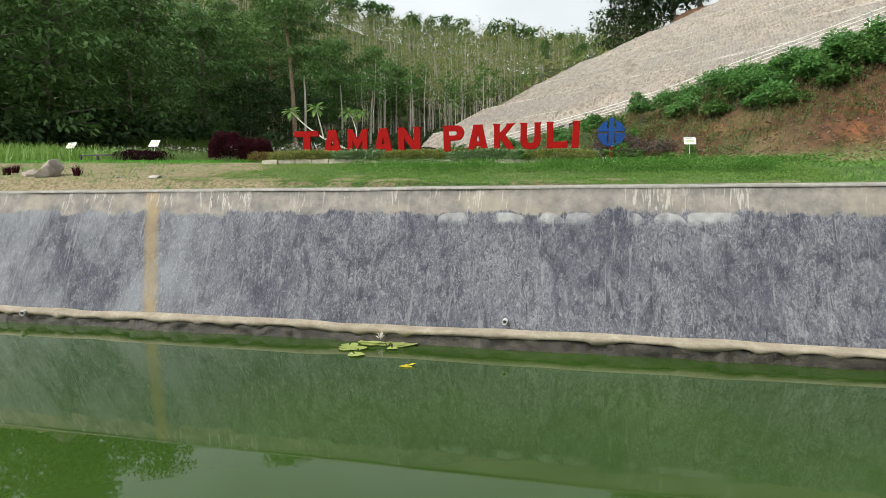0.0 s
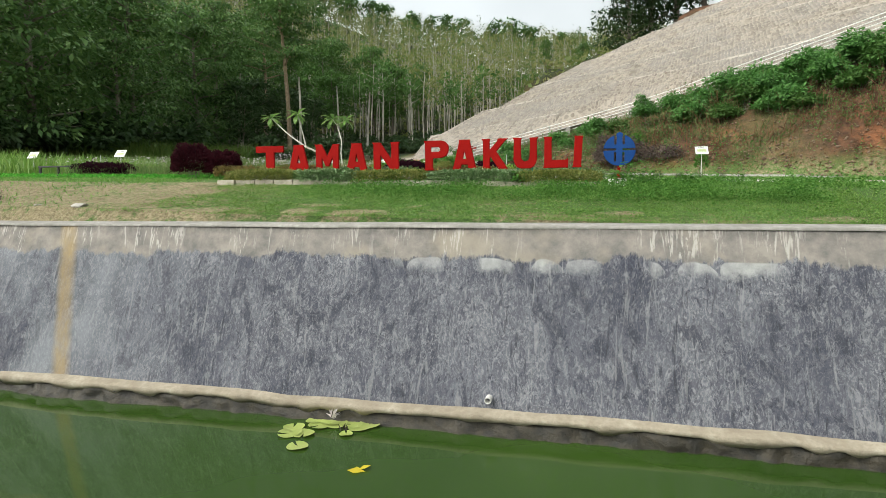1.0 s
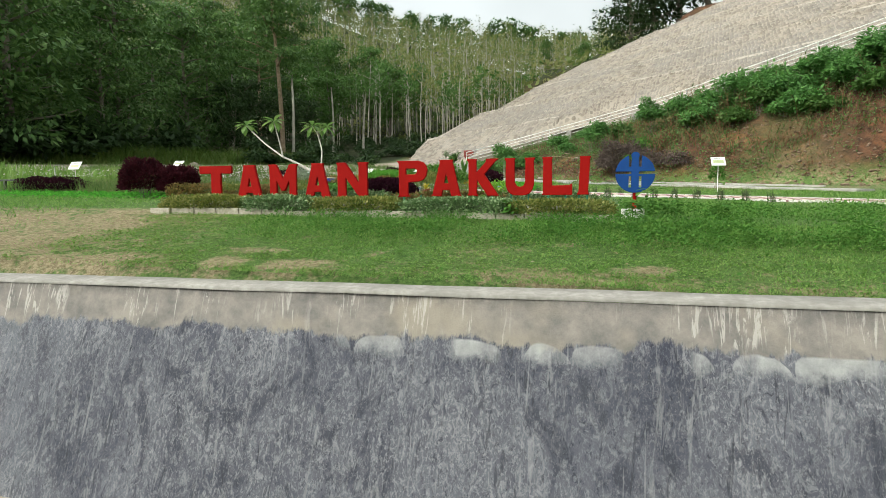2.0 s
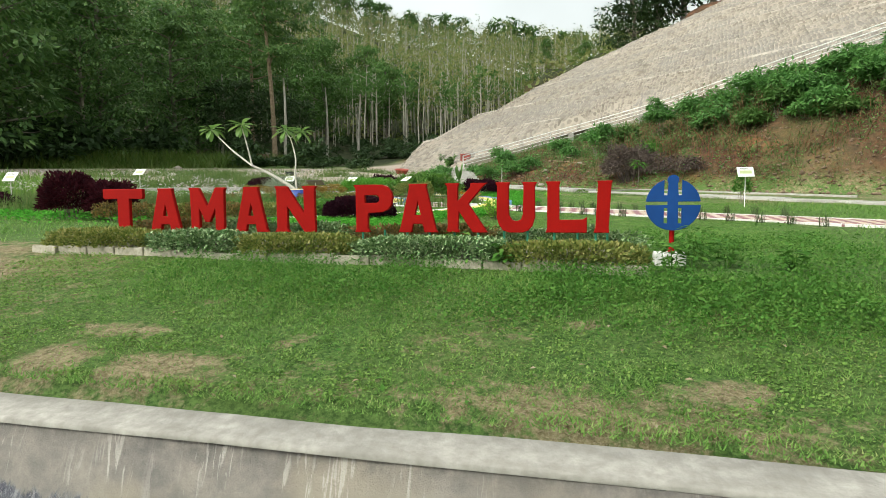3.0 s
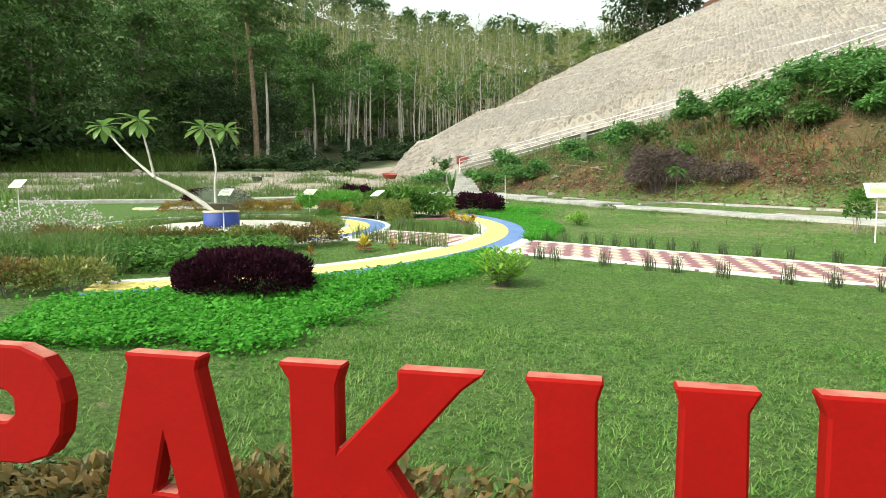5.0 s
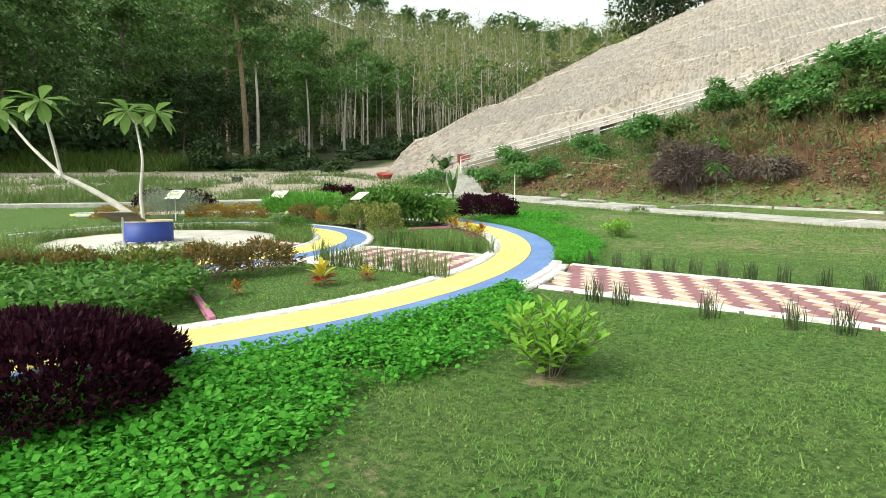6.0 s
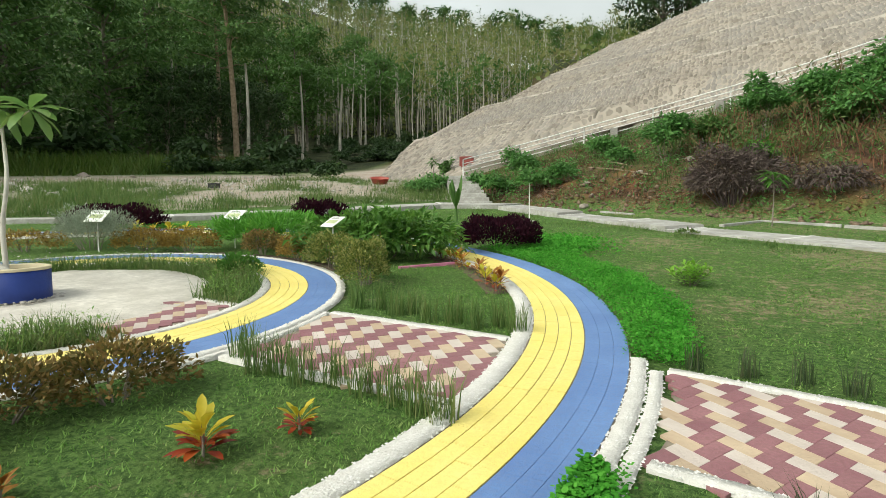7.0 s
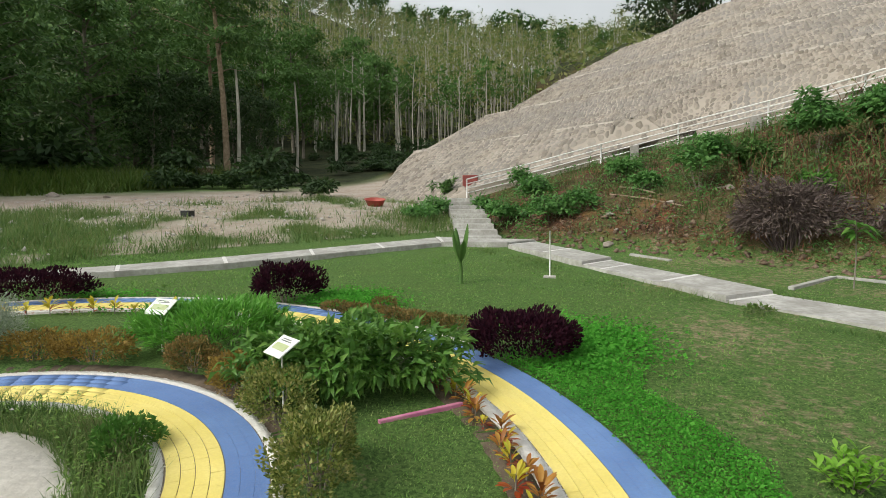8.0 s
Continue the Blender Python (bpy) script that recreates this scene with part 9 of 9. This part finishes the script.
def forest_edge():
    rng = np.random.default_rng(111)
    # understorey shrubs at the foot of the forest
    src = {}
    for i in range(156):
        if i >= 110:
            x = rng.uniform(-46, -17)
            y = rng.uniform(62, 97) - 0.18 * x
            if foot_distance(np.array(x), np.array(y)) > -1:
                continue
        elif i < 62:
            x = rng.uniform(-62, -16)
            y = 53.5 - 0.18 * x + rng.normal(0, 3.2) - 4.0
            if foot_distance(np.array(x), np.array(y)) > -1:
                continue
        elif i < 82:
            x, y = rng.uniform(-46, -37), rng.uniform(18, 55)
        else:
            t = rng.uniform(0, 1)
            x, y = -25 + 22 * t + rng.normal(0, 1.5), 66 + 34 * t + rng.normal(0, 2)
        k = i % 3
        s = rng.uniform(0.3, 0.62) if i < 62 else rng.uniform(1.0, 1.6) if i < 82 else rng.uniform(0.5, 0.95) if i < 110 else rng.uniform(0.35, 0.75)
        if k not in src:
            src[k] = shrub("forest_shrub", x, y, 2.0, 1.8, 2.6, 460, 0.56, L["under"], "dense green undergrowth shrub at the forest edge", "forest undergrowth", twigs=7, pads=True)
        else:
            copy_thing(src[k], pose(x, y, height(x, y) - 0.2, 0, 0, i * 53) @ Matrix.Diagonal((s, s, s * rng.uniform(0.7, 1.2), 1)))
    # bare leaning stems in front of the woods
    for x, y, h, r, m, lab in [(-31.93, 63.6, 9.5, 0.17, "pale_bark", "tall bare pale trunk at the forest edge"), (-31.0, 72, 9, 0.14, "pale_bark", "tall bare pale trunk at the forest edge"), (-39, 63, 10, 0.15, "pale_bark", "tall bare pale trunk at the forest edge"), (-27.5, 74, 8, 0.16, "pale_bark", "tall bare pale trunk at the forest edge")]:
        s = np.linspace(0, 1, 8)
        P = np.stack([0.25 * np.sin(s * 3 + x), 0.2 * np.cos(s * 2.5 + y), s * h - 0.3], -1)
        v, f = tube_np(P, r * (1.1 - 0.55 * s), 9)
        ob = single("bare_trunk", mesh_np("bare_trunk", v, f, [M[m]], smooth=True), lab, "trunk", "bare trunks", at=(x, y, height(x, y)))
    for x, y, ang, ln in [(-35, 58.5, 30, 2.4), (-34.2, 59.0, 75, 1.8), (-36, 58.8, -5, 3.0)]:
        v, f = tube_np([(0, 0, 0.15), (ln * 0.5, 0, 0.3 + 0.4 * math.sin(math.radians(ang))), (ln * math.cos(math.radians(ang)), 0.1, 0.3 + ln * math.sin(math.radians(max(ang, 5))))], [0.09, 0.07, 0.04], 7)
        single("dead_branch", mesh_np("dead_branch", v, f, [M["pale_bark"]], smooth=True), "dead pale branch lying at the forest edge", "branch", "dead branches", at=(x, y, height(x, y)))


forest_edge()


def brick_pillar():
    x, y = -31.5, 58.5
    ob = thing("brick_pillar", (x, y, height(x, y)), "small weathered brick pillar with a cap at the forest edge", "pillar")
    part("shaft", box(bmesh.new(), -0.42, 0.42, -0.42, 0.42, -0.3, 1.15, 0.03), M["pillar"], ob)
    part("cap", box(bmesh.new(), -0.5, 0.5, -0.5, 0.5, 1.15, 1.3, 0.03), M["kerb"], ob, "pale concrete cap")


brick_pillar()


# ---- pond details ----
def pond_details():
    rng = np.random.default_rng(121)
    lily = thing("water_lily", (-2.65, 7.15, -0.076), "cluster of yellow-green water lily pads floating by the wall", "water lily")
    for k, (x, y) in enumerate([(-3.08, 7.31), (-3.04, 7.15), (-2.89, 7.17), (-2.80, 6.87), (-2.94, 7.53), (-2.83, 7.42), (-2.68, 7.50), (-2.50, 7.52), (-2.31, 7.55), (-2.38, 7.46), (-2.45, 7.26), (-2.75, 7.55)]):
        R = rng.uniform(0.085, 0.135) * (0.6 if k == 10 else 1)
        n, gap, turn = 22, 0.35, rng.uniform(0, 6.28)
        V = [(0, 0, 0.004)]
        for ring, q in ((0.55, 0.004), (1.0, 0.012)):
            for i in range(n):
                a = turn + gap / 2 + (6.283 - gap) * i / (n - 1)
                rr = R * ring * (1 + 0.04 * math.sin(3 * a + k))
                V.append((rr * math.cos(a), rr * math.sin(a), q * (1 + 0.6 * math.sin(2 * a + k))))
        F3 = np.array([[0, 1 + i, 2 + i] for i in range(n - 1)])
        F4 = np.array([[1 + i, 1 + n + i, 2 + n + i, 2 + i] for i in range(n - 1)])
        part("pad", mesh_np("pad", np.array(V), [F3, F4], [L["pad"]]), None, lily, at=(x + 2.65, y - 7.15, 0.003 * (k % 3)))
    v, f = shrub_leaves(rng, 14, 0.02, 0.02, 0.09, 0.07, wid=0.4, up=1.5)
    part("bud", mesh_np("bud", v, f, [L["bloom"]]), None, lily, "pale lily bud", at=(-0.06, 0.36, 0.03))
    v, f = twigs_np(rng, 14, 0.10, 0.08, 0.06, 0.006)
    part("dead_stalks", mesh_np("dead_stalks", v, f, [M["under"]]), None, lily, "dark dead stalks", at=(0.12, 0.22, 0.0))
    lf = thing("floating_leaf", (-2.04, 6.50, -0.074), "yellowed lily leaf floating alone on the pond", "leaf")
    v, f = leaves_np(np.array([[-0.08, 0, 0.0], [0.02, 0.03, 0.004]]), np.array([[1, 0.1, 0], [0.8, 0.5, 0.2]]), np.array([[0, 0, 1.0], [0, 0, 1.0]]), np.array([0.17, 0.12]), np.array([0.13, 0.07]), 0.05, 0.02)
    part("blade", mesh_np("blade", v, f, [L["yellow_bloom"]]), None, lf)
    for x, y, z, lab, yaw in [(-1.02, 7.70, 0.27, "short white drain pipe in the wall foot", 0), (-8.78, 7.50, 0.10, "short white drain pipe at the wall foot", 35)]:
        ob = thing("drain_pipe", (x, y, z), lab, "pipe", "drain pipes", rz=yaw)
        V, n = [], 18
        for r, yy in ((0.036, 0.25), (0.036, -0.07), (0.027, -0.07), (0.027, 0.1)):
            for i in range(n):
                a = 2 * math.pi * i / n
                V.append((r * math.cos(a), yy, r * math.sin(a)))
        i, j = np.meshgrid(np.arange(3), np.arange(n), indexing="ij")
        part("pipe", mesh_np("pipe", np.array(V), np.stack([i * n + j, i * n + (j + 1) % n, (i + 1) * n + (j + 1) % n, (i + 1) * n + j], -1).reshape(-1, 4), [M["pvc"]], smooth=False), None, ob)
        a = np.linspace(0, 2 * np.pi, n, endpoint=False)
        # added disc across the pipe, its black standing in for the shade within
        part("bore", mesh_np("bore", np.stack([0.0268 * np.cos(a), 0 * a + 0.03, 0.0268 * np.sin(a)], -1), np.arange(n)[None], [M["bore"]]), None, ob, "black disc painted as the shade inside the pipe")
    for k, (x, y, s, sq) in enumerate([(-10.2, 9.12, 0.20, 0.5), (-9.82, 9.05, 0.22, 0.8), (-9.98, 9.30, 0.22, 1.1), (-10.45, 9.25, 0.17, 0.6), (-7.35, 8.95, 0.13, 0.35), (-8.2, 8.98, 0.08, 0.3)]):
        rock(x, y, s, "large brown rock at the lawn edge above the wall" if k < 4 else "small pale stone at the lawn edge", "lawn edge rocks", 70 + k, "rock" if k < 4 else "rubble", sq)
    for x, y in [(-9.35, 9.25), (-10.95, 9.2), (-11.2, 9.6)]:
        tuft("red_strap_plant", x, y, 60, 0.24, 0.06, L["wine"], "small plant with dark red strap leaves", "red strap plants", 0.02, 0.8, "plant")
    shrub("yellow_flower", -6.72, 11.95, 0.12, 0.12, 0.16, 260, 0.05, L["yellow_bloom"], "small clump of bright yellow flowers", twigs=4, category="flower")


pond_details()


# ---- the stones that lie nearest, one by one ----
def near_stones():
    q = np.arange(6)
    F = [np.stack([q, (q + 1) % 6, 6 + (q + 1) % 6, 6 + q], -1), np.arange(6, 12)[None]]
    for k, V, bed in NEAR_STONES:
        for v in V:
            c = v.mean(0)
            part("stone", mesh_np("stone", v - c, F, [M["stone_piece"]]), None, bed, at=tuple(c))


near_stones()
